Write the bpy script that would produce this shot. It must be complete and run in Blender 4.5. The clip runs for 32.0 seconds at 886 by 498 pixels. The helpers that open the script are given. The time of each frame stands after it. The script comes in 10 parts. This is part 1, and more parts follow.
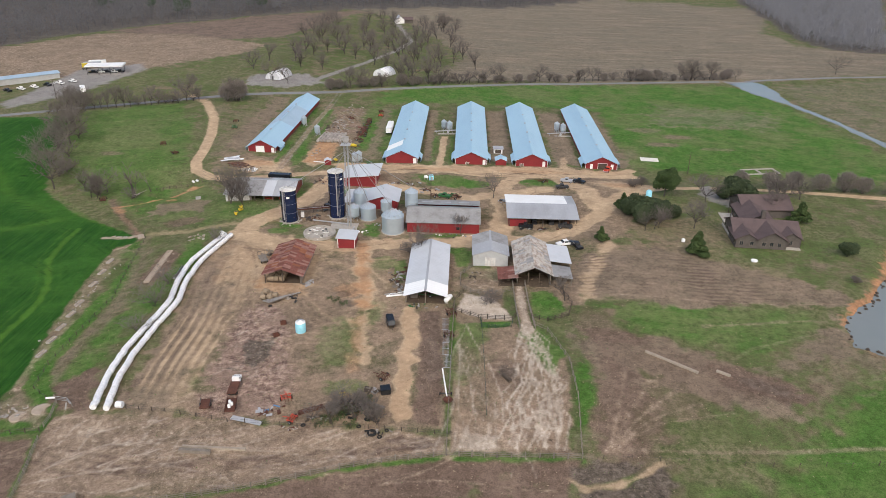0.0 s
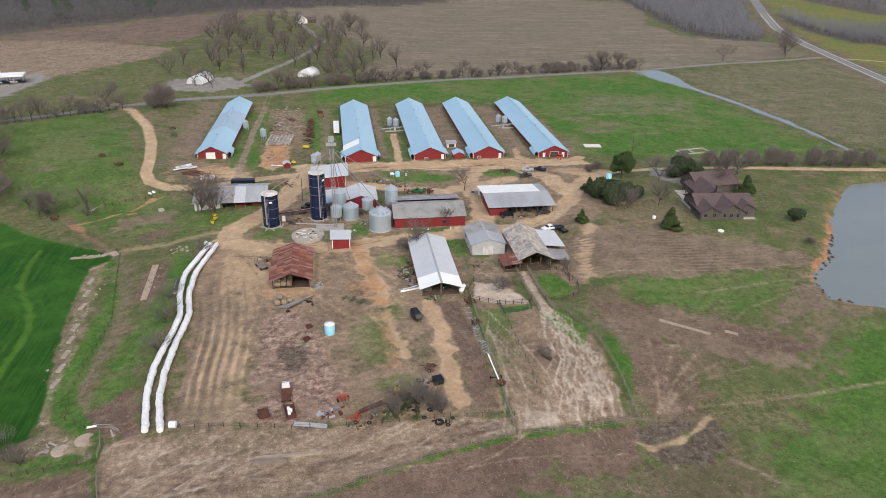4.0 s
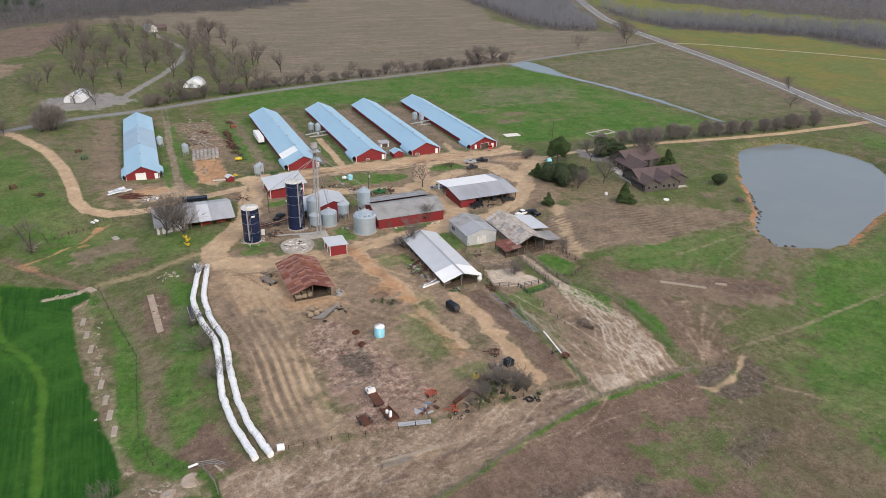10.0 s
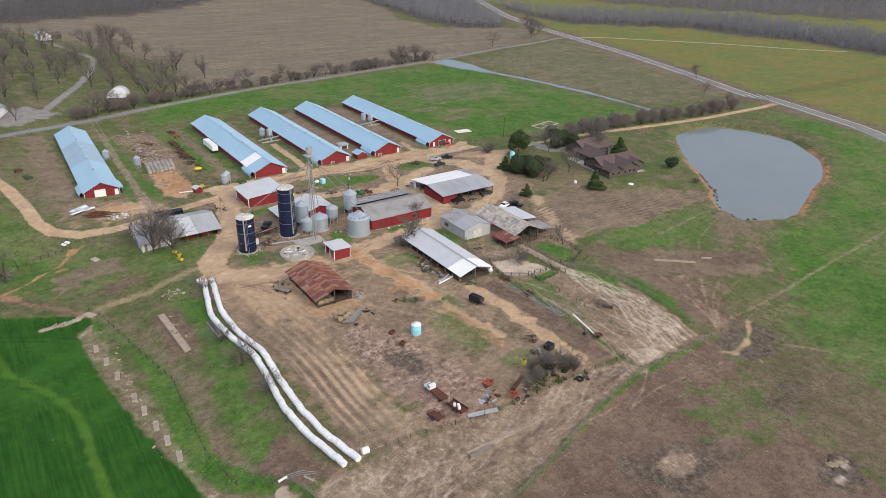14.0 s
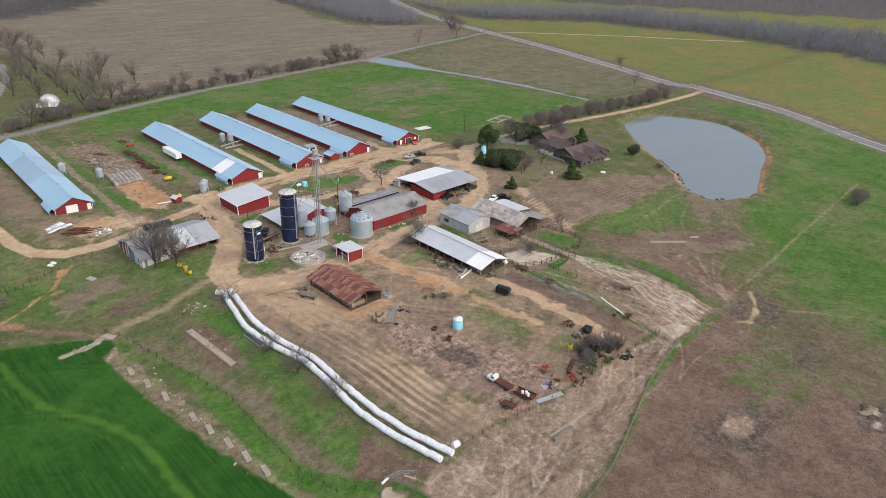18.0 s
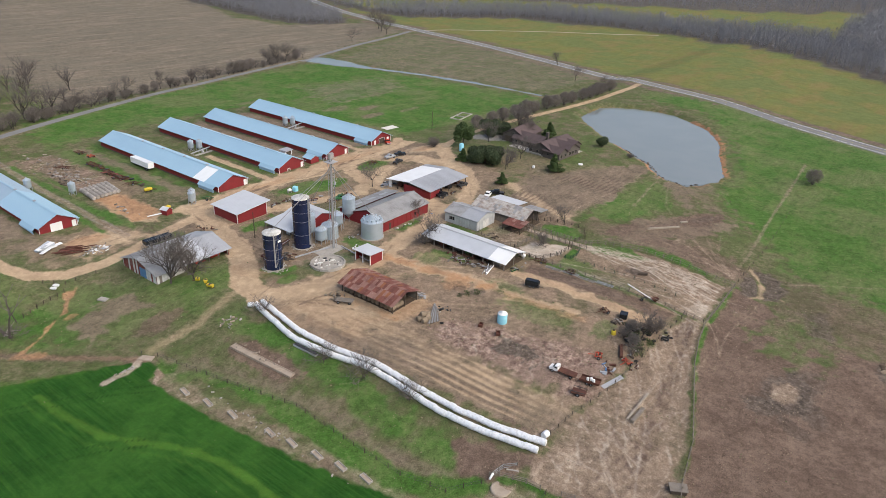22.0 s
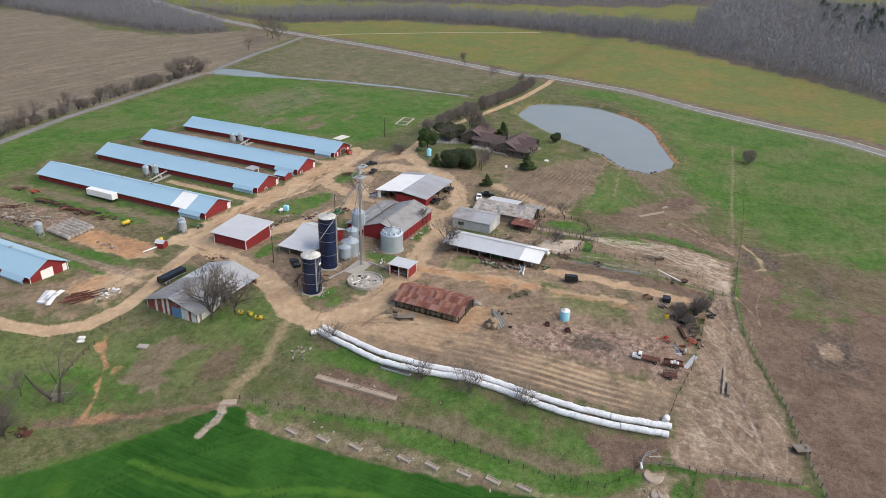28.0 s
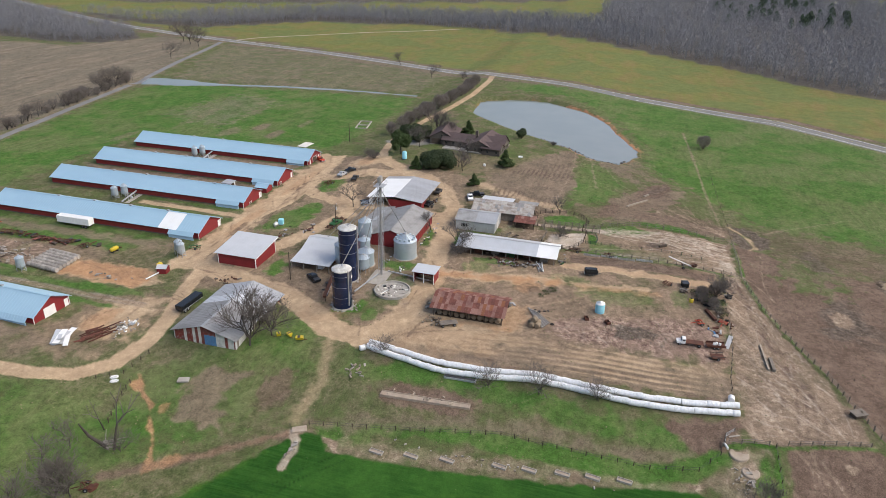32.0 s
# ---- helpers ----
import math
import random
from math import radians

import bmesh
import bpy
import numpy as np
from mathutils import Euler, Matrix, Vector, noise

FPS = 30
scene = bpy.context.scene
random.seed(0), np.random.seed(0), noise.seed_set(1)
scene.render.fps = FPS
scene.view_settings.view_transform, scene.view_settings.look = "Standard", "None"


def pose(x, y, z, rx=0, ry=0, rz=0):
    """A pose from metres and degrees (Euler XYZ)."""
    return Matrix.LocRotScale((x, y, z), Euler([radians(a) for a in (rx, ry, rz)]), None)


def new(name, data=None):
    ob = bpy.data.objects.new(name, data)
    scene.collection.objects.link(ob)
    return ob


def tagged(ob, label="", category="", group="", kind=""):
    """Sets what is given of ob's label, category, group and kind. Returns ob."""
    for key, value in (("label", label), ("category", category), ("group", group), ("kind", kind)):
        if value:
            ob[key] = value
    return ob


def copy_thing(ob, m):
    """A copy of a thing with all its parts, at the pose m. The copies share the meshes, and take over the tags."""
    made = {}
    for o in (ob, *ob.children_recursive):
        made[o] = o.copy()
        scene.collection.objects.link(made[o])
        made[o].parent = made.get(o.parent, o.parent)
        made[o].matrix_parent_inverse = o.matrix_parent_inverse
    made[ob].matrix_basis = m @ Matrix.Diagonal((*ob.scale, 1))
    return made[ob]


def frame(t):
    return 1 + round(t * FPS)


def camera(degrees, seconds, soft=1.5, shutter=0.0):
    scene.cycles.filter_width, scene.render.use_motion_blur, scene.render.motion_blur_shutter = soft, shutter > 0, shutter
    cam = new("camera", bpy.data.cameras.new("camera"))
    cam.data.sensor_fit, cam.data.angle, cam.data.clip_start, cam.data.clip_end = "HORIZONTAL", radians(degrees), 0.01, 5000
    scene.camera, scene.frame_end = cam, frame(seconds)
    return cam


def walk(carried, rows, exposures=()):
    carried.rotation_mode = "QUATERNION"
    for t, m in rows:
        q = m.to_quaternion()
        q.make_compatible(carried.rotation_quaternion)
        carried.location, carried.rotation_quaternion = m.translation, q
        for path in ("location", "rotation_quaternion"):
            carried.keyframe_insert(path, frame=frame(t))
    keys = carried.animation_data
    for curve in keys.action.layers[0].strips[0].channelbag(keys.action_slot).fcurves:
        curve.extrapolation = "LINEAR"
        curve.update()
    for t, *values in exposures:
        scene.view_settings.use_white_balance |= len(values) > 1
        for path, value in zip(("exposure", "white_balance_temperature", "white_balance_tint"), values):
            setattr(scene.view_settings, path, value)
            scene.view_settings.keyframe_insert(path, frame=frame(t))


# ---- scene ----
cam = camera(64.8, 32.0, soft=0.8)
METRES, EYE, TILT, LEAN, TURN = 269.46, 90.0, 0.0, 0.0, 1.6
ROWS = [
    (0.0, 0.0, 0.0, 0.0, 0.42, -26.01, -0.87),
    (0.5, -0.0157, -0.0018, -0.0002, -0.93, -26.01, -0.91),
    (1.0, -0.0314, -0.0033, -0.0004, -2.27, -26.01, -0.95),
    (1.5, -0.0471, -0.0044, -0.0006, -3.6, -26.01, -1.02),
    (2.0, -0.0628, -0.0053, -0.0009, -4.94, -26.0, -1.04),
    (2.5, -0.0785, -0.0057, -0.0011, -6.28, -25.99, -1.07),
    (3.0, -0.0941, -0.0058, -0.0013, -7.6, -25.97, -1.1),
    (3.5, -0.1098, -0.0055, -0.0015, -8.93, -25.96, -1.11),
    (5.5, -0.1718, -0.0008, -0.0022, -14.2, -25.86, -1.17),
    (6.0, -0.1869, 0.0013, -0.0022, -15.5, -25.84, -1.16),
    (6.5, -0.2026, 0.004, -0.0025, -16.81, -25.8, -1.19),
    (7.0, -0.2178, 0.007, -0.0025, -18.12, -25.78, -1.18),
    (7.5, -0.2331, 0.0103, -0.0025, -19.42, -25.75, -1.17),
    (8.0, -0.2479, 0.014, -0.0024, -20.72, -25.74, -1.15),
    (8.5, -0.2628, 0.0178, -0.0023, -22.03, -25.72, -1.12),
    (9.0, -0.2781, 0.0221, -0.0025, -23.33, -25.66, -1.15),
    (9.5, -0.293, 0.0269, -0.0026, -24.62, -25.64, -1.15),
    (10.0, -0.3077, 0.0321, -0.0026, -25.91, -25.62, -1.16),
    (10.5, -0.3223, 0.0375, -0.0029, -27.2, -25.59, -1.16),
    (11.0, -0.3368, 0.0433, -0.0031, -28.47, -25.56, -1.15),
    (11.5, -0.351, 0.0495, -0.0032, -29.75, -25.55, -1.16),
    (12.0, -0.3649, 0.0559, -0.0031, -31.02, -25.56, -1.12),
    (12.5, -0.3792, 0.0629, -0.0033, -32.27, -25.52, -1.19),
    (13.0, -0.3929, 0.0701, -0.0033, -33.52, -25.52, -1.2),
    (13.5, -0.4066, 0.0775, -0.0034, -34.74, -25.5, -1.2),
    (14.0, -0.4202, 0.0851, -0.0034, -35.96, -25.47, -1.21),
    (14.5, -0.4335, 0.0933, -0.0034, -37.17, -25.46, -1.23),
    (16.5, -0.4852, 0.1287, -0.0035, -41.86, -25.46, -1.37),
    (17.0, -0.4973, 0.1384, -0.0035, -42.99, -25.48, -1.42),
    (17.5, -0.5093, 0.1482, -0.0035, -44.09, -25.48, -1.47),
    (18.0, -0.521, 0.1586, -0.0035, -45.18, -25.49, -1.53),
    (18.5, -0.5325, 0.1692, -0.0034, -46.26, -25.5, -1.61),
    (19.0, -0.5439, 0.18, -0.0035, -47.34, -25.5, -1.68),
    (19.5, -0.5551, 0.1911, -0.0034, -48.41, -25.51, -1.74),
    (20.0, -0.5661, 0.2024, -0.0034, -49.49, -25.51, -1.8),
    (20.5, -0.5767, 0.2137, -0.0036, -50.57, -25.49, -1.85),
    (21.0, -0.5869, 0.2256, -0.0033, -51.65, -25.51, -1.89),
    (21.5, -0.5969, 0.2376, -0.0032, -52.71, -25.49, -1.94),
    (22.0, -0.6068, 0.2498, -0.0032, -53.78, -25.47, -1.97),
    (22.5, -0.6163, 0.2623, -0.0032, -54.84, -25.46, -2.0),
    (23.0, -0.6255, 0.2749, -0.0031, -55.92, -25.42, -2.02),
    (23.5, -0.6342, 0.2877, -0.003, -56.99, -25.39, -2.01),
    (24.0, -0.6425, 0.3007, -0.0029, -58.06, -25.35, -2.01),
    (24.5, -0.6508, 0.3139, -0.0029, -59.14, -25.3, -2.01),
    (25.0, -0.6585, 0.3273, -0.0026, -60.21, -25.26, -1.99),
    (25.5, -0.6659, 0.3409, -0.0023, -61.29, -25.22, -1.96),
    (27.5, -0.6929, 0.3972, -0.0015, -65.67, -25.04, -1.82),
    (28.0, -0.6987, 0.4119, -0.0014, -66.78, -25.02, -1.79),
    (28.5, -0.7043, 0.4267, -0.0013, -67.92, -25.0, -1.74),
    (29.0, -0.7092, 0.4417, -0.0012, -69.05, -25.0, -1.68),
    (29.5, -0.7139, 0.4567, -0.0011, -70.19, -25.0, -1.61),
    (30.0, -0.7183, 0.4716, -0.001, -71.32, -25.0, -1.55),
    (30.5, -0.7224, 0.4867, -0.0009, -72.45, -25.0, -1.48),
    (31.0, -0.7262, 0.502, -0.0007, -73.58, -25.0, -1.43),
    (31.5, -0.7295, 0.5175, -0.0004, -74.72, -25.0, -1.38),
    (32.0, -0.7326, 0.5329, -0.0002, -75.86, -25.0, -1.32),
]
walk(cam, [(t, pose(0, 0, EYE, TILT, LEAN, TURN) @ pose(METRES * x, METRES * y, METRES * z, 90 + pitch, roll, yaw)) for t, x, y, z, yaw, pitch, roll in ROWS], ((0, 0.22), (9, 0.225), (18, 0.26), (32, 0.28)))

# ---- world and sun: an overcast winter day ----
sky_world = bpy.data.worlds.new("overcast_sky")
scene.world = sky_world
sky_world.use_nodes = True
_n = sky_world.node_tree.nodes
_sky = _n.new("ShaderNodeTexSky")
_sky.sky_type = "NISHITA"
_sky.sun_disc = False
_sky.sun_elevation, _sky.sun_rotation = radians(42), radians(150)
_sky.air_density, _sky.dust_density, _sky.ozone_density = 1.0, 4.0, 1.0
sky_world.node_tree.links.new(_sky.outputs["Color"], _n["Background"].inputs["Color"])
_n["Background"].inputs["Strength"].default_value = 0.15
sun = new("sun", bpy.data.lights.new("sun", "SUN"))
sun.data.energy, sun.data.angle, sun.data.color = 1.5, radians(14), (1.0, 0.97, 0.92)
sun.matrix_basis = pose(0, 0, 300, 48, 0, 150 + 180)

# ---- materials ----


def mat_new(name, rough=0.8, metal=0.0, spec=0.3):
    m = bpy.data.materials.new(name)
    m.use_nodes = True
    b = m.node_tree.nodes["Principled BSDF"]
    b.inputs["Roughness"].default_value = rough
    b.inputs["Metallic"].default_value = metal
    b.inputs["Specular IOR Level"].default_value = spec
    return m, m.node_tree.nodes, m.node_tree.links, b


def noise_node(nodes, links, coord, scale, detail=4, rough=0.55, stretch=None):
    n = nodes.new("ShaderNodeTexNoise")
    n.inputs["Scale"].default_value = scale
    n.inputs["Detail"].default_value = detail
    n.inputs["Roughness"].default_value = rough
    if stretch:
        mp = nodes.new("ShaderNodeMapping")
        mp.inputs["Scale"].default_value = stretch
        links.new(coord, mp.inputs["Vector"])
        links.new(mp.outputs["Vector"], n.inputs["Vector"])
    else:
        links.new(coord, n.inputs["Vector"])
    return n.outputs["Fac"]


def ramp(nodes, links, fac, lo, hi):
    r = nodes.new("ShaderNodeMapRange")
    r.interpolation_type = "SMOOTHSTEP"
    r.inputs["From Min"].default_value, r.inputs["From Max"].default_value = lo, hi
    links.new(fac, r.inputs["Value"])
    return r.outputs["Result"]


def calc(nodes, links, op, a, b):
    n = nodes.new("ShaderNodeMath")
    n.operation = op
    n.use_clamp = False
    for i, v in enumerate((a, b)):
        if isinstance(v, (int, float)):
            n.inputs[i].default_value = v
        else:
            links.new(v, n.inputs[i])
    return n.outputs[0]


def mixc(nodes, links, fac, a, b, kind="MIX"):
    n = nodes.new("ShaderNodeMix")
    n.data_type, n.blend_type = "RGBA", kind
    if isinstance(fac, (int, float)):
        n.inputs[0].default_value = fac
    else:
        links.new(fac, n.inputs[0])
    for i, v in ((6, a), (7, b)):
        if isinstance(v, tuple):
            n.inputs[i].default_value = (*v, 1)
        else:
            links.new(v, n.inputs[i])
    return n.outputs[2]


def bumped(nodes, links, b, height, dist, strength=0.6):
    u = nodes.new("ShaderNodeBump")
    u.inputs["Strength"].default_value = strength
    u.inputs["Distance"].default_value = dist
    links.new(height, u.inputs["Height"])
    links.new(u.outputs["Normal"], b.inputs["Normal"])


def coords(nodes, links, world=True):
    if world:
        return nodes.new("ShaderNodeNewGeometry").outputs["Position"]
    return nodes.new("ShaderNodeTexCoord").outputs["Object"]


def worn(name, base, dark, light, scale=0.6, rough=0.8, metal=0.0, spec=0.3, fine=6.0, amount=0.5, stretch=None, vary=0.0):
    """A surface with stains at a large scale and grain at a small one; vary: difference from piece to piece."""
    m, n, l, b = mat_new(name, rough, metal, spec)
    c = coords(n, l)
    big = ramp(n, l, noise_node(n, l, c, scale, 5, 0.6, stretch), 0.38, 0.72)
    col = mixc(n, l, calc(n, l, "MULTIPLY", big, amount), base, dark)
    small = ramp(n, l, noise_node(n, l, c, fine, 4, 0.65), 0.52, 0.8)
    col = mixc(n, l, calc(n, l, "MULTIPLY", small, amount), col, light)
    if vary:
        info = n.new("ShaderNodeObjectInfo").outputs["Random"]
        h = n.new("ShaderNodeHueSaturation")
        l.new(col, h.inputs["Color"])
        l.new(calc(n, l, "ADD", calc(n, l, "MULTIPLY", info, vary), 1 - vary * 0.5), h.inputs["Value"])
        col = h.outputs["Color"]
    l.new(col, b.inputs["Base Color"])
    bumped(n, l, b, noise_node(n, l, c, fine, 3), 0.02, 0.4)
    return m


M = {}
M["blue_roof"] = worn("pale_blue_metal_roofing", (0.33, 0.50, 0.62), (0.28, 0.43, 0.56), (0.40, 0.55, 0.66), 0.15, 0.45, 0.0, 0.5, 1.5, 0.5, (1, 0.25, 1))
M["galv"] = worn("galvanised_roofing", (0.40, 0.41, 0.43), (0.27, 0.27, 0.28), (0.52, 0.53, 0.55), 0.25, 0.5, 0.1, 0.5, 1.5, 0.6, (1, 0.3, 1))
M["galv_old"] = worn("weathered_tin_roofing", (0.33, 0.325, 0.32), (0.20, 0.19, 0.18), (0.46, 0.45, 0.43), 0.35, 0.6, 0.15, 0.4, 2.0, 0.7, vary=0.25)
M["new_tin"] = worn("clean_light_tin", (0.52, 0.54, 0.57), (0.44, 0.46, 0.48), (0.6, 0.62, 0.64), 0.3, 0.4, 0.0, 0.5, 2.0, 0.5)
M["white_tin"] = worn("white_painted_tin", (0.85, 0.85, 0.84), (0.72, 0.72, 0.70), (0.9, 0.9, 0.9), 0.3, 0.45, 0.0, 0.5, 2.0, 0.4)
M["rust"] = worn("rusted_red_tin", (0.19, 0.075, 0.058), (0.12, 0.05, 0.042), (0.33, 0.20, 0.165), 0.5, 0.85, 0.0, 0.2, 2.5, 0.8, vary=0.3)
M["red"] = worn("barn_red_siding", (0.215, 0.022, 0.026), (0.145, 0.018, 0.02), (0.28, 0.05, 0.05), 0.4, 0.6, 0.0, 0.35, 3.0, 0.5)
M["white"] = worn("white_paint", (0.8, 0.8, 0.79), (0.66, 0.65, 0.62), (0.85, 0.85, 0.85), 0.6, 0.5, 0.0, 0.4, 4.0, 0.4)
M["silo_blue"] = worn("dark_blue_glass_lined_steel", (0.012, 0.020, 0.060), (0.008, 0.014, 0.04), (0.03, 0.045, 0.10), 0.3, 0.25, 0.0, 0.5, 2.0, 0.6, vary=0.2)
M["bin_steel"] = worn("corrugated_galvanised_steel", (0.46, 0.54, 0.60), (0.36, 0.43, 0.49), (0.56, 0.63, 0.68), 0.5, 0.36, 0.45, 0.5, 2.5, 0.5)
M["wood"] = worn("weathered_grey_wood", (0.22, 0.19, 0.16), (0.13, 0.11, 0.09), (0.32, 0.29, 0.25), 0.8, 0.9, 0.0, 0.2, 6.0, 0.7)
# old timber, also used for panels that stand for shade in openings
M["wood_dark"] = worn("dark_old_timber_and_shade", (0.09, 0.07, 0.055), (0.05, 0.04, 0.032), (0.15, 0.12, 0.10), 0.8, 0.9, 0.0, 0.2, 6.0, 0.6)
M["concrete"] = worn("stained_concrete", (0.40, 0.37, 0.33), (0.28, 0.26, 0.23), (0.52, 0.50, 0.46), 0.6, 0.9, 0.0, 0.2, 4.0, 0.7)
M["plastic_white"] = worn("white_wrap_film", (0.82, 0.83, 0.84), (0.22, 0.21, 0.195), (0.90, 0.90, 0.91), 1.9, 0.32, 0.0, 0.5, 4.0, 0.28)
M["steel_dark"] = worn("dark_steel", (0.05, 0.05, 0.052), (0.03, 0.03, 0.03), (0.1, 0.1, 0.1), 0.8, 0.5, 0.3, 0.5, 4.0, 0.5)
M["rust_steel"] = worn("rusty_machinery_steel", (0.11, 0.045, 0.03), (0.06, 0.03, 0.02), (0.2, 0.1, 0.07), 1.2, 0.85, 0.0, 0.3, 5.0, 0.7)
M["black"] = worn("black_rubber", (0.018, 0.018, 0.018), (0.01, 0.01, 0.01), (0.05, 0.05, 0.05), 2.0, 0.8, 0.0, 0.3, 8.0, 0.5)
M["shingle"] = worn("brown_roof_shingles", (0.118, 0.086, 0.084), (0.080, 0.060, 0.059), (0.165, 0.128, 0.124), 0.5, 0.9, 0.0, 0.2, 5.0, 0.6)
M["brick_dark"] = worn("dark_brick", (0.11, 0.095, 0.085), (0.07, 0.06, 0.055), (0.17, 0.15, 0.14), 0.8, 0.9, 0.0, 0.2, 6.0, 0.6)
M["asphalt"] = worn("worn_asphalt", (0.22, 0.22, 0.225), (0.16, 0.16, 0.16), (0.29, 0.29, 0.29), 0.1, 0.9, 0.0, 0.2, 1.5, 0.6)
M["grey_siding"] = worn("pale_grey_sheet_siding", (0.45, 0.46, 0.46), (0.34, 0.34, 0.33), (0.55, 0.56, 0.56), 0.5, 0.6, 0.05, 0.4, 3.0, 0.6)
M["aqua"] = worn("aqua_plastic", (0.30, 0.66, 0.78), (0.25, 0.58, 0.71), (0.40, 0.73, 0.82), 0.6, 0.4, 0.0, 0.5, 3.0, 0.4)
M["glass_dark"] = worn("dark_window_glass", (0.02, 0.025, 0.03), (0.015, 0.018, 0.02), (0.04, 0.045, 0.05), 1.0, 0.1, 0.0, 0.5, 4.0, 0.4)
M["yellow"] = worn("yellow_paint", (0.60, 0.45, 0.03), (0.42, 0.30, 0.03), (0.65, 0.52, 0.1), 1.2, 0.5, 0.0, 0.4, 4.0, 0.5)
M["green_paint"] = worn("green_paint", (0.03, 0.13, 0.04), (0.02, 0.08, 0.025), (0.06, 0.2, 0.08), 1.2, 0.5, 0.0, 0.4, 4.0, 0.5)
M["orange_red"] = worn("orange_red_paint", (0.50, 0.06, 0.03), (0.3, 0.04, 0.02), (0.55, 0.12, 0.08), 1.2, 0.6, 0.0, 0.4, 4.0, 0.5)
M["hay"] = worn("weathered_hay", (0.27, 0.212, 0.15), (0.17, 0.135, 0.098), (0.36, 0.295, 0.215), 1.0, 0.95, 0.0, 0.1, 6.0, 0.7, vary=0.25)
M["hay_grey"] = worn("old_grey_hay", (0.36, 0.33, 0.30), (0.20, 0.175, 0.15), (0.52, 0.49, 0.46), 1.4, 0.95, 0.0, 0.1, 5.0, 0.8, vary=0.35)
M["car_dark"] = worn("dark_grey_car_paint", (0.022, 0.025, 0.03), (0.015, 0.017, 0.02), (0.04, 0.045, 0.05), 1.0, 0.25, 0.3, 0.5, 4.0, 0.4)
M["blue_paint"] = worn("blue_paint", (0.10, 0.22, 0.40), (0.07, 0.15, 0.28), (0.2, 0.32, 0.5), 0.8, 0.6, 0.0, 0.4, 4.0, 0.5)
M["tan_concrete"] = worn("earth_stained_concrete", (0.40, 0.33, 0.26), (0.28, 0.22, 0.17), (0.5, 0.43, 0.35), 0.6, 0.9, 0.0, 0.2, 4.0, 0.7)
M["white_slab"] = worn("sun_bleached_concrete", (0.70, 0.68, 0.63), (0.55, 0.53, 0.48), (0.78, 0.77, 0.73), 0.6, 0.9, 0.0, 0.2, 4.0, 0.5)

# ---- helpers for building ----


def smooth(u):
    u = np.clip(u, 0, 1)
    return u * u * (3 - 2 * u)


def seg_dist(px, py, line):
    """Distance from points to a polyline."""
    best = np.full(np.shape(px), 1e9)
    for (ax, ay), (bx, by) in zip(line[:-1], line[1:]):
        dx, dy = bx - ax, by - ay
        t = np.clip(((px - ax) * dx + (py - ay) * dy) / (dx * dx + dy * dy), 0, 1)
        best = np.minimum(best, np.hypot(px - ax - t * dx, py - ay - t * dy))
    return best


def inside(px, py, poly):
    """Signed distance to a polygon: positive inside."""
    odd = np.zeros(np.shape(px), bool)
    for (ax, ay), (bx, by) in zip(poly, poly[1:] + poly[:1]):
        cross = (ay > py) != (by > py)
        if ay != by:
            odd ^= cross & (px < (bx - ax) * (py - ay) / (by - ay) + ax)
    d = seg_dist(px, py, poly + poly[:1])
    return np.where(odd, d, -d)


def wobble(px, py, size, seed):
    """Cheap smooth noise in -1..1 from a few sines."""
    rng = np.random.RandomState(seed)
    out = np.zeros(np.shape(px))
    for i in range(7):
        a, f, ph = rng.uniform(0, 6.28), rng.uniform(0.6, 2.2) * 6.28 / size, rng.uniform(0, 6.28)
        out += np.sin((px * math.cos(a) + py * math.sin(a)) * f + ph + 1.3 * np.sin((py * math.cos(a) - px * math.sin(a)) * f * 0.7 + ph * 2))
    return out / 4.0


POND = [(158, 221), (144, 207), (131, 193), (120, 178), (109, 164), (99, 155.5), (95, 149), (93.5, 141), (100, 137.5), (107, 133.5), (116, 134), (130, 139.5), (144, 145), (159, 149.5), (170, 155), (181, 163), (190, 174), (198, 186), (199, 197), (196, 208), (190, 218), (184, 222.5), (172, 222)]
CREEK = [(167, 431), (171, 421), (171, 403), (175, 384), (183, 350), (189, 308), (190, 262)]
POND_LEVEL, CREEK_LEVEL = -1.5, -2.45


def terrain(x, y):
    x, y = np.asarray(x, float), np.asarray(y, float)
    z = (-1.0 - 2.8 * smooth((-x - 72) / 28) * smooth((255 - y) / 30) - 2.0 * smooth((125 - y) / 35) * smooth((60 + x) / 40 + 0.3) * (1 - 0.75 * smooth((x - 60) / 50))
         - 1.2 * smooth((x - 30) / 40) + 4.0 * smooth((y - 330) / 120) * smooth((40 - x) / 100) + 3.0 * smooth((-x - 60) / 60) * smooth((y - 225) / 80)
         - 1.0 * smooth((x - 225) / 60))
    # the knoll of the house, which runs on to the highway
    z = z + 2.4 * smooth((x - 28) / 22) * smooth((258 - y) / 22) * smooth((y - 125) / 60)
    near = (x > 70) & (x < 225) & (y > 110) & (y < 245)
    if np.any(near):
        d = inside(np.where(near, x, 1e4), np.where(near, y, 1e4), POND)
        d = d + 0.5 * wobble(x, y, 14, 5) + 0.35 * wobble(x, y, 5, 6)
        bank = POND_LEVEL + np.where(d > 0, -0.3 * d, np.clip(z - POND_LEVEL, 0.15, 0.1 - 0.45 * d))
        w = smooth((d + 16) / 8)
        z = np.where(near, z * (1 - w) + np.maximum(bank, POND_LEVEL - 2) * w, z)
    c = seg_dist(x, y, CREEK)
    wide = 1.0 + 7.5 * smooth((y - 375) / 40) + 1.2 * wobble(x, y, 20, 9)
    z = z - 0.9 * smooth((wide - c) / 4 + 0.5) * (x > 120)
    return z


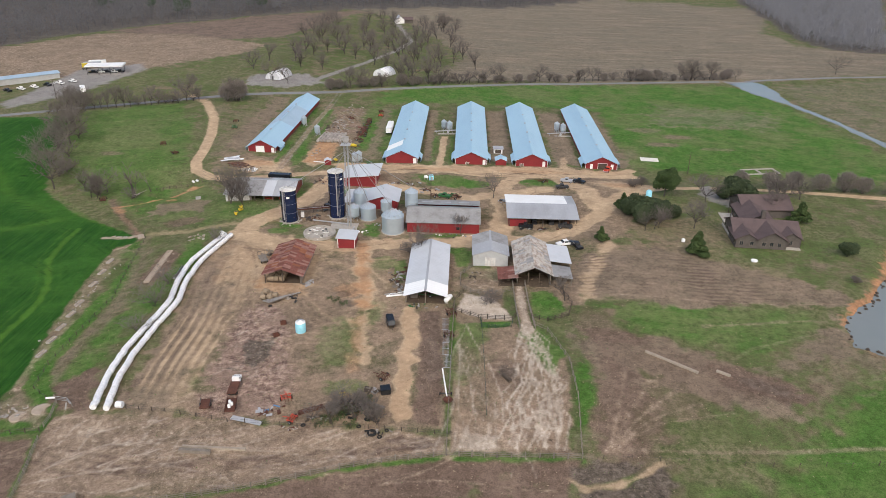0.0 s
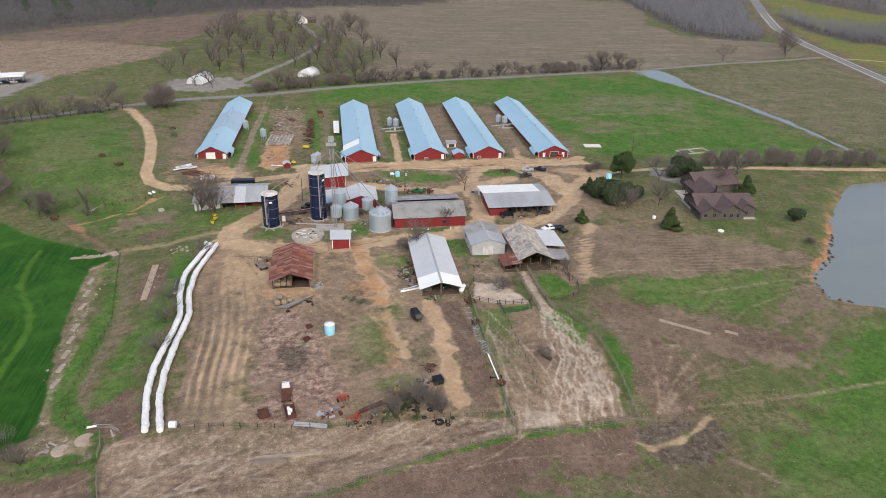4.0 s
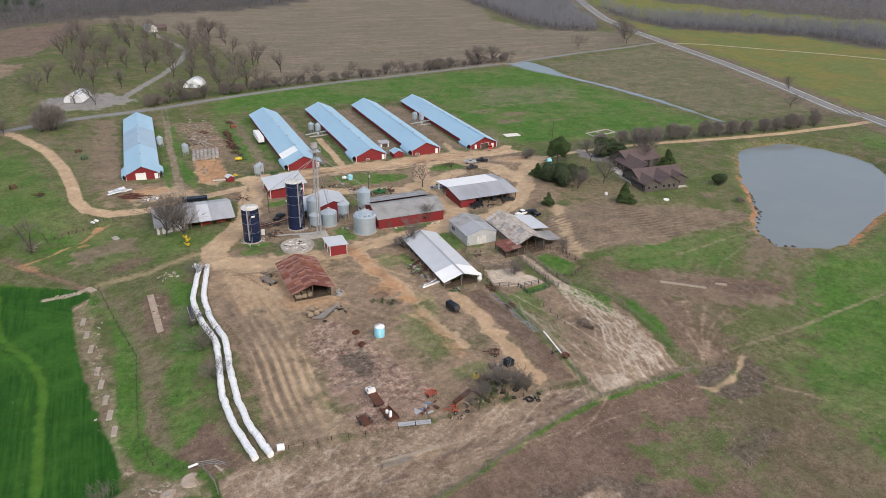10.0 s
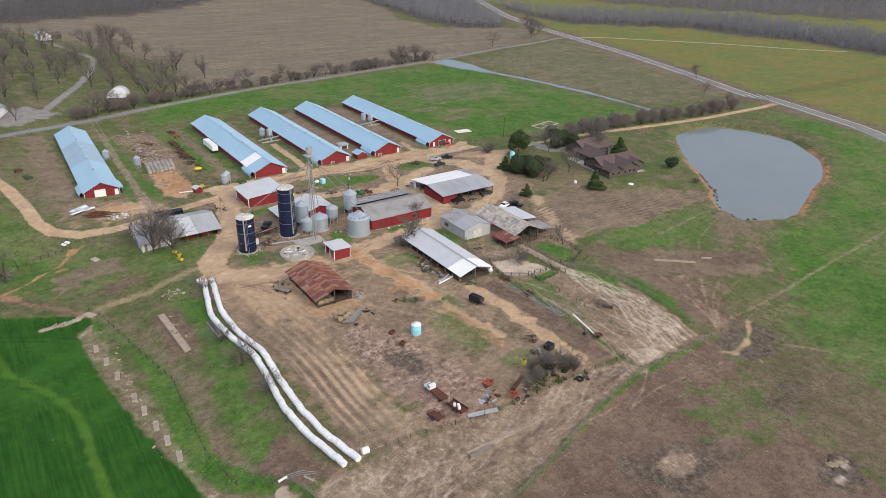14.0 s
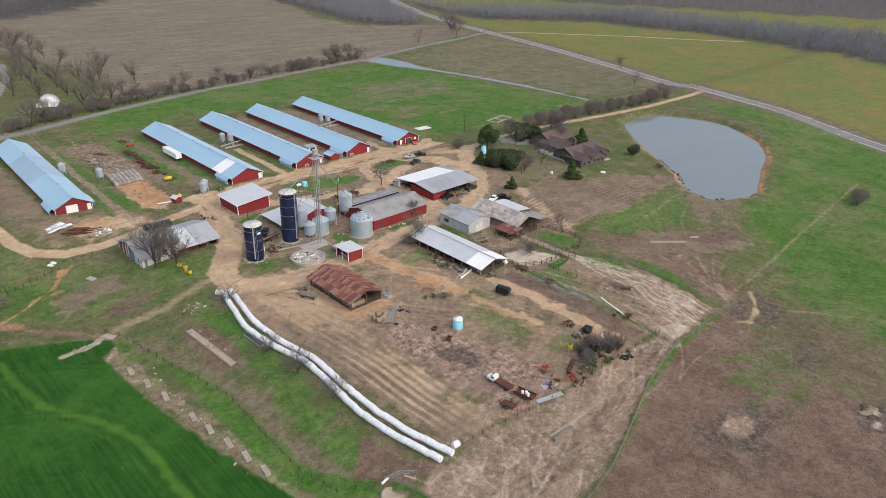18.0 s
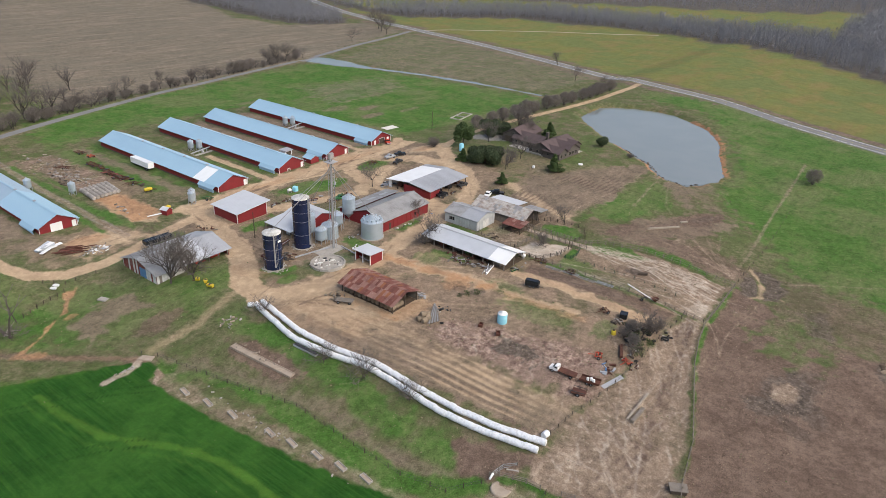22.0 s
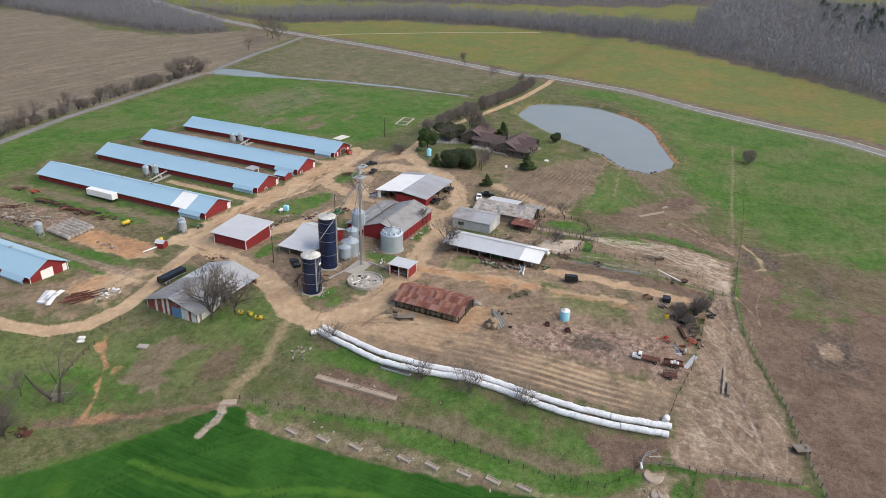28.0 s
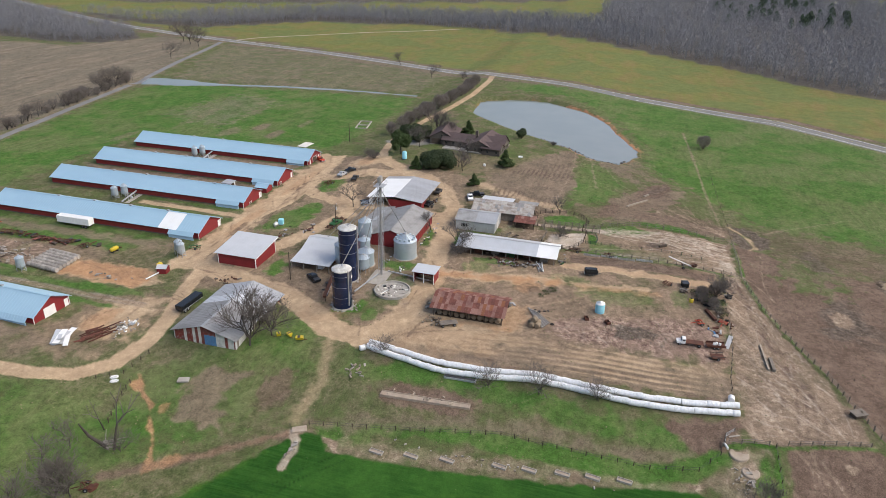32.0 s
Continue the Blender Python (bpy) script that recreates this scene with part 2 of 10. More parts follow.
def ground_z(x, y):
    return float(terrain(np.array([x]), np.array([y]))[0])


def mesh_of(name, verts, faces, mats=(), smooth_shade=False):
    me = bpy.data.meshes.new(name)
    me.from_pydata(verts, [], faces)
    for m in mats:
        me.materials.append(m)
    if smooth_shade:
        me.polygons.foreach_set("use_smooth", [True] * len(me.polygons))
    return me


def part(name, bm, material, parent=None, label=""):
    """Link a bmesh (or a finished mesh) as one object under a thing."""
    if isinstance(bm, bmesh.types.BMesh):
        me = bpy.data.meshes.new(name)
        bm.normal_update()
        bm.to_mesh(me)
        bm.free()
    else:
        me = bm
    if material is not None and not me.materials:
        me.materials.append(material)
    ob = new(name, me)
    ob.parent = parent
    if label:
        tagged(ob, label)
    return ob


def thing(name, x, y, z=None, turn=0, label="", category="", group="", kind=""):
    """An empty on the ground that holds the parts of one thing."""
    ob = new(name)
    ob.empty_display_size = 0.5
    ob.matrix_basis = pose(x, y, ground_z(x, y) if z is None else z, 0, 0, turn)
    return tagged(ob, label, category, group, kind)


def add_box(bm, x0, x1, y0, y1, z0, z1):
    v = [bm.verts.new(p) for p in ((x0, y0, z0), (x1, y0, z0), (x1, y1, z0), (x0, y1, z0), (x0, y0, z1), (x1, y0, z1), (x1, y1, z1), (x0, y1, z1))]
    for f in ((3, 2, 1, 0), (4, 5, 6, 7), (0, 1, 5, 4), (1, 2, 6, 5), (2, 3, 7, 6), (3, 0, 4, 7)):
        bm.faces.new([v[i] for i in f])
    return v


def box(x0, x1, y0, y1, z0, z1, bevel=0.0):
    bm = bmesh.new()
    add_box(bm, x0, x1, y0, y1, z0, z1)
    if bevel:
        bmesh.ops.bevel(bm, geom=bm.edges[:], offset=bevel, segments=2, affect="EDGES")
    return bm


def add_tube(bm, a, b, r0, r1=None, n=6, cap=True):
    """A tapered round bar from a to b."""
    a, b = Vector(a), Vector(b)
    r1 = r0 if r1 is None else r1
    q = (b - a).to_track_quat("Z", "Y").to_matrix()
    rings = []
    for c, r in ((a, r0), (b, r1)):
        rings.append([bm.verts.new(c + q @ Vector((r * math.cos(6.2832 * i / n), r * math.sin(6.2832 * i / n), 0))) for i in range(n)])
    for i in range(n):
        bm.faces.new((rings[0][i], rings[0][(i + 1) % n], rings[1][(i + 1) % n], rings[1][i]))
    if cap:
        bm.faces.new(rings[0][::-1])
        bm.faces.new(rings[1])


def tube(a, b, r0, r1=None, n=6):
    bm = bmesh.new()
    add_tube(bm, a, b, r0, r1, n)
    return bm


def lathe(profile, n=24, smooth_shade=True):
    """A body of revolution about z from (radius, height) pairs."""
    bm = bmesh.new()
    rings = []
    for r, z in profile:
        if r < 1e-4:
            rings.append([bm.verts.new((0, 0, z))])
        else:
            rings.append([bm.verts.new((r * math.cos(6.28318 * i / n), r * math.sin(6.28318 * i / n), z)) for i in range(n)])
    for p, q in zip(rings[:-1], rings[1:]):
        for i in range(n):
            j = (i + 1) % n
            f = [p[i % len(p)], p[j % len(p)], q[j % len(q)], q[i % len(q)]]
            f = list(dict.fromkeys(f))
            if len(f) > 2:
                bm.faces.new(f).smooth = smooth_shade
    return bm


def ribbon(line, width, lift, step=3.0):
    """A strip of road along a polyline, laid on the ground."""
    pts = []
    for (ax, ay), (bx, by) in zip(line[:-1], line[1:]):
        k = max(1, int(math.hypot(bx - ax, by - ay) / step))
        pts += [(ax + (bx - ax) * i / k, ay + (by - ay) * i / k) for i in range(k)]
    pts.append(line[-1])
    p = np.array(pts)
    for _ in range(6):
        p[1:-1] = 0.25 * p[:-2] + 0.5 * p[1:-1] + 0.25 * p[2:]
    d = np.gradient(p, axis=0)
    d /= np.linalg.norm(d, axis=1)[:, None]
    nrm = np.stack([-d[:, 1], d[:, 0]], 1)
    cols = [-0.5, -0.25, 0, 0.25, 0.5]
    verts, faces = [], []
    for i in range(len(p)):
        for c in cols:
            q = p[i] + nrm[i] * width * c
            verts.append((q[0], q[1], 0))
    v = np.array(verts)
    v[:, 2] = terrain(v[:, 0], v[:, 1]) + lift + 0.05 - np.abs(np.tile(cols, len(p))) * 0.1
    k = len(cols)
    for i in range(len(p) - 1):
        for j in range(k - 1):
            faces.append((i * k + j, (i + 1) * k + j, (i + 1) * k + j + 1, i * k + j + 1))
    return [tuple(q) for q in v], [f[::-1] for f in faces]


# ---- the ground, one sheet to the horizon, with what grows or wears on it ----


def axis_steps(cuts):
    out = []
    for a, b, s in cuts:
        out += list(np.arange(a, b, s))
    return np.array(out)


def far_steps(start, end, first=4.0, grow=1.07):
    out, p, s = [], start, first
    while p < end:
        out.append(p)
        p, s = p + s, min(s * grow, 400)
    return out + [end]


gx = np.array([-q for q in far_steps(240, 4000)][::-1] + list(axis_steps([(-236, -140, 2.0), (-140, -128, 1.2), (-128, -112, 0.8), (-112, 42, 0.5), (42, 110, 1.0), (110, 235, 2.0)])) + far_steps(235, 4000))
gy = np.array([-q for q in far_steps(-30, 4000)][::-1] + list(axis_steps([(34, 70, 1.5), (70, 200, 0.5), (200, 272, 0.7), (272, 480, 2.0)])) + far_steps(480, 4000))
X, Y = np.meshgrid(gx, gy)
X, Y = X.ravel(), Y.ravel()
Z = terrain(X, Y)
w1, w2, w3 = wobble(X, Y, 9, 1), wobble(X, Y, 3.5, 2), wobble(X, Y, 28, 3)


def fill(poly, soft=3.0, rag=1.5):
    return smooth((inside(X, Y, poly) + rag * (w1 + 0.35 * w2)) / soft + 0.5)


def track(line, width, soft=1.5, rag=0.5):
    pad = width + 4
    lx, ly = [p[0] for p in line], [p[1] for p in line]
    near = np.nonzero((X > min(lx) - pad) & (X < max(lx) + pad) & (Y > min(ly) - pad) & (Y < max(ly) + pad))[0]
    out = np.zeros(len(X))
    out[near] = smooth((width / 2 - seg_dist(X[near], Y[near], line) + rag * (w1[near] + 0.4 * w2[near])) / soft + 0.5)
    return out


def wisps(n, start, heading, length, width, strength, seed, bend=12):
    """Faint wandering lines: wheel marks and cattle paths. start: a box; heading: degrees, and how far it strays."""
    r = random.Random(seed)
    out = np.zeros(len(X))
    for _ in range(n):
        x, y = r.uniform(start[0], start[1]), r.uniform(start[2], start[3])
        a = r.gauss(*heading)
        pts = [(x, y)]
        for _ in range(6):
            a += r.uniform(-bend, bend)
            x, y = x + length / 6 * math.cos(radians(a)), y + length / 6 * math.sin(radians(a))
            pts.append((x, y))
        out = np.maximum(out, strength * r.uniform(0.5, 1) * track(pts, width * r.uniform(0.6, 1.3), 0.7, 0.12))
    return out


def blob(x, y, rx, ry, soft=0.5, rag=0.25, turn=0.0):
    c, s = math.cos(radians(turn)), math.sin(radians(turn))
    u, v = (X - x) * c + (Y - y) * s, -(X - x) * s + (Y - y) * c
    return smooth((1 - np.hypot(u / rx, v / ry) + rag * (w1 * 0.6 + w2 * 0.6)) / soft + 0.3)


def join(*masks):
    out = np.zeros(len(X))
    for m in masks:
        out = 1 - (1 - out) * (1 - np.clip(m, 0, 1))
    return out


DRIVE = [(-139, 350), (-127.5, 338), (-115, 311.5), (-108.4, 288), (-105.2, 269), (-104, 256), (-101, 248), (-94, 243.3), (-84, 241.5), (-74, 243), (-60, 248), (-47, 250.5), (-27, 256), (-10, 256.5), (8, 252), (30, 252), (57, 257), (66, 264)]
LANE = [(48, 218), (54, 229), (62, 236), (72, 239.5), (86, 241.5), (101, 242), (121, 239.5), (142, 236), (165, 232.5), (195, 229.5), (220, 229), (240, 229), (256, 231)]
NORTH_ROAD = [(-420, 200), (-300, 255), (-212, 305), (-181, 322), (-137, 344), (-97, 361), (-72, 371.5), (-46, 380), (-19, 389), (20, 403), (60, 415), (95, 421.5), (165, 433), (225, 449), (322, 474)]
HIGHWAY = [(40, -170), (112, -40), (165, 22), (199, 62), (221, 120), (246, 180), (264, 240), (290, 313), (313, 388), (330, 462), (346, 530), (372, 610), (410, 690), (560, 990), (900, 1700)]
WOODS = {
    "northwest": [(-300, 445), (-292, 485), (-268, 522), (-245, 556), (-215, 580), (-165, 632), (-120, 662), (-70, 704), (-20, 730), (30, 754), (75, 792), (130, 845), (210, 960), (210, 1080), (-560, 1080), (-620, 420), (-420, 380)],
    "north": [(305, 790), (298, 725), (284, 655), (275, 600), (284, 562), (308, 550), (328, 560), (342, 592), (366, 650), (452, 820), (520, 960), (520, 1080), (360, 1080), (325, 900)],
    "northeast": [(392, 540), (428, 510), (462, 482), (488, 445), (490, 400), (497, 360), (497, 320), (494, 280), (483, 245), (470, 212), (448, 180), (425, 142), (470, 110), (580, 180), (592, 280), (575, 380), (570, 470), (500, 540), (420, 610), (440, 720), (405, 640)],
    "east": [(424, 139), (402, 112), (375, 78), (350, 52), (325, 32), (306, 8), (290, -24), (250, -100), (420, -180), (1000, -180), (1000, 160), (680, 190), (584, 178), (472, 108)],
    "far": [(600, 610), (690, 465), (770, 322), (838, 238), (900, 164), (1100, 164), (1100, 1080), (640, 1080), (545, 830), (560, 700)],
}
SOUTH_FENCE = [(24, 101.5), (8, 101), (-1.5, 101), (-11, 99.4), (-21, 96.8), (-36, 91.6), (-49, 87.2), (-62, 84.6), (-76, 80.6), (-86, 74)]

RUT = [(-67.6, 188), (-69.2, 176), (-69, 166), (-67, 154), (-66, 140), (-66.4, 125), (-65.4, 108)]
CORRAL = [(-1.4, 102), (22, 102.6), (24, 118), (25, 133), (18, 145), (12, 147), (5, 132)]


def fade(v, a, b, soft):
    """1 between a and b, falling off outside."""
    return smooth((v - a) / soft + 0.5) * smooth((b - v) / soft + 0.5)


# fields and pasture
crop = fill([(-95, 113), (-95.4, 122), (-98.4, 135), (-101, 150), (-103.2, 166), (-104.2, 180), (-104.2, 187), (-100, 190), (-100, 193), (-107, 198), (-118, 204), (-130, 211), (-150, 230), (-163, 261), (-179, 308), (-212, 302), (-300, 250), (-420, 190), (-420, 60), (-160, 90)], 1.4, 0.5)
BAND = [(-122, 199), (-121.6, 190), (-119.7, 177), (-115.5, 169.5), (-112, 162.6), (-109.6, 154.7), (-109, 145.7), (-109.2, 137.8), (-108.9, 130), (-108.6, 112)]
young = join(0.75 * track(BAND, 2.0, 1.2, 0.35), 0.45 * track([(x - 3.0, y) for x, y in BAND], 0.8, 0.8, 0.2), 0.3 * track([(x + 2.8, y + 1) for x, y in BAND], 0.8, 0.8, 0.2), *[0.18 * track([(x + o, y) for x, y in BAND], 0.5, 0.6, 0.1) for o in (6, 8.2, 11, 13.2)], 0.55 * track([(-131, 206), (-140, 200), (-160, 190)], 4, 4, 1), 0.5 * track([(-150, 160), (-146, 130), (-144, 100)], 5, 6, 1), 0.4 * track([(-180, 250), (-160, 225), (-140, 212)], 4, 4, 1), *[0.28 * track([(-104 - 4 * k, 196 + 2 * k), (-118 - 5 * k, 205 + 3 * k), (-134 - 6 * k, 219 + 5 * k), (-152 - 7 * k, 240 + 6 * k)], 0.9, 1.0, 0.5) for k in range(1, 5)])
lush = join(1.0 * fill([(-45, 352), (-22, 357), (64, 356), (76, 342), (168, 382), (172, 404), (150, 420), (90, 414), (20, 402), (-40, 388)], 10, 4), 0.97 * fill([(-45, 352), (-22, 362), (70, 368), (66, 300), (68, 268), (100, 262), (160, 258), (183, 262), (176, 330), (168, 400), (150, 420), (90, 414), (20, 402), (-40, 388)], 8, 4),
            0.62 * fill([(-160, 262), (-135, 228), (-112, 214), (-104, 240), (-108, 262), (-120, 300), (-140, 338), (-178, 315)], 8, 4),
            0.95 * track([(-97, 187), (-94.4, 176), (-92.5, 164), (-92, 151), (-94, 138), (-95, 124)], 4.2, 2.0, 0.8), 0.8 * fill([(-103.5, 190), (-98, 192), (-97, 180), (-102, 178)], 2, 0.6),
            0.8 * track([(-79, 190), (-78, 172), (-79, 158), (-81, 146), (-83, 132), (-83, 120)], 7, 5, 2.4),
            0.55 * fill([(-112, 232), (-95, 240), (-80, 224), (-62, 215), (-70, 203), (-82, 199), (-96, 203), (-110, 212)], 4, 3), 0.9 * fill([(-84, 222), (-62, 214), (-64, 207), (-76, 206), (-86, 214)], 3, 1.5),
            0.8 * fill([(58, 98), (80, 120), (94, 132), (120, 131), (170, 148), (210, 175), (218, 215), (240, 215), (236, 150), (200, 70), (150, 0), (60, 30), (30, 70), (42, 92)], 10, 5),
            0.6 * fill([(-30, 270), (-30, 345), (-46, 345), (-46, 280)], 5, 3), 0.5 * fill([(14, 262), (18, 262), (18, 345), (14, 345)], 3, 2), 0.85 * track([(-73.6, 340), (-73.8, 258)], 2.2, 1.5, 0.6), 0.85 * track([(-66.6, 340), (-67.4, 262)], 3, 1.8, 0.8), 0.9 * fill([(-49, 345), (-37, 345), (-37, 290), (-45, 288)], 4, 2), 0.9 * blob(-57, 336, 5, 4), 0.85 * track([(-62, 332), (-63, 312), (-63.5, 294)], 2.2, 1.6, 0.8), 0.8 * blob(-53, 309, 4, 3), 0.8 * blob(-57, 297, 4, 2.2), 0.75 * blob(-50, 327, 3, 5), 0.8 * blob(-42, 282, 3, 5), 0.8 * fill([(-68, 275), (-64, 278), (-64, 258), (-67, 256)], 2, 1),
            0.7 * track([(52, 262), (56, 300)], 2, 1.5, 0.5), 0.6 * track([(-13, 262), (-12, 300)], 2, 1.5, 0.5), 0.6 * track([(-5, 262), (-5, 300)], 2, 1.5, 0.5),
            0.95 * track([(x, y - 0.7) for x, y in SOUTH_FENCE], 1.5, 0.9, 0.35), 0.7 * track([(-1.4, 153), (-1.5, 101)], 1.4, 1, 0.3), 0.5 * track([(26, 106), (27, 120), (30, 134)], 2.4, 2, 1.2), 0.8 * fill([(14, 150), (19, 146), (25, 134), (21, 126), (15, 138)], 2, 1.2), 0.6 * fill([(-1, 146), (8, 146), (3, 122), (-1, 120)], 2.5, 1.2),
            0.95 * fill([(19, 162), (25, 163), (27.5, 153), (22, 148.6), (19, 150)], 1.5, 0.7), 0.9 * fill([(5.5, 146.6), (13, 147), (13, 144.6), (5.7, 143.6)], 1, 0.4), 0.7 * blob(-68, 212, 9, 3.5, turn=-30), 0.6 * blob(-22, 176, 5, 5), 0.75 * blob(-16.4, 172, 2.4, 8), 0.6 * blob(-38, 193, 2.4, 4), 0.7 * blob(-17.4, 190, 3, 2), 0.5 * blob(-36, 200, 5, 3), 0.7 * blob(0.5, 182, 3, 8), 0.95 * fill([(-20, 250), (-4, 250.5), (11, 243), (7, 237), (-12, 239)], 3, 1.6), 0.75 * blob(-4, 186, 5, 2.4),
            0.9 * fill([(18, 246), (30, 249.5), (44, 246.5), (36, 241), (26, 241)], 3, 1.4), 0.9 * fill([(-46, 229), (-37, 229), (-30, 236), (-30, 232), (-44, 234)], 2, 1), 0.8 * blob(-17, 222, 7, 2.5), 0.95 * fill([(-59, 206), (-57, 199), (-51, 199), (-50, 201), (-54, 201.5), (-57, 207)], 1.5, 0.6), 0.9 * fill([(-31, 203), (-26, 204), (-25, 193), (-30, 194)], 2, 0.9), 0.8 * fill([(-14, 197), (4, 197), (6, 195), (-12, 194)], 1.5, 0.8), 0.7 * blob(57, 150, 14, 8), 0.25 * blob(34, 118, 5, 14), 0.7 * blob(-57, 196, 4, 2.4), 0.5 * blob(-27, 136, 7, 12), 0.45 * blob(-22, 150, 4, 8), 0.5 * blob(-23, 119, 6, 3), 0.45 * blob(-62, 116, 3, 4), 0.5 * blob(-57, 118, 2, 5), 0.6 * blob(-58, 226, 4, 7),
            0.4 * fill([(10, 90), (22, 86), (20, 76), (4, 70), (-6, 78), (0, 88)], 8, 6), 0.4 * blob(40, 60, 20, 14), 0.32 * fill([(60, 190), (90, 196), (128, 200), (132, 184), (100, 184), (88, 170)], 8, 5), 0.62 * fill([(34, 157), (45, 158.5), (79, 157.5), (92, 155), (86, 146), (70, 138), (50, 140), (40, 143), (33, 151)], 4, 2.5))
dead = join(fill([(-20, 402), (30, 414), (90, 423), (158, 430), (244, 458), (318, 480), (330, 540), (260, 570), (255, 640), (330, 800), (60, 900), (-160, 720), (-60, 640), (-30, 560), (0, 480)], 12, 5),
            0.45 * fill([(180, 418), (245, 445), (318, 468), (312, 392), (292, 318), (272, 258), (196, 264), (184, 330)], 10, 5), 0.45 * fill([(90, 330), (150, 325), (160, 360), (100, 372)], 14, 8))
bare = join(fill([(-300, 440), (-246, 362), (-190, 393), (-140, 446), (-134, 478), (-200, 512), (-262, 508)], 6, 3),
            0.75 * fill([(-18, 345), (-13, 345), (-13, 266), (-16, 266)], 2, 1), 0.85 * fill([(10, 345), (20, 345), (20, 266), (11, 266)], 3, 1.5), 0.85 * fill([(36, 345), (47, 345), (47, 266), (37, 266)], 3, 1.5),
            0.75 * fill([(-98, 355), (-89, 355), (-89, 270), (-98, 276)], 3, 2), 0.8 * fill([(62, 340), (66, 340), (67, 268), (62, 268)], 3, 2), 0.7 * fill([(-41, 345), (-36, 345), (-35, 268), (-40, 268)], 3, 1.5),
            0.9 * fill([(36, 184), (58, 189), (80, 177), (103, 165), (101, 159), (78, 159), (58, 155), (36, 161), (22, 166)], 3, 1.5), 0.7 * blob(88, 300, 9, 4), 0.7 * blob(97, 312, 8, 4), 0.55 * blob(84, 322, 10, 5), 0.5 * blob(110, 295, 9, 3), 0.5 * blob(70, 285, 5, 8), 0.5 * blob(60, 362, 14, 3), 0.4 * blob(120, 330, 20, 4), 0.4 * blob(100, 350, 25, 3), 0.6 * blob(-140, 262, 5, 2.5), 0.5 * blob(-118, 325, 6, 12),
            0.58 * track([(-97, 189), (-92, 176), (-89.6, 163), (-88, 151), (-88.4, 138), (-88.8, 125), (-87, 118)], 4.4, 4, 1.6), 0.8 * fill([(-68, 190), (-56, 190), (-55, 160), (-57, 140), (-56, 108.5), (-68, 109), (-68.5, 150), (-71, 172)], 4, 1.2),
            0.85 * fill([(26, 144), (30, 141), (48, 142.5), (63, 133), (72, 122), (70, 115), (55, 118), (41, 127), (33, 103), (28, 103), (30, 118), (30, 132)], 4, 2),
            0.3 * fill([(28, 162), (34, 158), (95, 160), (95, 170), (40, 166)], 6, 3), 0.5 * fill([(-108, 300), (-102, 260), (-90, 262), (-90, 330), (-110, 330)], 8, 4), 0.75 * fill([(-94, 225), (-87, 222), (-88, 212), (-94, 216), (-106, 208), (-104, 222)], 3, 2),
            0.6 * blob(125, 165, 60, 14, turn=42) * (inside(X, Y, POND) < 9))
FAN = [(28.7, 156), (37, 154), (41.6, 144), (51.4, 138), (62, 135), (68, 126), (65, 120), (54.6, 116.6), (47, 113.5), (38.3, 105.6), (34, 101), (29, 100.6), (26.5, 106), (28, 114), (32, 123), (32, 139), (28, 145.5)]
PLOT = [(-79.8, 100), (-77.6, 93), (-75.2, 84), (-84, 74), (-120, 62), (-150, 80), (-120, 96), (-96, 101)]
mud = join((1 - 0.75 * fill([(8, 91), (20, 88), (22, 80), (6, 70), (-6, 76), (-4, 86)], 8, 6)) * fill([(24, 101), (8, 100), (-2, 100), (-21, 96), (-36, 91), (-49, 87), (-62, 84.5), (-76, 80), (-86, 66), (-60, 30), (-10, 20), (8, 50), (10, 80), (20, 92)], 1.6, 0.5), 0.6 * fill([(8, 50), (10, 80), (30, 96), (44, 90), (40, 60), (22, 40)], 12, 6), 0.9 * blob(-84.5, 173, 4, 13), 0.7 * blob(-90, 205, 8, 4), 0.75 * track([(-101.6, 196.4), (-108.7, 204.7), (-116, 213.5), (-122.5, 223.5)], 2.6, 2, 0.6),
           0.95 * fill([(-87, 117), (-78, 124), (-75, 113), (-73, 108.4), (-80, 108.4), (-83, 112)], 2.4, 1.4), 0.9 * blob(66, 126, 12, 5, turn=-28), 0.5 * fill([(25.6, 103), (28, 118), (31, 140), (38, 126), (43, 119), (40, 105), (43, 98), (38, 92)], 5, 2.5), 0.6 * blob(11, 126, 5, 7), 0.5 * blob(2, 130, 3, 8), 0.7 * blob(36, 142, 9, 3, turn=-12), 0.3 * fill([(-84, 113), (-30, 107), (-1.7, 105.6), (-1.5, 101.5), (-21, 97.5), (-49, 88.5), (-74, 83), (-79, 100), (-80, 108)], 1.6, 0.7), 0.95 * fill(PLOT, 1.2, 0.5), 0.9 * fill([(-10, 151), (-4.8, 151), (-3.4, 135), (-2.8, 121), (-3.6, 109), (-8, 108.4), (-9, 116), (-8.8, 135)], 2.0, 0.7), 0.5 * fill(FAN, 4, 2.2))
bare = join(bare, 0.75 * fill([(96.6, 155.7), (93, 140.5), (82.4, 135.2), (70, 129), (64.4, 129.2), (77.3, 137), (88.5, 147)], 4, 2))
lush = join(lush * (1 - 0.85 * fill(FAN, 4, 2.2)), 0.85 * fill([(27.2, 132), (31, 126), (28.8, 114), (26.3, 107.8), (24.6, 110.5), (25, 120)], 2, 1), 0.6 * blob(41, 116, 3, 2), 0.5 * blob(46, 121, 4, 1.6, turn=20))
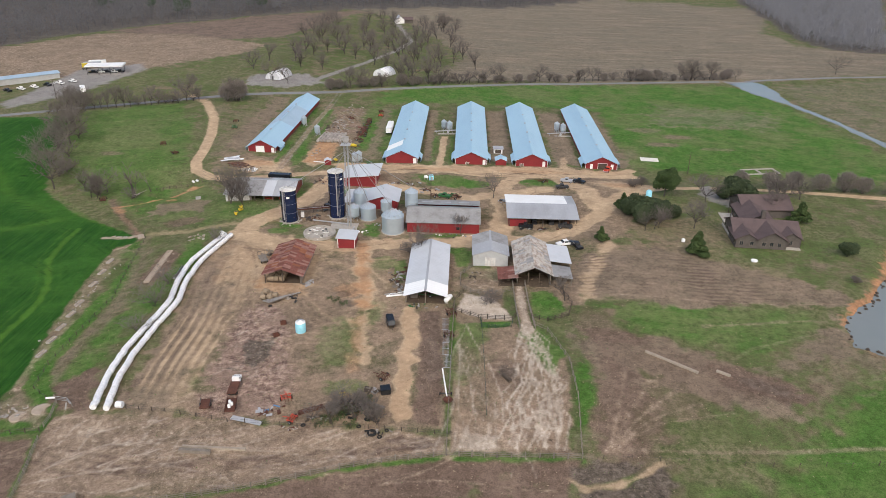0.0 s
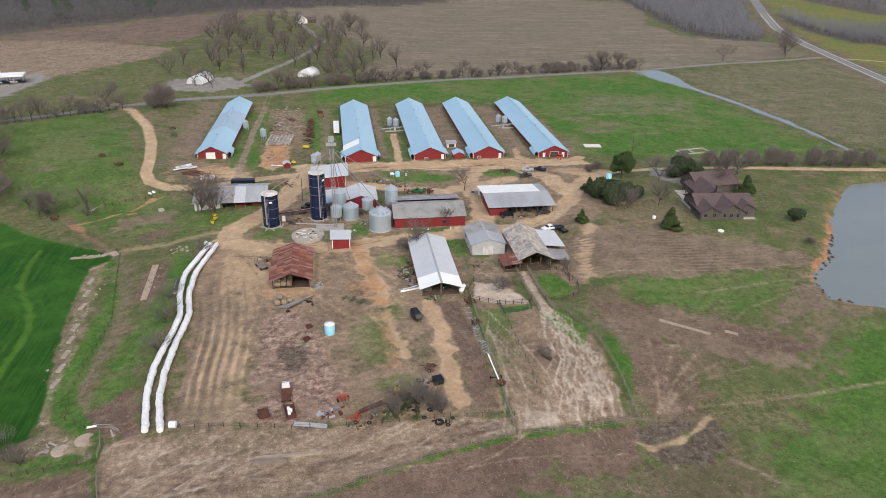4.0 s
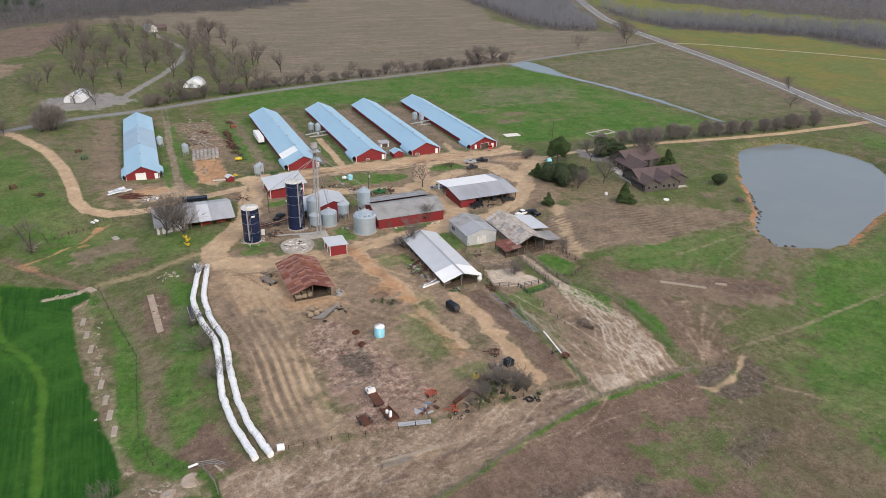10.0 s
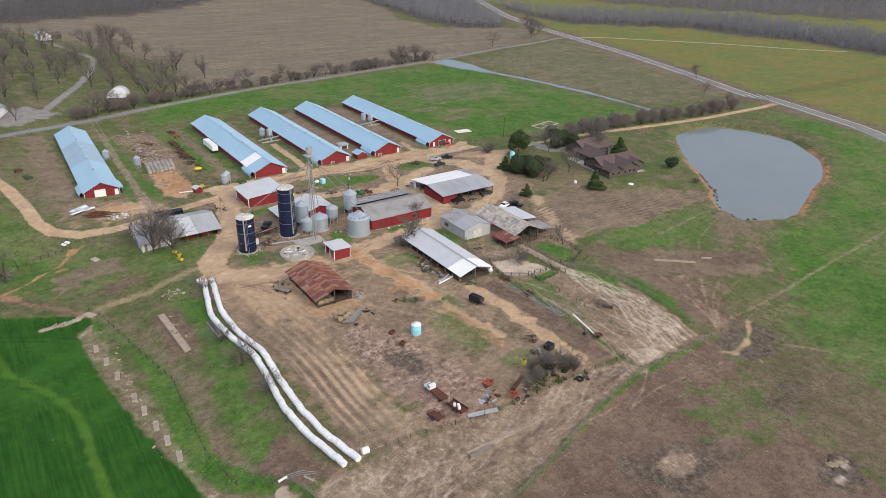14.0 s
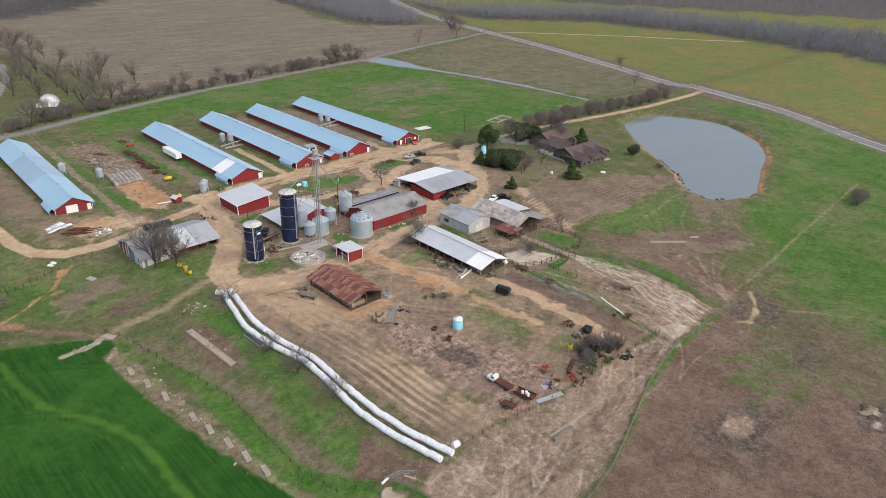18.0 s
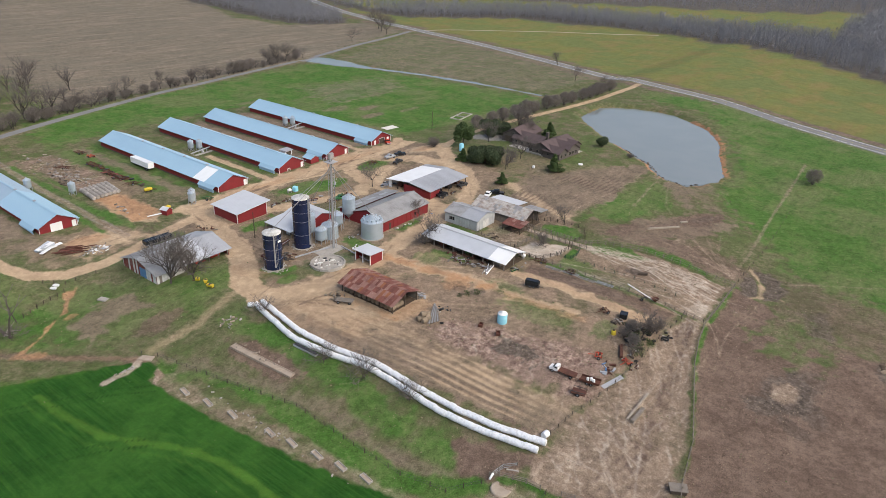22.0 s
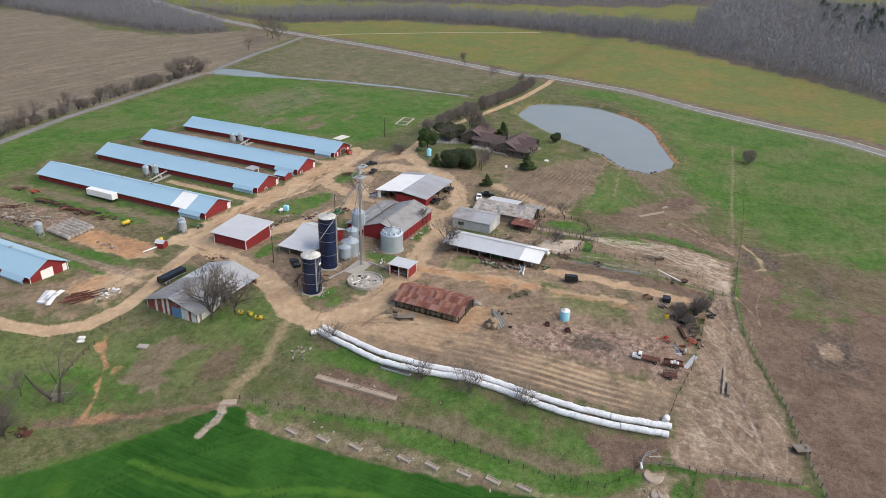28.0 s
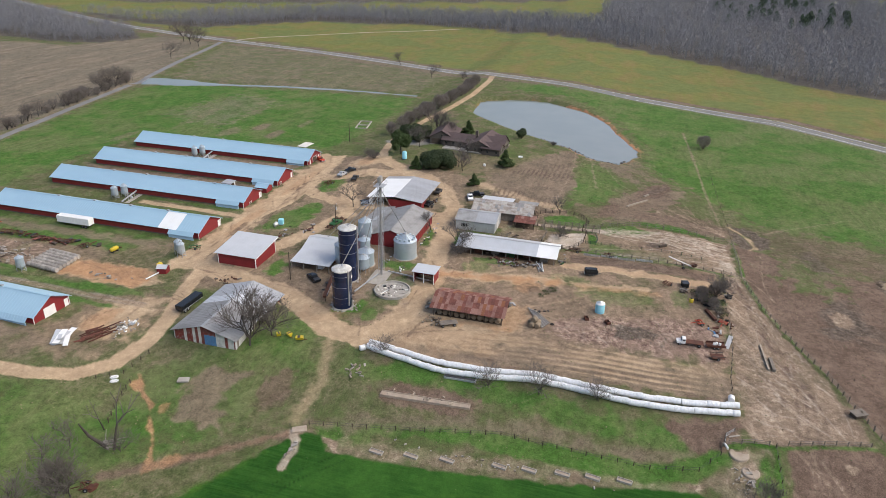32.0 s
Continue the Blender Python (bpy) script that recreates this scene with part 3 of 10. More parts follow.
# dirt roads and yards
sand = join(track(DRIVE, 4.3, 0.7, 0.1), track(LANE, 3.6, 0.9, 0.15), fill([(-52, 262), (66, 262), (68, 255), (44, 251), (24, 251), (-4, 253.5), (-24, 252), (-46, 247)], 2.5, 1.2),
            track([(-47, 250), (-50, 236), (-53, 222), (-60, 211), (-66, 203), (-68, 194)], 7.5, 1.6, 0.7), track([(-68, 196), (-58, 188), (-40, 186.5), (-28, 188), (-15, 190), (0, 191), (20, 194), (36, 202), (45, 212), (50, 222), (58, 232), (68, 239)], 6.5, 1.8, 0.8),
            track([(-48, 240), (-30, 239), (-15, 233.5), (4, 227.5), (13, 233), (18, 246), (22, 252)], 6, 1.8, 0.8), track([(14, 233), (15, 214), (12, 200), (2, 192)], 8, 2, 0.9), track([(30, 238), (16, 232)], 6, 2, 0.8), track([(46, 218), (44, 234), (36, 250)], 7, 2, 0.8),
            0.9 * fill([(-62.5, 288), (-53, 288), (-52.5, 262), (-58, 256), (-63, 260)], 2.5, 1.2), 0.85 * fill([(-88, 262), (-72, 260), (-66, 250), (-86, 246)], 4, 2),
            0.95 * track([(-12.6, 151), (-11.4, 140), (-11.2, 130), (-11.4, 118), (-11.7, 111)], 4.0, 1.6, 0.9),
            *[0.8 * track([(x + o, y) for x, y in RUT], w, 0.8, 0.12) * fade(Y, 114 + o, 148 - 0.8 * o, 22) for o, w in ((-0.4, 0.5), (1.6, 0.8), (3.9, 1.0), (5.7, 1.0), (8.0, 0.8), (10.2, 0.6))],
            0.85 * track([(-9.3, 262), (-8.4, 300)], 3, 1, 0.3), 0.85 * track([(57, 262), (58.6, 302)], 3, 1, 0.3), 0.7 * track([(41, 275), (40, 262)], 3),
            0.5 * track([(-66, 202), (-76, 199), (-86, 196), (-98, 197)], 3.6, 3.0, 0.9), 0.9 * blob(58, 242, 11, 6.5), 0.7 * track([(44, 190), (36, 172), (33, 160)], 4, 3, 1), 0.95 * track([(-24, 190), (-27.8, 185), (-28, 176), (-25.8, 164), (-24.2, 156)], 4.6, 2.0, 1.1), 0.75 * track([(-24.2, 156), (-23.2, 144), (-21.6, 135), (-20, 128)], 2.6, 2.0, 1.1), 0.35 * track([(-57, 186), (-57.5, 160), (-58, 135), (-57, 109)], 4, 3, 1.2))
ochre = join(0.75 * track([(-29, 187), (-28, 176), (-26, 164), (-24.2, 154)], 3.6, 3, 1.2), 0.45 * track([(-24.5, 154), (-23.6, 136), (-23, 124)], 3, 3, 1.2), 0.5 * blob(-29, 160, 5, 4), 0.3 * track([(-12.6, 151), (-11.4, 140), (-11.2, 130), (-11.4, 118), (-11.7, 111)], 3.6, 1.6, 0.8),
             0.75 * track([(-94.8, 236), (-98.5, 233.5), (-102, 228), (-105.9, 225.5), (-110.3, 221.5), (-114.3, 219.1), (-117, 217.7)], 0.8, 0.9, 0.4), 0.8 * blob(-97.5, 234.4, 2.6, 1.7, turn=35), 0.55 * blob(-102.1, 224.8, 2.4, 1.4, turn=15), 0.6 * blob(-116.5, 215, 4.5, 1.6, turn=-35), 0.3 * track([(-101.6, 196.4), (-108.7, 204.7), (-116, 213.5)], 2.0, 2, 0.5), 0.8 * fill([(-62.5, 288), (-53, 288), (-52.5, 262), (-63, 260)], 2.5, 1.2), 0.55 * blob(-80, 258, 7, 4), 0.5 * blob(58, 242, 8, 4), 0.4 * blob(30, 257, 20, 2.5), 0.45 * blob(-12, 257, 14, 2.5), 0.3 * blob(-60, 208, 5, 8), 0.4 * fill([(-54, 164), (-41, 163), (-40, 158), (-45, 156), (-54, 158)], 3, 1.6), 0.4 * track([(-53.6, 182), (-53.6, 161)], 2.4, 2, 0.8), 0.25 * fill([(-69, 186), (-56, 186), (-57, 164), (-66, 162)], 5, 3))
STRIP = [(-79.6, 107), (-73, 108), (-30, 107.3), (-1.7, 106), (-1.5, 101.5), (-11, 99.8), (-21, 97.5), (-36, 92.5), (-49, 88.5), (-62, 86), (-74.6, 83.6), (-77, 94), (-79.4, 101)]
pale = join(0.6 * track([(-70.6, 253), (-70.2, 282), (-69.6, 312), (-67.6, 350)], 2.6, 1.2, 0.4), 0.55 * track([(29, 162.7), (45, 160.4), (79, 159), (101, 160.1)], 0.7, 0.8, 0.3), 0.95 * fill([(1.7, 160), (9, 158.5), (13.6, 147.5), (6, 147.6), (-1, 152)], 1.2, 0.5), 0.5 * fill([(1.7, 176), (11.9, 174), (13.6, 162.6), (1.7, 160.6)], 1.5, 0.7), 0.5 * fill([(-1, 102), (12, 102), (11, 107), (5, 110), (-1, 108)], 2.5, 1), 0.15 * track([(13, 140), (17, 130), (19, 118), (21, 106)], 6, 4, 1),
            wisps(40, (-96, -10, 86, 106), (17, 9), 34, 0.45, 0.7, 7), wisps(18, (-72, -60, 84, 104), (74, 20), 22, 0.5, 0.8, 8), 0.45 * fill(STRIP, 1.6, 0.7),
            0.9 * track([(16, 166), (16.2, 155), (16.8, 143)], 2.8, 0.9, 0.3), 0.85 * blob(-18.5, 77.4, 5, 3.2), 0.8 * blob(8.6, 128, 2.6, 1.8) * (1 - blob(8.6, 128, 1.5, 0.9)),
            0.48 * track([(-102.2, 184), (-101, 172), (-99, 158), (-97.4, 145), (-95.6, 132), (-94, 120)], 5.0, 2.4, 1.4), 0.7 * blob(-83.4, 109.4, 2.6, 1.9), 0.6 * blob(-87.2, 107.6, 3.0, 2.0), 0.55 * fill([(-81.5, 110), (-81, 104), (-86, 103.6), (-92, 104), (-97, 110), (-93, 118), (-88, 114)], 3, 1.6), 0.9 * blob(-81.8, 89.2, 1.7, 1.3),
            0.9 * track([(-101, 195), (-101.5, 187), (-106, 183.5)], 1.4, 1, 0.4), 0.5 * track([(29.5, 103.5), (51, 105), (74, 107), (120, 110), (160, 113)], 1.3, 1.0, 0.3), 0.5 * track([(34, 94), (42, 85), (51, 73), (62, 60)], 1.0, 1.0, 0.3), *[0.4 * track([(29.4, 103.6), (33 + 1.9 * k, 114 - 0.6 * k), (37 + 5.0 * k, 128 - 3.0 * k)], 0.8, 0.7, 0.35) for k in range(5)], 0.35 * track([(30, 104), (40, 116), (52, 127), (70, 140), (98, 150)], 1.0, 1.2, 0.5), 0.25 * track([(30, 104), (33, 124), (31, 138)], 2.4, 2, 0.8), 0.5 * blob(41, 124, 3, 2), 0.5 * track([(98, 150), (88, 152), (60, 148)], 1.2, 1.2, 0.4))
LOOSE = [(-53, 149), (-47, 153), (-42, 144), (-38.6, 134), (-36.6, 124), (-36.6, 111), (-43, 109), (-51, 109.5), (-54, 122), (-54, 135)]
litter = join(0.6 * fill([(-63, 345), (-49, 345), (-48, 300), (-62, 298)], 4, 2), 0.95 * fill(LOOSE, 4, 2.0), 0.55 * fill([(-40, 127), (-33, 124), (-35, 112), (-44, 110)], 4, 2), 0.4 * fill([(4, 104), (21, 103), (23, 118), (12, 118)], 5, 3))
slurry = join(0.35 * blob(-45.5, 130.5, 3.4, 6, turn=18), 0.9 * fill([(-43.3, 135.5), (-42.3, 129), (-44.6, 123), (-47, 126.5), (-48.6, 131), (-48.6, 135)], 1.2, 0.7), *[0.95 * track([(-42.6, 136.4 - 2.3 * k), (-45.6, 136.0 - 2.6 * k), (-48.6 - 0.3 * k, 138.0 - 2.8 * k)], 0.45, 0.5, 0.2) for k in range(6)],
              0.85 * (1 - track([(38, 101.6), (34.7, 98.5), (30.3, 95.6), (23.5, 94.4), (18.5, 94.6)], 2.0, 0.8, 0.4)) * fill([(20.6, 99.3), (28, 101), (38.3, 101), (41.5, 97), (36.5, 91.6), (29, 88), (23.5, 90.5)], 2.4, 1.2), 0.6 * fill([(24, 84), (10, 78), (12, 72), (26, 78)], 4, 2), 0.75 * blob(-18.5, 77, 9.5, 6) * (1 - blob(-18.5, 77.4, 5, 3.2)), 0.95 * blob(5.5, 59, 6.5, 4), 0.7 * blob(-26, 80, 4, 5), 0.6 * blob(-22, 71, 7, 3, turn=30), 0.45 * blob(-10, 74, 6, 4), 0.55 * blob(-2, 52, 6, 4), 0.5 * blob(-30, 73, 5, 2.5, turn=60), 0.7 * blob(11, 126, 2.4, 2.8), 0.5 * blob(67, 125, 8, 2.4, turn=-28), 0.6 * blob(-29, 153, 3, 2.4), 0.5 * blob(-31, 158, 3, 2), 0.35 * fill([(-9, 154), (-4, 147), (-3.6, 126), (-6, 116), (-7.6, 120), (-7.4, 140)], 1.6, 0.6), 0.5 * blob(-18, 256, 8, 1.2))
grit = join(*[0.4 * track([(-70.6 + o, 253), (-70.2 + o, 282), (-69.6 + o, 312), (-67.6 + o, 350), (-67 + o, 371)], 0.9, 0.9, 0.3) for o in (-1.0, 1.0)], 0.9 * fill([(-225, 326), (-222, 350), (-220, 395), (-190, 412), (-183, 398), (-198, 350), (-216, 318)], 4, 1.5), fill([(-118, 372), (-97, 372), (-78, 388), (-92, 402), (-120, 392)], 4, 1.5),
            0.25 * fill([(-50, 203), (-36, 203), (-34, 190), (-50, 189)], 2, 1), 0.9 * track([(-85, 392), (-62, 440), (-48, 480), (-40, 520), (-48, 560), (-60, 610)], 4, 2, 0.4),
            0.85 * fill([(88, 245), (84, 236), (86, 228), (94, 219), (98, 214), (99, 219), (97, 230), (90, 238), (92, 246)], 2, 0.8))
road_d = seg_dist(X, Y, HIGHWAY)
olive = smooth((np.where(X > np.interp(Y, [q[1] for q in HIGHWAY], [q[0] for q in HIGHWAY]), road_d, -road_d) - 13.5 + w1) / 4 + 0.5)
wet = (smooth((inside(X, Y, POND) + 2.5 + 1.2 * w1 + w2) / 2.0) * np.clip(0.25 + 0.75 * ((X > 112) & (Y < 175)) + 0.6 * ((X < 132) & (Y > 150)) + 0.4 * w3, 0, 1))
# wheel ruts: long dark lines beside the pale ones
ruts = join(*[0.38 * track([(x + o, y) for x, y in RUT], 0.9, 0.9, 0.2) * fade(Y, 110, 170, 30) for o in (-2.0, 0.6, 2.7, 4.8, 6.9, 9.1)], 0.4 * fill([(-69.5, 188), (-66, 188), (-66, 172), (-67, 160), (-69, 164), (-71, 176)], 4, 1.6), 0.15 * fill([(-62, 186), (-55, 184), (-57, 164), (-61, 162)], 4, 2),
            *[0.55 * track([(-86 + o, 96 + 0.35 * o), (-60 + o, 93 + 0.3 * o), (-30, 99 + 0.25 * o), (-4, 103.5)], 0.45, 0.7, 0.3) for o in (-6, -2, 2, 6)],
            *[0.3 * track([(x + o, y) for x, y in BAND], 0.7, 0.8, 0.12) for o in (-3.0, 2.4)], *[0.16 * track([(x + o, y + 0.4 * o) for x, y in BAND], 0.5, 0.8, 0.1) for o in (-26, -24, -14, -12)],
            0.5 * blob(-71, 116, 5, 4), 0.6 * blob(-8, 104, 5, 1.5), 0.5 * track([(-58, 95), (-46, 97.4), (-34, 99)], 1.0, 1.4, 0.4))
earth = join(fill([(-71, 194), (-60, 198), (-50, 192), (-30, 194), (-18, 192), (0, 196), (2, 176), (-2, 165), (-2.5, 107), (-30, 107.5), (-68, 109), (-70.5, 150), (-73.5, 170)], 4, 1.5),
             0.85 * fill([(-62, 250), (-30, 262), (66, 264), (68, 250), (60, 232), (56, 205), (46, 190), (34, 160), (26, 152), (14, 168), (0, 196), (-24, 192), (-50, 200), (-66, 204), (-58, 220), (-50, 236)], 5, 2),
             0.9 * fill(CORRAL, 1.5, 0.6), 0.8 * fill([(-2, 102), (4, 108), (12, 147), (12, 168), (-2, 168)], 3, 1), 0.7 * fill([(-66, 345), (-36, 345), (-38, 265), (-64, 262)], 6, 3), 0.75 * fill([(-98, 268), (-66, 268), (-64, 246), (-96, 248)], 5, 2.5),
             0.7 * fill([(28, 162), (34, 157), (90, 158), (92, 176), (66, 192), (44, 190)], 8, 4), 0.5 * blob(70, 200, 22, 14), 0.9 * fill(STRIP, 1.6, 0.7), 0.5 * blob(-90, 208, 10, 6), 0.5 * blob(-95, 232, 12, 6))
# pale trodden cattle paths that run together at the pen gate, and the puddle
r0 = random.Random(31)
path = np.zeros_like(X)
for k in range(26):
    xa, xb = r0.uniform(15.2, 18.0), 8 + 13 * (k / 25) ** 0.8 + r0.uniform(-0.8, 0.8)
    line = [(xa, 146 - r0.uniform(0, 4))]
    for j in range(1, 8):
        u = j / 7
        line.append((xa + (xb - xa) * u + 3.2 * math.sin(3.14 * u) * min(1, k / 16) + r0.uniform(-2.2, 2.2) * (u < 1), 144 - (41 - 4 * r0.random()) * u))
    path = np.maximum(path, r0.uniform(0.4, 0.9) * track(line, r0.uniform(0.3, 0.5), 0.6, 0.08))
path = join(path, wisps(10, (0, 3, 132, 146), (-80, 8), 34, 0.4, 0.6, 4), wisps(16, (4, 20, 104, 112), (10, 40), 10, 0.35, 0.6, 5, 20), 0.7 * fill(STRIP, 1, 0.3) * wisps(70, (-80, -4, 86, 106), (14, 9), 22, 0.35, 0.8, 33), 0.7 * fill(STRIP, 1, 0.3) * wisps(26, (-76, -54, 86, 102), (68, 26), 12, 0.35, 0.8, 34, 22), 0.5 * fill([(0, 102.4), (9, 102.6), (8, 106), (2, 107)], 2, 0.8), 0.8 * fill([(1.7, 160), (9, 158.5), (13.6, 147.5), (6, 147.6), (-1, 152)], 1.2, 0.5), 0.5 * track([(16, 166), (16.2, 155), (16.8, 143)], 2.0, 0.9, 0.3), 0.55 * fill(LOOSE, 4, 2) * wisps(90, (-56, -38, 110, 150), (22, 22), 7, 0.35, 0.75, 71, 14), 0.45 * fill(LOOSE, 4, 2) * wisps(40, (-56, -36, 110, 150), (80, 20), 6, 0.35, 0.7, 72, 14),
            0.8 * blob(3.5, 58.4, 1.8, 1.0), 0.7 * blob(7.5, 59.2, 1.2, 0.7))
shoulder = smooth((8.5 - road_d + 0.6 * w1) / 2 + 0.5)
pale = join(pale, 0.45 * fill([(-300, 440), (-246, 362), (-190, 393), (-140, 446), (-134, 478), (-200, 506), (-262, 508)], 6, 3), 0.35 * shoulder, 0.35 * smooth((3.8 - seg_dist(X, Y, NORTH_ROAD) + 0.5 * w1) / 1.5 + 0.5))
leaf = join(*[smooth((inside(X, Y, q) + 4 + w3 * 3) / 6 + 0.5) for q in WOODS.values()])
rusty = join(0.7 * smooth((3.4 - np.abs(road_d - 11.5) + 0.8 * w1) / 3 + 0.5) * (olive < 0.5), 0.8 * smooth((3.2 - np.abs(road_d - 11.0) + 0.8 * w1) / 2 + 0.5) * (X > 180), 0.9 * fill([(-236, 506), (-205, 500), (-168, 494), (-132, 508), (-117, 555), (-100, 640), (-60, 690), (-110, 655), (-160, 625), (-212, 572), (-242, 548), (-262, 518)], 6, 3))
till = fill([(36, 184), (58, 189), (80, 177), (103, 165), (101, 159), (78, 159), (58, 155), (36, 161), (22, 166)], 3, 1.0) * smooth(0.5 + 0.9 * np.sin((Y + 0.04 * X + 0.35 * w1 + 0.2 * w3) * 3.6)) * np.clip(0.55 + 0.5 * w3, 0, 1)
ruts = join(ruts, 0.7 * till * (X < 110), 0.6 * fill(STRIP, 1, 0.3) * wisps(70, (-80, -6, 84, 106), (14, 10), 22, 0.4, 0.85, 17), 0.6 * fill(STRIP, 1, 0.3) * wisps(26, (-76, -52, 84, 104), (66, 24), 13, 0.4, 0.8, 35, 22), wisps(10, (-68, -58, 112, 150), (88, 6), 34, 0.4, 0.35, 18), 0.7 * fill(LOOSE, 4, 2) * wisps(70, (-56, -36, 110, 150), (20, 40), 6, 0.4, 0.85, 19, 25), wisps(30, (-50, 50, 247, 260), (2, 10), 28, 0.5, 0.7, 20), wisps(22, (-4, 50, 192, 244), (70, 40), 22, 0.45, 0.6, 21), wisps(26, (-68, -30, 180, 196), (-10, 25), 24, 0.45, 0.6, 26), wisps(16, (-66, -48, 196, 246), (70, 14), 24, 0.45, 0.6, 27), wisps(18, (-60, -50, 262, 288), (80, 30), 12, 0.5, 0.6, 28), wisps(16, (-92, -66, 246, 262), (10, 40), 12, 0.5, 0.6, 29), 0.5 * wisps(14, (-50, 20, 40, 95), (20, 30), 30, 0.5, 0.8, 22))
sand = join(sand, 0.65 * track([(38.7, 101.2), (33.9, 97.4), (29.6, 95.4), (23.8, 94.4), (21.4, 96)], 1.6, 1.2, 0.6), 0.65 * track([(30.6, 95.8), (27.4, 91.3), (25.6, 88.5)], 1.1, 1.0, 0.5), wisps(12, (-66, -57, 112, 150), (90, 5), 36, 0.35, 0.4, 23), wisps(14, (-55, -20, 150, 182), (-70, 20), 26, 0.6, 0.5, 24), wisps(10, (-40, -6, 112, 150), (-85, 14), 24, 0.6, 0.4, 25))
sand = join(sand, 0.62 * fill([(-69, 193), (-30, 191), (-30, 184), (-38, 180), (-40, 166), (-40, 158), (-57, 157), (-66, 164), (-71, 176)], 6, 3), 0.2 * fill([(-67, 165), (-57, 160), (-56, 110), (-66, 110)], 4, 2), 0.35 * fill([(-34, 180), (-18, 178), (-14, 150), (-28, 148)], 8, 4))
# wheel lines of the sprayer through the crop
EDGE = [(-100, 192), (-107, 198), (-118, 204), (-130, 211), (-150, 230), (-163, 261)]
tramline = crop * join(*[0.8 * track([(x - 0.5 * k, y - 0.85 * k) for x, y in EDGE], 0.35, 0.6, 0.1) for k in (9, 11.2, 27, 29.2, 45, 47.2)])
# the green slope foot, grass along the gate fence and round the rubble
foot = join(0.95 * track([(-93, 157), (-92.6, 142), (-92.4, 126), (-90, 118.4), (-86, 114)], 4.6, 1.6, 0.6), 0.9 * track([(-81.6, 111), (-80, 106.4), (-79.9, 102.6), (-88.5, 102.4), (-97, 103)], 1.3, 0.9, 0.5), 0.8 * track([(-79.6, 101), (-77.4, 94), (-75, 84)], 0.9, 0.7, 0.4), 0.85 * fill([(-84, 106.6), (-82, 104), (-92, 103.4), (-96, 107), (-90, 107), (-87, 105)], 1.6, 0.9), 0.6 * blob(-85.4, 111.5, 2.4, 1.0))
lush = np.maximum(lush, foot)
ravine = track([(-100.4, 196), (-103.2, 193.8), (-106, 192.6), (-108.5, 193.2), (-111, 193)], 1.5, 0.8, 0.5)
crop, young, path = crop * (1 - 0.95 * ravine), young * (1 - ravine), np.maximum(path, 0.6 * ravine)
bare, mud, pale, earth = (v * (1 - 0.92 * foot) for v in (bare, mud, pale, earth))
slot = [crop, lush, dead, bare, mud, sand, pale, litter, grit, olive, wet, ruts, earth, rusty, leaf, ochre, slurry, path, young, tramline]
nx, ny = len(gx), len(gy)
idx = np.arange(nx * ny).reshape(ny, nx)
quads = np.stack([idx[:-1, :-1], idx[:-1, 1:], idx[1:, 1:], idx[1:, :-1]], -1).reshape(-1, 4)
# small humps and ruts
rough_mask = np.clip(1 - crop * 0.6, 0, 1)
Z = Z + 0.05 * w2 * rough_mask * (np.abs(X) < 260) - 0.12 * sand * (1 + 0.5 * w2) - 0.05 * mud
ground_mesh = bpy.data.meshes.new("ground")
ground_mesh.vertices.add(nx * ny)
ground_mesh.vertices.foreach_set("co", np.stack([X, Y, Z], 1).ravel())
ground_mesh.loops.add(quads.size)
ground_mesh.loops.foreach_set("vertex_index", quads.ravel())
ground_mesh.polygons.add(len(quads))
ground_mesh.polygons.foreach_set("loop_start", np.arange(0, quads.size, 4))
ground_mesh.polygons.foreach_set("loop_total", np.full(len(quads), 4))
ground_mesh.polygons.foreach_set("use_smooth", np.ones(len(quads), bool))
for k in range(5):
    at = ground_mesh.attributes.new("cover_%d" % k, "FLOAT_COLOR", "POINT")
    four = [np.clip(slot[4 * k + j], 0, 1) if 4 * k + j < len(slot) else np.zeros(nx * ny) for j in range(4)]
    at.data.foreach_set("color", np.stack(four, 1).ravel())
ground_mesh.update()


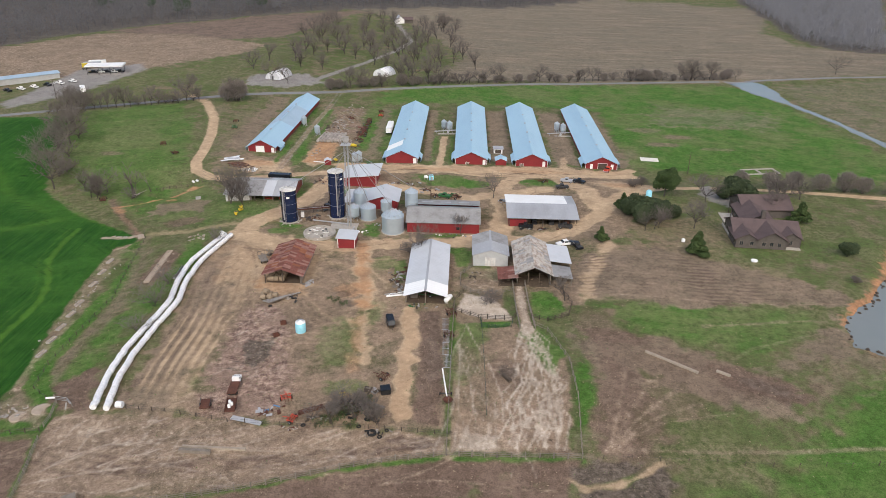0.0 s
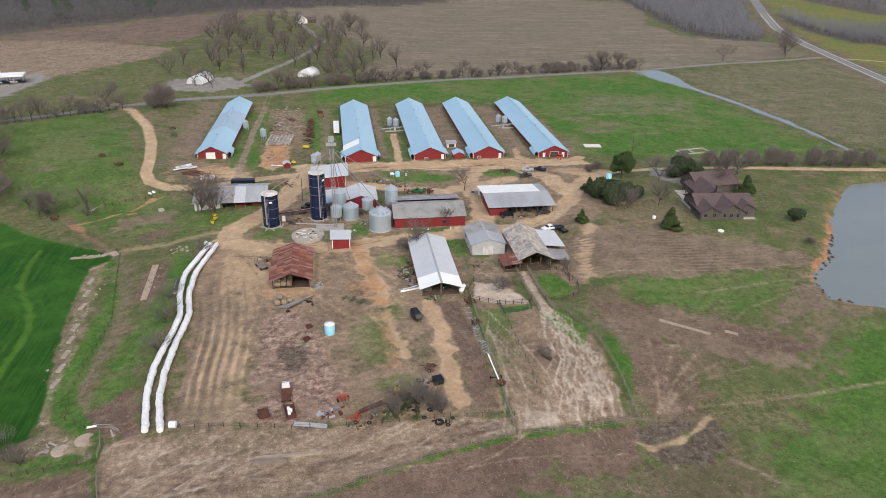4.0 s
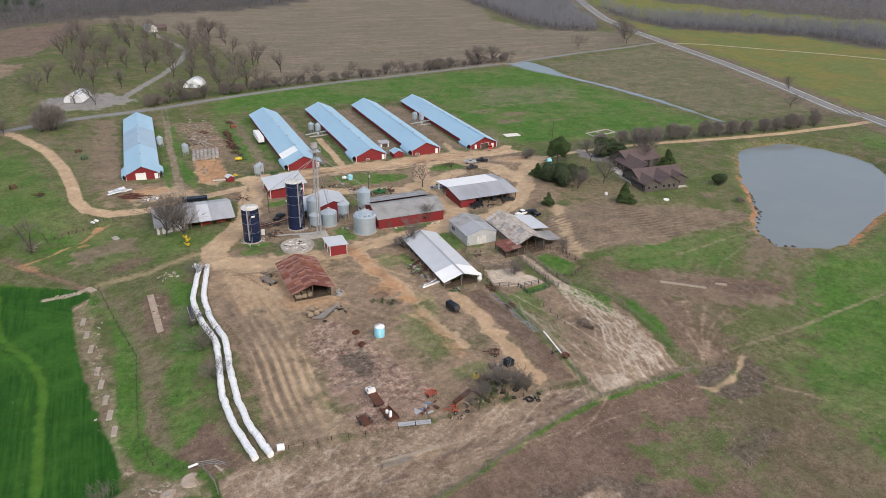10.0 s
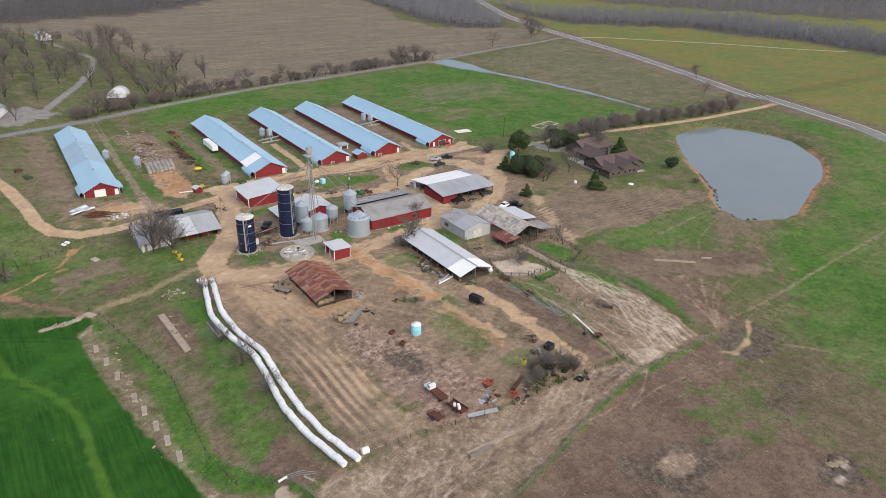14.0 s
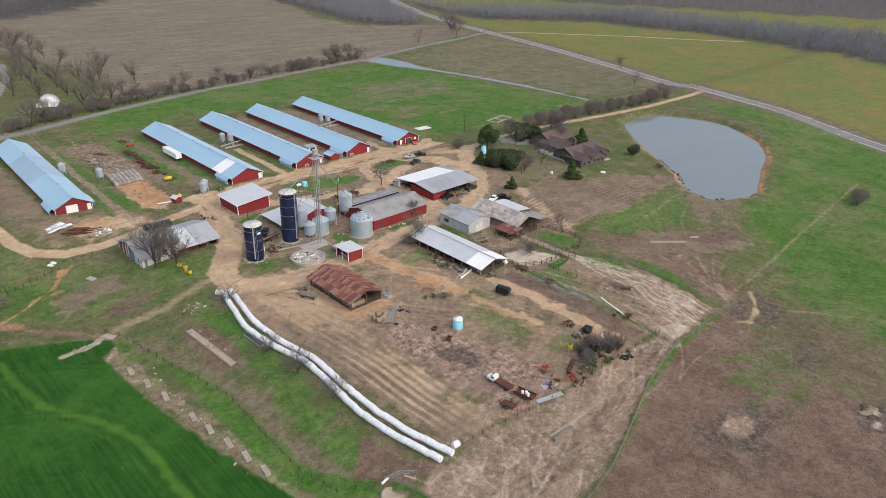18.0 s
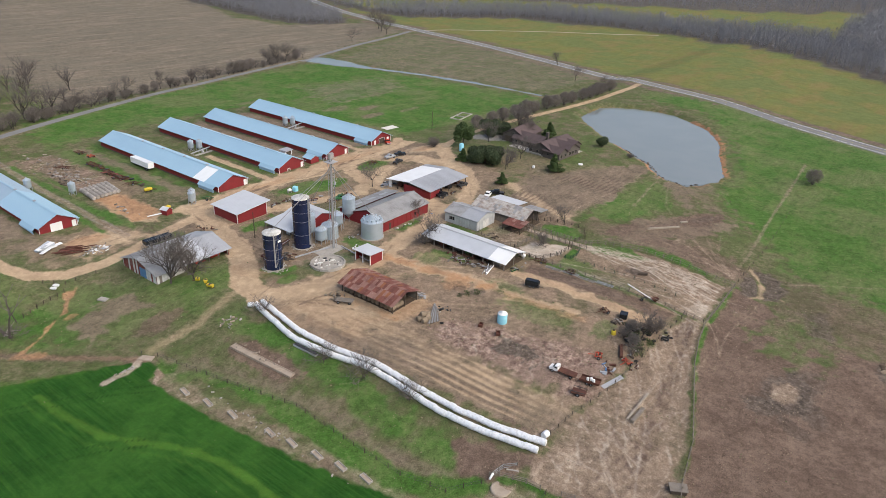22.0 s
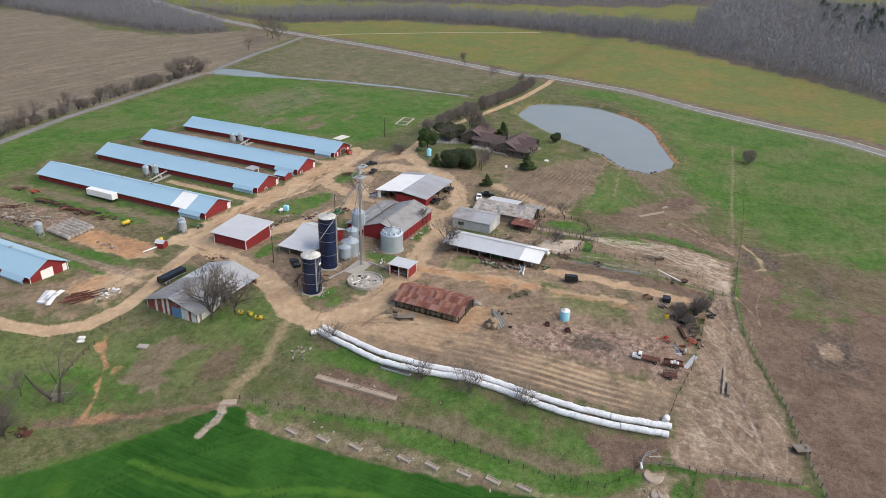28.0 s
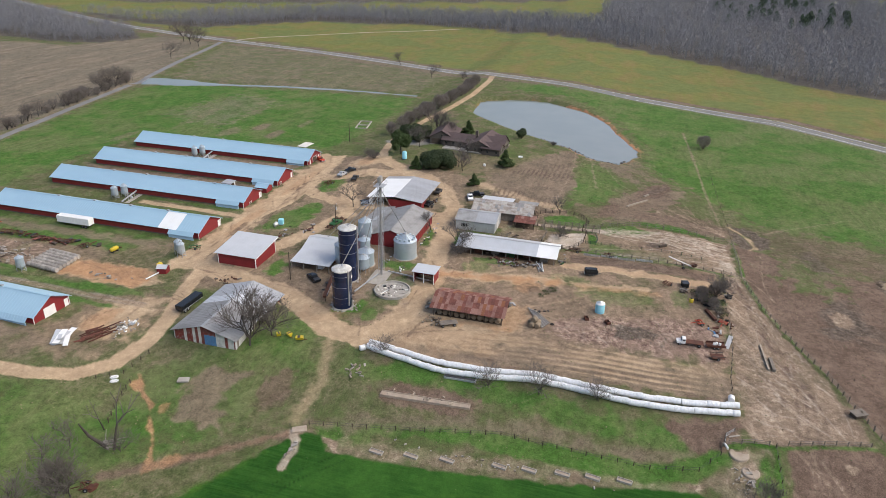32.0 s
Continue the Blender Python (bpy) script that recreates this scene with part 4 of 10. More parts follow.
def ground_material():
    m, n, l, b = mat_new("farm_ground", 0.95, 0.0, 0.12)
    pos = coords(n, l)
    chan = []
    for k in range(5):
        a = n.new("ShaderNodeAttribute")
        a.attribute_name = "cover_%d" % k
        s = n.new("ShaderNodeSeparateColor")
        l.new(a.outputs["Color"], s.inputs["Color"])
        chan += [s.outputs[0], s.outputs[1], s.outputs[2], a.outputs["Alpha"]]
    big = noise_node(n, l, pos, 0.03, 7, 0.62)
    mid = noise_node(n, l, pos, 0.12, 8, 0.68)
    fine = noise_node(n, l, pos, 0.7, 7, 0.75)
    tiny = noise_node(n, l, pos, 3.5, 4, 0.75)
    streak = noise_node(n, l, pos, 0.35, 6, 0.68, (0.22, 1.6, 1))
    broad = noise_node(n, l, pos, 0.06, 6, 0.65, (0.3, 1.4, 1))
    long = noise_node(n, l, pos, 0.13, 6, 0.7, (0.2, 1.5, 1))
    rows = noise_node(n, l, pos, 0.7, 4, 0.6, (2.2, 0.1, 1))

    def two(a, c, f, lo=0.36, hi=0.66):
        return mixc(n, l, ramp(n, l, f, lo, hi), a, c)
    # rough pasture, green and dry in patches
    col = two(two((0.115, 0.135, 0.052), (0.085, 0.118, 0.040), fine), (0.20, 0.155, 0.105), mid, 0.42, 0.66)
    col = mixc(n, l, ramp(n, l, big, 0.45, 0.62), col, two((0.10, 0.128, 0.045), (0.165, 0.145, 0.085), fine))
    covers = [
        (12, two(two(two((0.285, 0.208, 0.146), (0.21, 0.156, 0.108), mid), (0.33, 0.245, 0.172), fine, 0.5, 0.8), two((0.13, 0.128, 0.062), (0.185, 0.148, 0.095), fine), big, 0.50, 0.62)),
        (13, two((0.205, 0.148, 0.118), (0.155, 0.118, 0.088), mid)),
        (1, two(two(two((0.066, 0.150, 0.027), (0.095, 0.162, 0.040), mid), (0.142, 0.162, 0.070), fine, 0.54, 0.76), two((0.150, 0.176, 0.070), (0.102, 0.154, 0.046), streak), big, 0.44, 0.6)),
        (2, two(two(two((0.268, 0.218, 0.162), (0.180, 0.152, 0.110), long, 0.34, 0.66), (0.150, 0.131, 0.092), streak, 0.5, 0.68), (0.185, 0.16, 0.118), broad, 0.44, 0.6)),
        (9, two(two((0.178, 0.182, 0.056), (0.215, 0.172, 0.068), broad, 0.40, 0.66), (0.152, 0.178, 0.060), big, 0.42, 0.6)),
        (14, two((0.13, 0.115, 0.102), (0.098, 0.087, 0.078), mid)),
        (3, two((0.245, 0.185, 0.134), (0.185, 0.146, 0.102), mid)),
        (4, two(two((0.150, 0.104, 0.077), (0.205, 0.145, 0.108), mid), (0.112, 0.080, 0.061), fine, 0.56, 0.8)),
        (7, two(two((0.183, 0.116, 0.092), (0.40, 0.292, 0.228), fine, 0.38, 0.66), (0.27, 0.19, 0.147), mid, 0.45, 0.6)),
        (5, two(two((0.545, 0.405, 0.262), (0.44, 0.318, 0.205), mid, 0.3, 0.62), (0.59, 0.465, 0.325), fine, 0.5, 0.85)),
        (15, two(two((0.50, 0.285, 0.150), (0.37, 0.215, 0.122), mid), (0.54, 0.37, 0.225), fine, 0.52, 0.85)),
        (6, two(two((0.36, 0.275, 0.20), (0.235, 0.17, 0.122), mid), (0.44, 0.36, 0.275), fine, 0.5, 0.72)),
        (16, two((0.10, 0.080, 0.063), (0.165, 0.132, 0.105), fine)),
        (8, two((0.31, 0.295, 0.28), (0.23, 0.21, 0.19), fine)),
        (11, two((0.15, 0.10, 0.075), (0.11, 0.078, 0.062), fine)),
        (17, two(two((0.56, 0.48, 0.39), (0.46, 0.38, 0.30), mid), (0.62, 0.55, 0.47), fine, 0.5, 0.8)),
        (0, two(two((0.018, 0.073, 0.010), (0.033, 0.104, 0.015), rows), (0.041, 0.119, 0.018), big, 0.42, 0.58)),
        (18, two((0.088, 0.185, 0.026), (0.06, 0.148, 0.020), fine)),
        (19, two((0.012, 0.046, 0.008), (0.020, 0.062, 0.011), fine)),
        (10, two((0.40, 0.21, 0.11), (0.30, 0.17, 0.095), mid)),
    ]
    edge = calc(n, l, "ADD", calc(n, l, "MULTIPLY", calc(n, l, "SUBTRACT", mid, 0.5), 1.1), calc(n, l, "MULTIPLY", calc(n, l, "SUBTRACT", fine, 0.5), 0.6))
    for k, c in covers:
        # a ragged edge: the cover is pushed about by the grain of the soil
        gate = calc(n, l, "MULTIPLY", calc(n, l, "MULTIPLY", chan[k], calc(n, l, "SUBTRACT", 1.0, chan[k])), {17: 0.35, 5: 1.2, 1: 2.6, 18: 0.8, 15: 1.4}.get(k, 2.0))
        f = ramp(n, l, calc(n, l, "ADD", chan[k], calc(n, l, "MULTIPLY", edge, gate)), 0.05, 0.95)
        col = mixc(n, l, f, col, c)
    spread = n.new("ShaderNodeHueSaturation")
    l.new(col, spread.inputs["Color"])
    grain = calc(n, l, "ADD", calc(n, l, "MULTIPLY", ramp(n, l, tiny, 0.3, 0.7), 0.5), calc(n, l, "MULTIPLY", ramp(n, l, fine, 0.3, 0.7), 0.46))
    calm = calc(n, l, "SUBTRACT", 1.0, calc(n, l, "MULTIPLY", calc(n, l, "MAXIMUM", calc(n, l, "MAXIMUM", chan[5], chan[9]), calc(n, l, "MAXIMUM", chan[17], chan[0])), 0.62))
    clods = calc(n, l, "MULTIPLY", ramp(n, l, noise_node(n, l, pos, 1.1, 3, 0.6), 0.66, 0.74), calc(n, l, "SUBTRACT", 1.0, calc(n, l, "MAXIMUM", chan[0], chan[9])))
    bald = ramp(n, l, noise_node(n, l, pos, 0.22, 6, 0.7), 0.34, 0.68)
    value = calc(n, l, "ADD", calc(n, l, "MULTIPLY", calc(n, l, "SUBTRACT", grain, 0.48), calm), calc(n, l, "ADD", 0.84, calc(n, l, "MULTIPLY", bald, 0.2)))
    l.new(calc(n, l, "SUBTRACT", value, calc(n, l, "MULTIPLY", clods, 0.3)), spread.inputs["Value"])
    col = spread.outputs["Color"]
    l.new(col, b.inputs["Base Color"])
    bumped(n, l, b, calc(n, l, "ADD", calc(n, l, "MULTIPLY", tiny, 0.4), fine), 0.35, 0.6)
    return m


ground = part("ground", ground_mesh, ground_material())
tagged(ground, "open farm ground with pasture, crop rows, mud and worn dirt tracks", "ground", kind="structure")


def water_sheet(name, poly, z, label):
    xs, ys = [p[0] for p in poly], [p[1] for p in poly]
    ob = part(name, mesh_of(name, [(p[0], p[1], z) for p in poly], [tuple(range(len(poly)))]), M["water"])
    return tagged(ob, label, "water", kind="structure")


def water_material():
    m, n, l, b = mat_new("still_muddy_water", 0.06, 0.0, 0.5)
    pos = coords(n, l)
    col = mixc(n, l, ramp(n, l, noise_node(n, l, pos, 0.05, 4), 0.35, 0.7), (0.195, 0.218, 0.212), (0.21, 0.228, 0.22))
    l.new(col, b.inputs["Base Color"])
    bumped(n, l, b, noise_node(n, l, pos, 1.6, 3), 0.02, 0.12)
    return m


M["water"] = water_material()


def grown(poly, by):
    cx, cy = sum(p[0] for p in poly) / len(poly), sum(p[1] for p in poly) / len(poly)
    return [(cx + (p[0] - cx) * (1 + by / math.hypot(p[0] - cx, p[1] - cy)), cy + (p[1] - cy) * (1 + by / math.hypot(p[0] - cx, p[1] - cy))) for p in poly]


water_sheet("water_pond", grown(POND, 3.0), POND_LEVEL, "calm grey-brown farm pond reflecting the sky")
v, f = ribbon(CREEK, 20, 0)
v = [(a, c, CREEK_LEVEL) for a, c, _ in v]
tagged(part("water_creek", mesh_of("water_creek", v, f), M["water"]), "narrow flooded ditch of pale water through grass", "water", kind="structure")

v, f = ribbon(HIGHWAY, 10.5, 0.12, 8)
highway = tagged(part("road_highway", mesh_of("road_highway", v, f), M["asphalt"]), "straight grey two-lane asphalt highway with pale shoulders", "road", kind="structure")
v, f = ribbon([(336, 468), (354, 462), (380, 434), (426, 386), (456, 344), (486, 312)], 3.2, 0.1, 6)
tagged(part("road_field_track", mesh_of("road_field_track", v, f), M["tan_concrete"]), "pale dirt track across an olive field", "track", kind="structure")
v, f = ribbon(NORTH_ROAD, 4.0, 0.12, 6)
tagged(part("road_north", mesh_of("road_north", v, f), M["asphalt"]), "narrow grey country road along a hedgerow", "road", kind="structure")


# ---- building kit ----
UNIT = box(-0.5, 0.5, -0.5, 0.5, 0, 1)
UNIT_MESHES = {}


def bar(name, parent, material, a, b, wide=0.12, deep=None, label=""):
    """A straight bar from a to b on one shared unit mesh."""
    key = material.name
    if key not in UNIT_MESHES:
        me = bpy.data.meshes.new("bar_" + key)
        UNIT.to_mesh(me)
        me.materials.append(material)
        UNIT_MESHES[key] = me
    ob = new(name, UNIT_MESHES[key])
    a, b = Vector(a), Vector(b)
    q = (b - a).to_track_quat("Z", "Y").to_matrix().to_4x4()
    ob.parent = parent
    ob.matrix_basis = Matrix.Translation(a) @ q @ Matrix.Diagonal((wide, deep or wide, (b - a).length, 1))
    if label:
        tagged(ob, label)
    return ob


def slab_quad(a, b, c, d, thick, bm=None):
    """A sheet with thickness on four corners."""
    bm = bm or bmesh.new()
    p = [Vector(q) for q in (a, b, c, d)]
    nrm = (p[1] - p[0]).cross(p[3] - p[0]).normalized() * thick
    top = [bm.verts.new(q + nrm) for q in p]
    low = [bm.verts.new(q) for q in p]
    bm.faces.new(top)
    bm.faces.new(low[::-1])
    for i in range(4):
        j = (i + 1) % 4
        bm.faces.new((low[i], low[j], top[j], top[i]))
    return bm


def ribbed(a, b, c, d, thick=0.05, pitch=0.9):
    """A sheet-metal roof plane a-b-c-d, a to b along the eave, folded into raised seams up the slope: one sheet."""
    a, b, c, d = (Vector(q) for q in (a, b, c, d))
    nrm = (b - a).cross(d - a).normalized()
    n = (b - a).length
    k = max(1, int(n / pitch))
    prof = []
    for i in range(k + 1):
        s = n * i / k
        prof += [(s - 0.05, 0), (s - 0.02, 0.025), (s + 0.02, 0.025), (s + 0.05, 0)]
    prof = [(max(0, min(n, s)) / n, z + thick) for s, z in prof]
    prof = [(0, 0)] + prof + [(1, 0)]
    bm = bmesh.new()
    low = [bm.verts.new(a.lerp(b, s) + nrm * z) for s, z in prof]
    top = [bm.verts.new(d.lerp(c, s) + nrm * z) for s, z in prof]
    m = len(prof)
    for i in range(m):
        j = (i + 1) % m
        bm.faces.new((low[i], low[j], top[j], top[i]))
    bm.faces.new(low[::-1])
    bm.faces.new(top)
    bmesh.ops.recalc_face_normals(bm, faces=bm.faces)
    return bm


def gable_end(w, eave, ridge, y, thick, x=0.0):
    """A pentagonal end wall, w wide about x, in the plane y."""
    bm = bmesh.new()
    prof = [(-w / 2, 0), (w / 2, 0), (w / 2, eave), (0, ridge), (-w / 2, eave)]
    fr = [bm.verts.new((x + a, y, z)) for a, z in prof]
    bk = [bm.verts.new((x + a, y + thick, z)) for a, z in prof]
    bm.faces.new(fr)
    bm.faces.new(bk[::-1])
    for i in range(5):
        j = (i + 1) % 5
        bm.faces.new((fr[j], fr[i], bk[i], bk[j]))
    return bm


def gable_roof(t, w, length, eave, ridge, roof, over=0.4, y_mid=0.0, x_mid=0.0, parts=None, trim=None, cap=True):
    """Two ribbed slopes with a ridge cap. parts: (from, to, material) shares along y for each slope."""
    slope = (ridge - eave) / (w / 2)
    for s in (-1, 1):
        hx, hz = x_mid + s * (w / 2 + over), eave - slope * over + 0.06
        y0, y1 = y_mid - length / 2 - over, y_mid + length / 2 + over
        cuts = parts or [(0.0, 1.0, roof)]
        if isinstance(cuts, dict):
            cuts = cuts[s]
        for c0, c1, m in cuts:
            u, v = y0 + (y1 - y0) * c0, y0 + (y1 - y0) * c1
            if s > 0:
                q = ((hx, u, hz), (hx, v, hz), (x_mid, v, ridge + 0.06), (x_mid, u, ridge + 0.06))
            else:
                q = ((hx, v, hz), (hx, u, hz), (x_mid, u, ridge + 0.06), (x_mid, v, ridge + 0.06))
            part("roof_slope", ribbed(*q), m, t)
        if trim:
            for yy in (y0 - 0.03, y1 + 0.03):
                bar("fascia", t, trim, (hx, yy, hz - 0.1), (x_mid, yy, ridge - 0.02), 0.2, 0.06)
    if cap:
        part("ridge_cap", slab_quad((x_mid - 0.3, y_mid - length / 2 - over, ridge + 0.10), (x_mid + 0.3, y_mid - length / 2 - over, ridge + 0.10), (x_mid + 0.3, y_mid + length / 2 + over, ridge + 0.10), (x_mid - 0.3, y_mid + length / 2 + over, ridge + 0.10), 0.04), roof, t)


def walls(t, w, length, eave, ridge, wall, sides=(1, 1), ends=(1, 1), x_mid=0.0, y_mid=0.0):
    for s, on in zip((-1, 1), sides):
        if on:
            part("wall", box(*sorted((x_mid + s * w / 2, x_mid + s * (w / 2 - 0.15))), y_mid - length / 2, y_mid + length / 2, 0, eave), wall, t)
    for s, on in zip((-1, 1), ends):
        if on:
            part("end_wall", gable_end(w - 0.32, eave, ridge - 0.06, y_mid + s * length / 2 - (0 if s < 0 else 0.15), 0.15, x_mid), wall, t)


def posts(t, spots, h, material, wide=0.22, name="post"):
    for x, y in spots:
        bar(name, t, material, (x, y, -0.3), (x, y, h), wide)


def panel(name, parent, material, x0, x1, y0, y1, z0, z1, label=""):
    return part(name, box(x0, x1, y0, y1, z0, z1), material, parent, label)


def seat(ob, x, y, z=None, turn=0):
    """Set a finished copy of a thing on the ground."""
    return pose(x, y, ground_z(x, y) if z is None else z, 0, 0, turn)


# ---- poultry houses ----
H_W, H_EAVE, H_RIDGE = 12.4, 2.5, 5.3


def poultry_house(x, y0, y1, label, door, lean, patches=None, z=None, turn=0.0, H_W=12.4):
    n = y1 - y0
    t = thing("poultry_house", x, (y0 + y1) / 2, ground_z(x, y0) if z is None else z, turn, label, "poultry house", "poultry houses")
    for s in (-1, 1):
        panel("foundation", t, M["brick_dark"], *sorted((s * (H_W / 2 + 0.03), s * (H_W / 2 - 0.2))), -n / 2, n / 2, -0.4, 0.35)
        panel("side_wall", t, M["red"], *sorted((s * H_W / 2, s * (H_W / 2 - 0.15))), -n / 2, n / 2, 0.35, H_EAVE)
        panel("side_curtain", t, M["red_dark"], *sorted((s * (H_W / 2 + 0.05), s * (H_W / 2))), -n / 2 + 2, n / 2 - 2, 0.75, 1.75, "dark red side curtain")
        for k in range(2, int(n / 9)):
            bar("truss_foot", t, M["red_dark"], (s * (H_W / 2 + 0.08), -n / 2 + k * 9, 0.3), (s * (H_W / 2 + 0.08), -n / 2 + k * 9, H_EAVE), 0.07)
    part("end_wall", gable_end(H_W - 0.32, H_EAVE, H_RIDGE - 0.06, -n / 2, 0.15), M["red"], t)
    part("end_wall", gable_end(H_W - 0.32, H_EAVE, H_RIDGE - 0.06, n / 2 - 0.15, 0.15), M["red"], t)
    gable_roof(t, H_W, n, H_EAVE, H_RIDGE, M["blue_roof"], 0.55, parts=patches, trim=M["blue_trim"])
    for k in range(1, int(n / 14)):
        part("roof_vent", box(-0.35, 0.35, -n / 2 + k * 14, -n / 2 + k * 14 + 0.9, H_RIDGE + 0.1, H_RIDGE + 0.45, 0.05), M["galv"], t)
    yf = -n / 2
    for dx, w, h, m, lab in door:
        d = panel("door", t, m, dx - w / 2, dx + w / 2, yf - 0.09, yf, 0.05, h, lab)
        for e in (-1, 1):
            bar("door_trim", d, M["white"], (dx + e * w / 2, yf - 0.11, 0), (dx + e * w / 2, yf - 0.11, h + 0.06), 0.12, 0.06)
        bar("door_track", d, M["white"], (dx - w / 2, yf - 0.12, h + 0.06), (dx + w / 2, yf - 0.12, h + 0.06), 0.12, 0.06)
    for s, a, b in lean:
        q0, q1 = s * (H_W / 2 + 0.5), s * (H_W / 2 + 1.7)
        u, v = yf + a, yf + b
        cor = ((q1, u, 1.25), (q1, v, 1.25), (q0, v, 2.32), (q0, u, 2.32))
        ln = part("cooling_wing", ribbed(*(cor if s > 0 else (cor[1], cor[0], cor[3], cor[2]))), M["blue_roof"], t, "low blue side wing over the cooling pads")
        panel("wing_wall", ln, M["blue_trim"], *sorted((q1 - s * 0.35, q1 - s * 0.45)), u + 0.1, v - 0.1, 0, 1.25)
    for e in (-1, 1):
        bar("corner_trim", t, M["white"], (e * (H_W / 2 - 0.02), yf - 0.05, 0), (e * (H_W / 2 - 0.02), yf - 0.05, H_EAVE), 0.14)
    return t


M["red_dark"] = worn("faded_red_curtain", (0.22, 0.035, 0.03), (0.15, 0.022, 0.02), (0.28, 0.06, 0.05), 0.3, 0.7, 0.0, 0.2, 3.0, 0.5)
M["blue_trim"] = worn("pale_blue_trim", (0.42, 0.58, 0.72), (0.36, 0.5, 0.64), (0.5, 0.64, 0.76), 0.5, 0.5, 0.0, 0.4, 3.0, 0.4)
M["blue_grey"] = worn("dulled_blue_roofing", (0.33, 0.44, 0.54), (0.27, 0.37, 0.46), (0.40, 0.50, 0.58), 0.15, 0.55, 0.0, 0.4, 1.5, 0.5)
B, G = M["blue_roof"], M["blue_grey"]
poultry_house(-80.9, 270.5, 350, "long red poultry house with blue roof and white sliding door", [(-0.6, 3.4, 2.6, M["white"], "white sliding door"), (4.6, 1.1, 2.0, M["white"], "white walk-in door")], [(-1, 1, 10), (1, 2, 9)], [(0, 0.36, B), (0.36, 0.7, G), (0.7, 1, B)], turn=-1.7, H_W=11.2)
poultry_house(-24.3, 263, 341.5, "long red poultry house with one white patch on its blue roof", [(5.2, 1.2, 2.1, M["white"], "white walk-in door")], [(-1, 1, 10), (1, 2, 8)], {-1: [(0, 0.10, B), (0.10, 0.185, M["white_tin"]), (0.185, 1, B)], 1: [(0, 1, B)]})
poultry_house(3.2, 263.5, 343, "long red poultry house with a plain blue metal roof", [(5.1, 1.0, 2.0, M["white"], "white walk-in door"), (-1.5, 1.3, 0.9, M["wood"], "low wooden hatch")], [(-1, 1, 10), (1, 2, 9)])
poultry_house(27, 263, 343.5, "long red poultry house with blue roof beside feed bins", [(4.8, 1.0, 2.0, M["white"], "white walk-in door"), (-3.8, 1.5, 1.0, M["wood"], "low wooden hatch")], [(-1, 1, 10), (1, 2, 9)])
# the end wall is closed; a dark panel stands for the doorway's shade
poultry_house(54.6, 264, 346, "long red poultry house with an dark panel for the shade in an open doorway", [(0.4, 3.6, 2.4, M["wood_dark"], "dark panel for the shade in an open doorway"), (-3.9, 0.9, 2.0, M["white"], "white walk-in door"), (4.2, 1.0, 2.0, M["white"], "white walk-in door")], [(-1, 1, 9), (1, 2, 9)])


# ---- barns and sheds of the yard ----
M["old_red"] = worn("peeling_red_boards", (0.20, 0.045, 0.035), (0.12, 0.07, 0.06), (0.45, 0.40, 0.37), 0.7, 0.85, 0.0, 0.2, 2.5, 0.8)
M["board_white"] = worn("peeling_white_boards", (0.62, 0.61, 0.58), (0.36, 0.33, 0.30), (0.7, 0.7, 0.68), 0.8, 0.8, 0.0, 0.2, 4.0, 0.7)
# dark earth, also the colour of floor sheets that stand for roof shade
M["earth_and_shade"] = worn("dark_earth_and_shade", (0.10, 0.075, 0.055), (0.06, 0.045, 0.035), (0.16, 0.12, 0.09), 0.6, 0.95, 0.0, 0.1, 4.0, 0.6)

# equipment barn: gable to the west, boards in red, white and blue
t = thing("equipment_barn", -69.5, 228.3, -1.6, 90, "old barn with wide grey tin roof and peeling red gable", "barn")
part("wall", box(8.0, 8.2, -11.5, 11.5, -0.5, 2.6), M["grey_siding"], t)
posts(t, [(-8, y) for y in np.arange(-11, 11.6, 3.1)], 2.7, M["wood"])
for k, yy in enumerate(np.arange(2.5, 11.5, 0.75)):
    panel("wall_board", t, M["board_white"] if k % 5 else M["wood"], -8.2, -8.1, yy, yy + 0.7, -0.4, 2.6)
panel("back_wall", t, M["red"], -0.2, 0.0, -11.4, 2.4, -0.4, 3.6)
part("end_wall", gable_end(16.0, 2.7, 5.0, 11.3, 0.15), M["old_red"], t)
part("end_wall", gable_end(16.0, 2.7, 5.0, -11.4, 0.15), M["old_red"], t)
for k in range(20):
    x = -7.8 + k * 0.78
    hgt = 2.7 + (1 - abs(x + 0.39) / 8) * 2.2
    m = M["blue_paint"] if 6 <= k <= 9 else (M["board_white"] if k in (0, 1, 3, 4, 5, 11, 13, 16) else M["old_red"])
    panel("gable_board", t, m, x, x + 0.74, 11.46, 11.5, -0.3, min(hgt, 2.6) if m is M["blue_paint"] else hgt - 0.05 * (k % 3))
gable_roof(t, 16.4, 23, 2.7, 5.1, M["galv"], 0.6, parts=[(0, 0.3, M["galv"]), (0.3, 0.45, M["new_tin"]), (0.45, 1, M["galv_old"])])
panel("stored_implement", t, M["orange_red"], -6.5, -5.2, -9.5, -6.5, 0.2, 1.2, "red implement parked under the roof")
panel("stored_implement", t, M["orange_red"], -6.6, -5.4, -4.5, -1.5, 0.2, 1.0, "red implement parked under the roof")

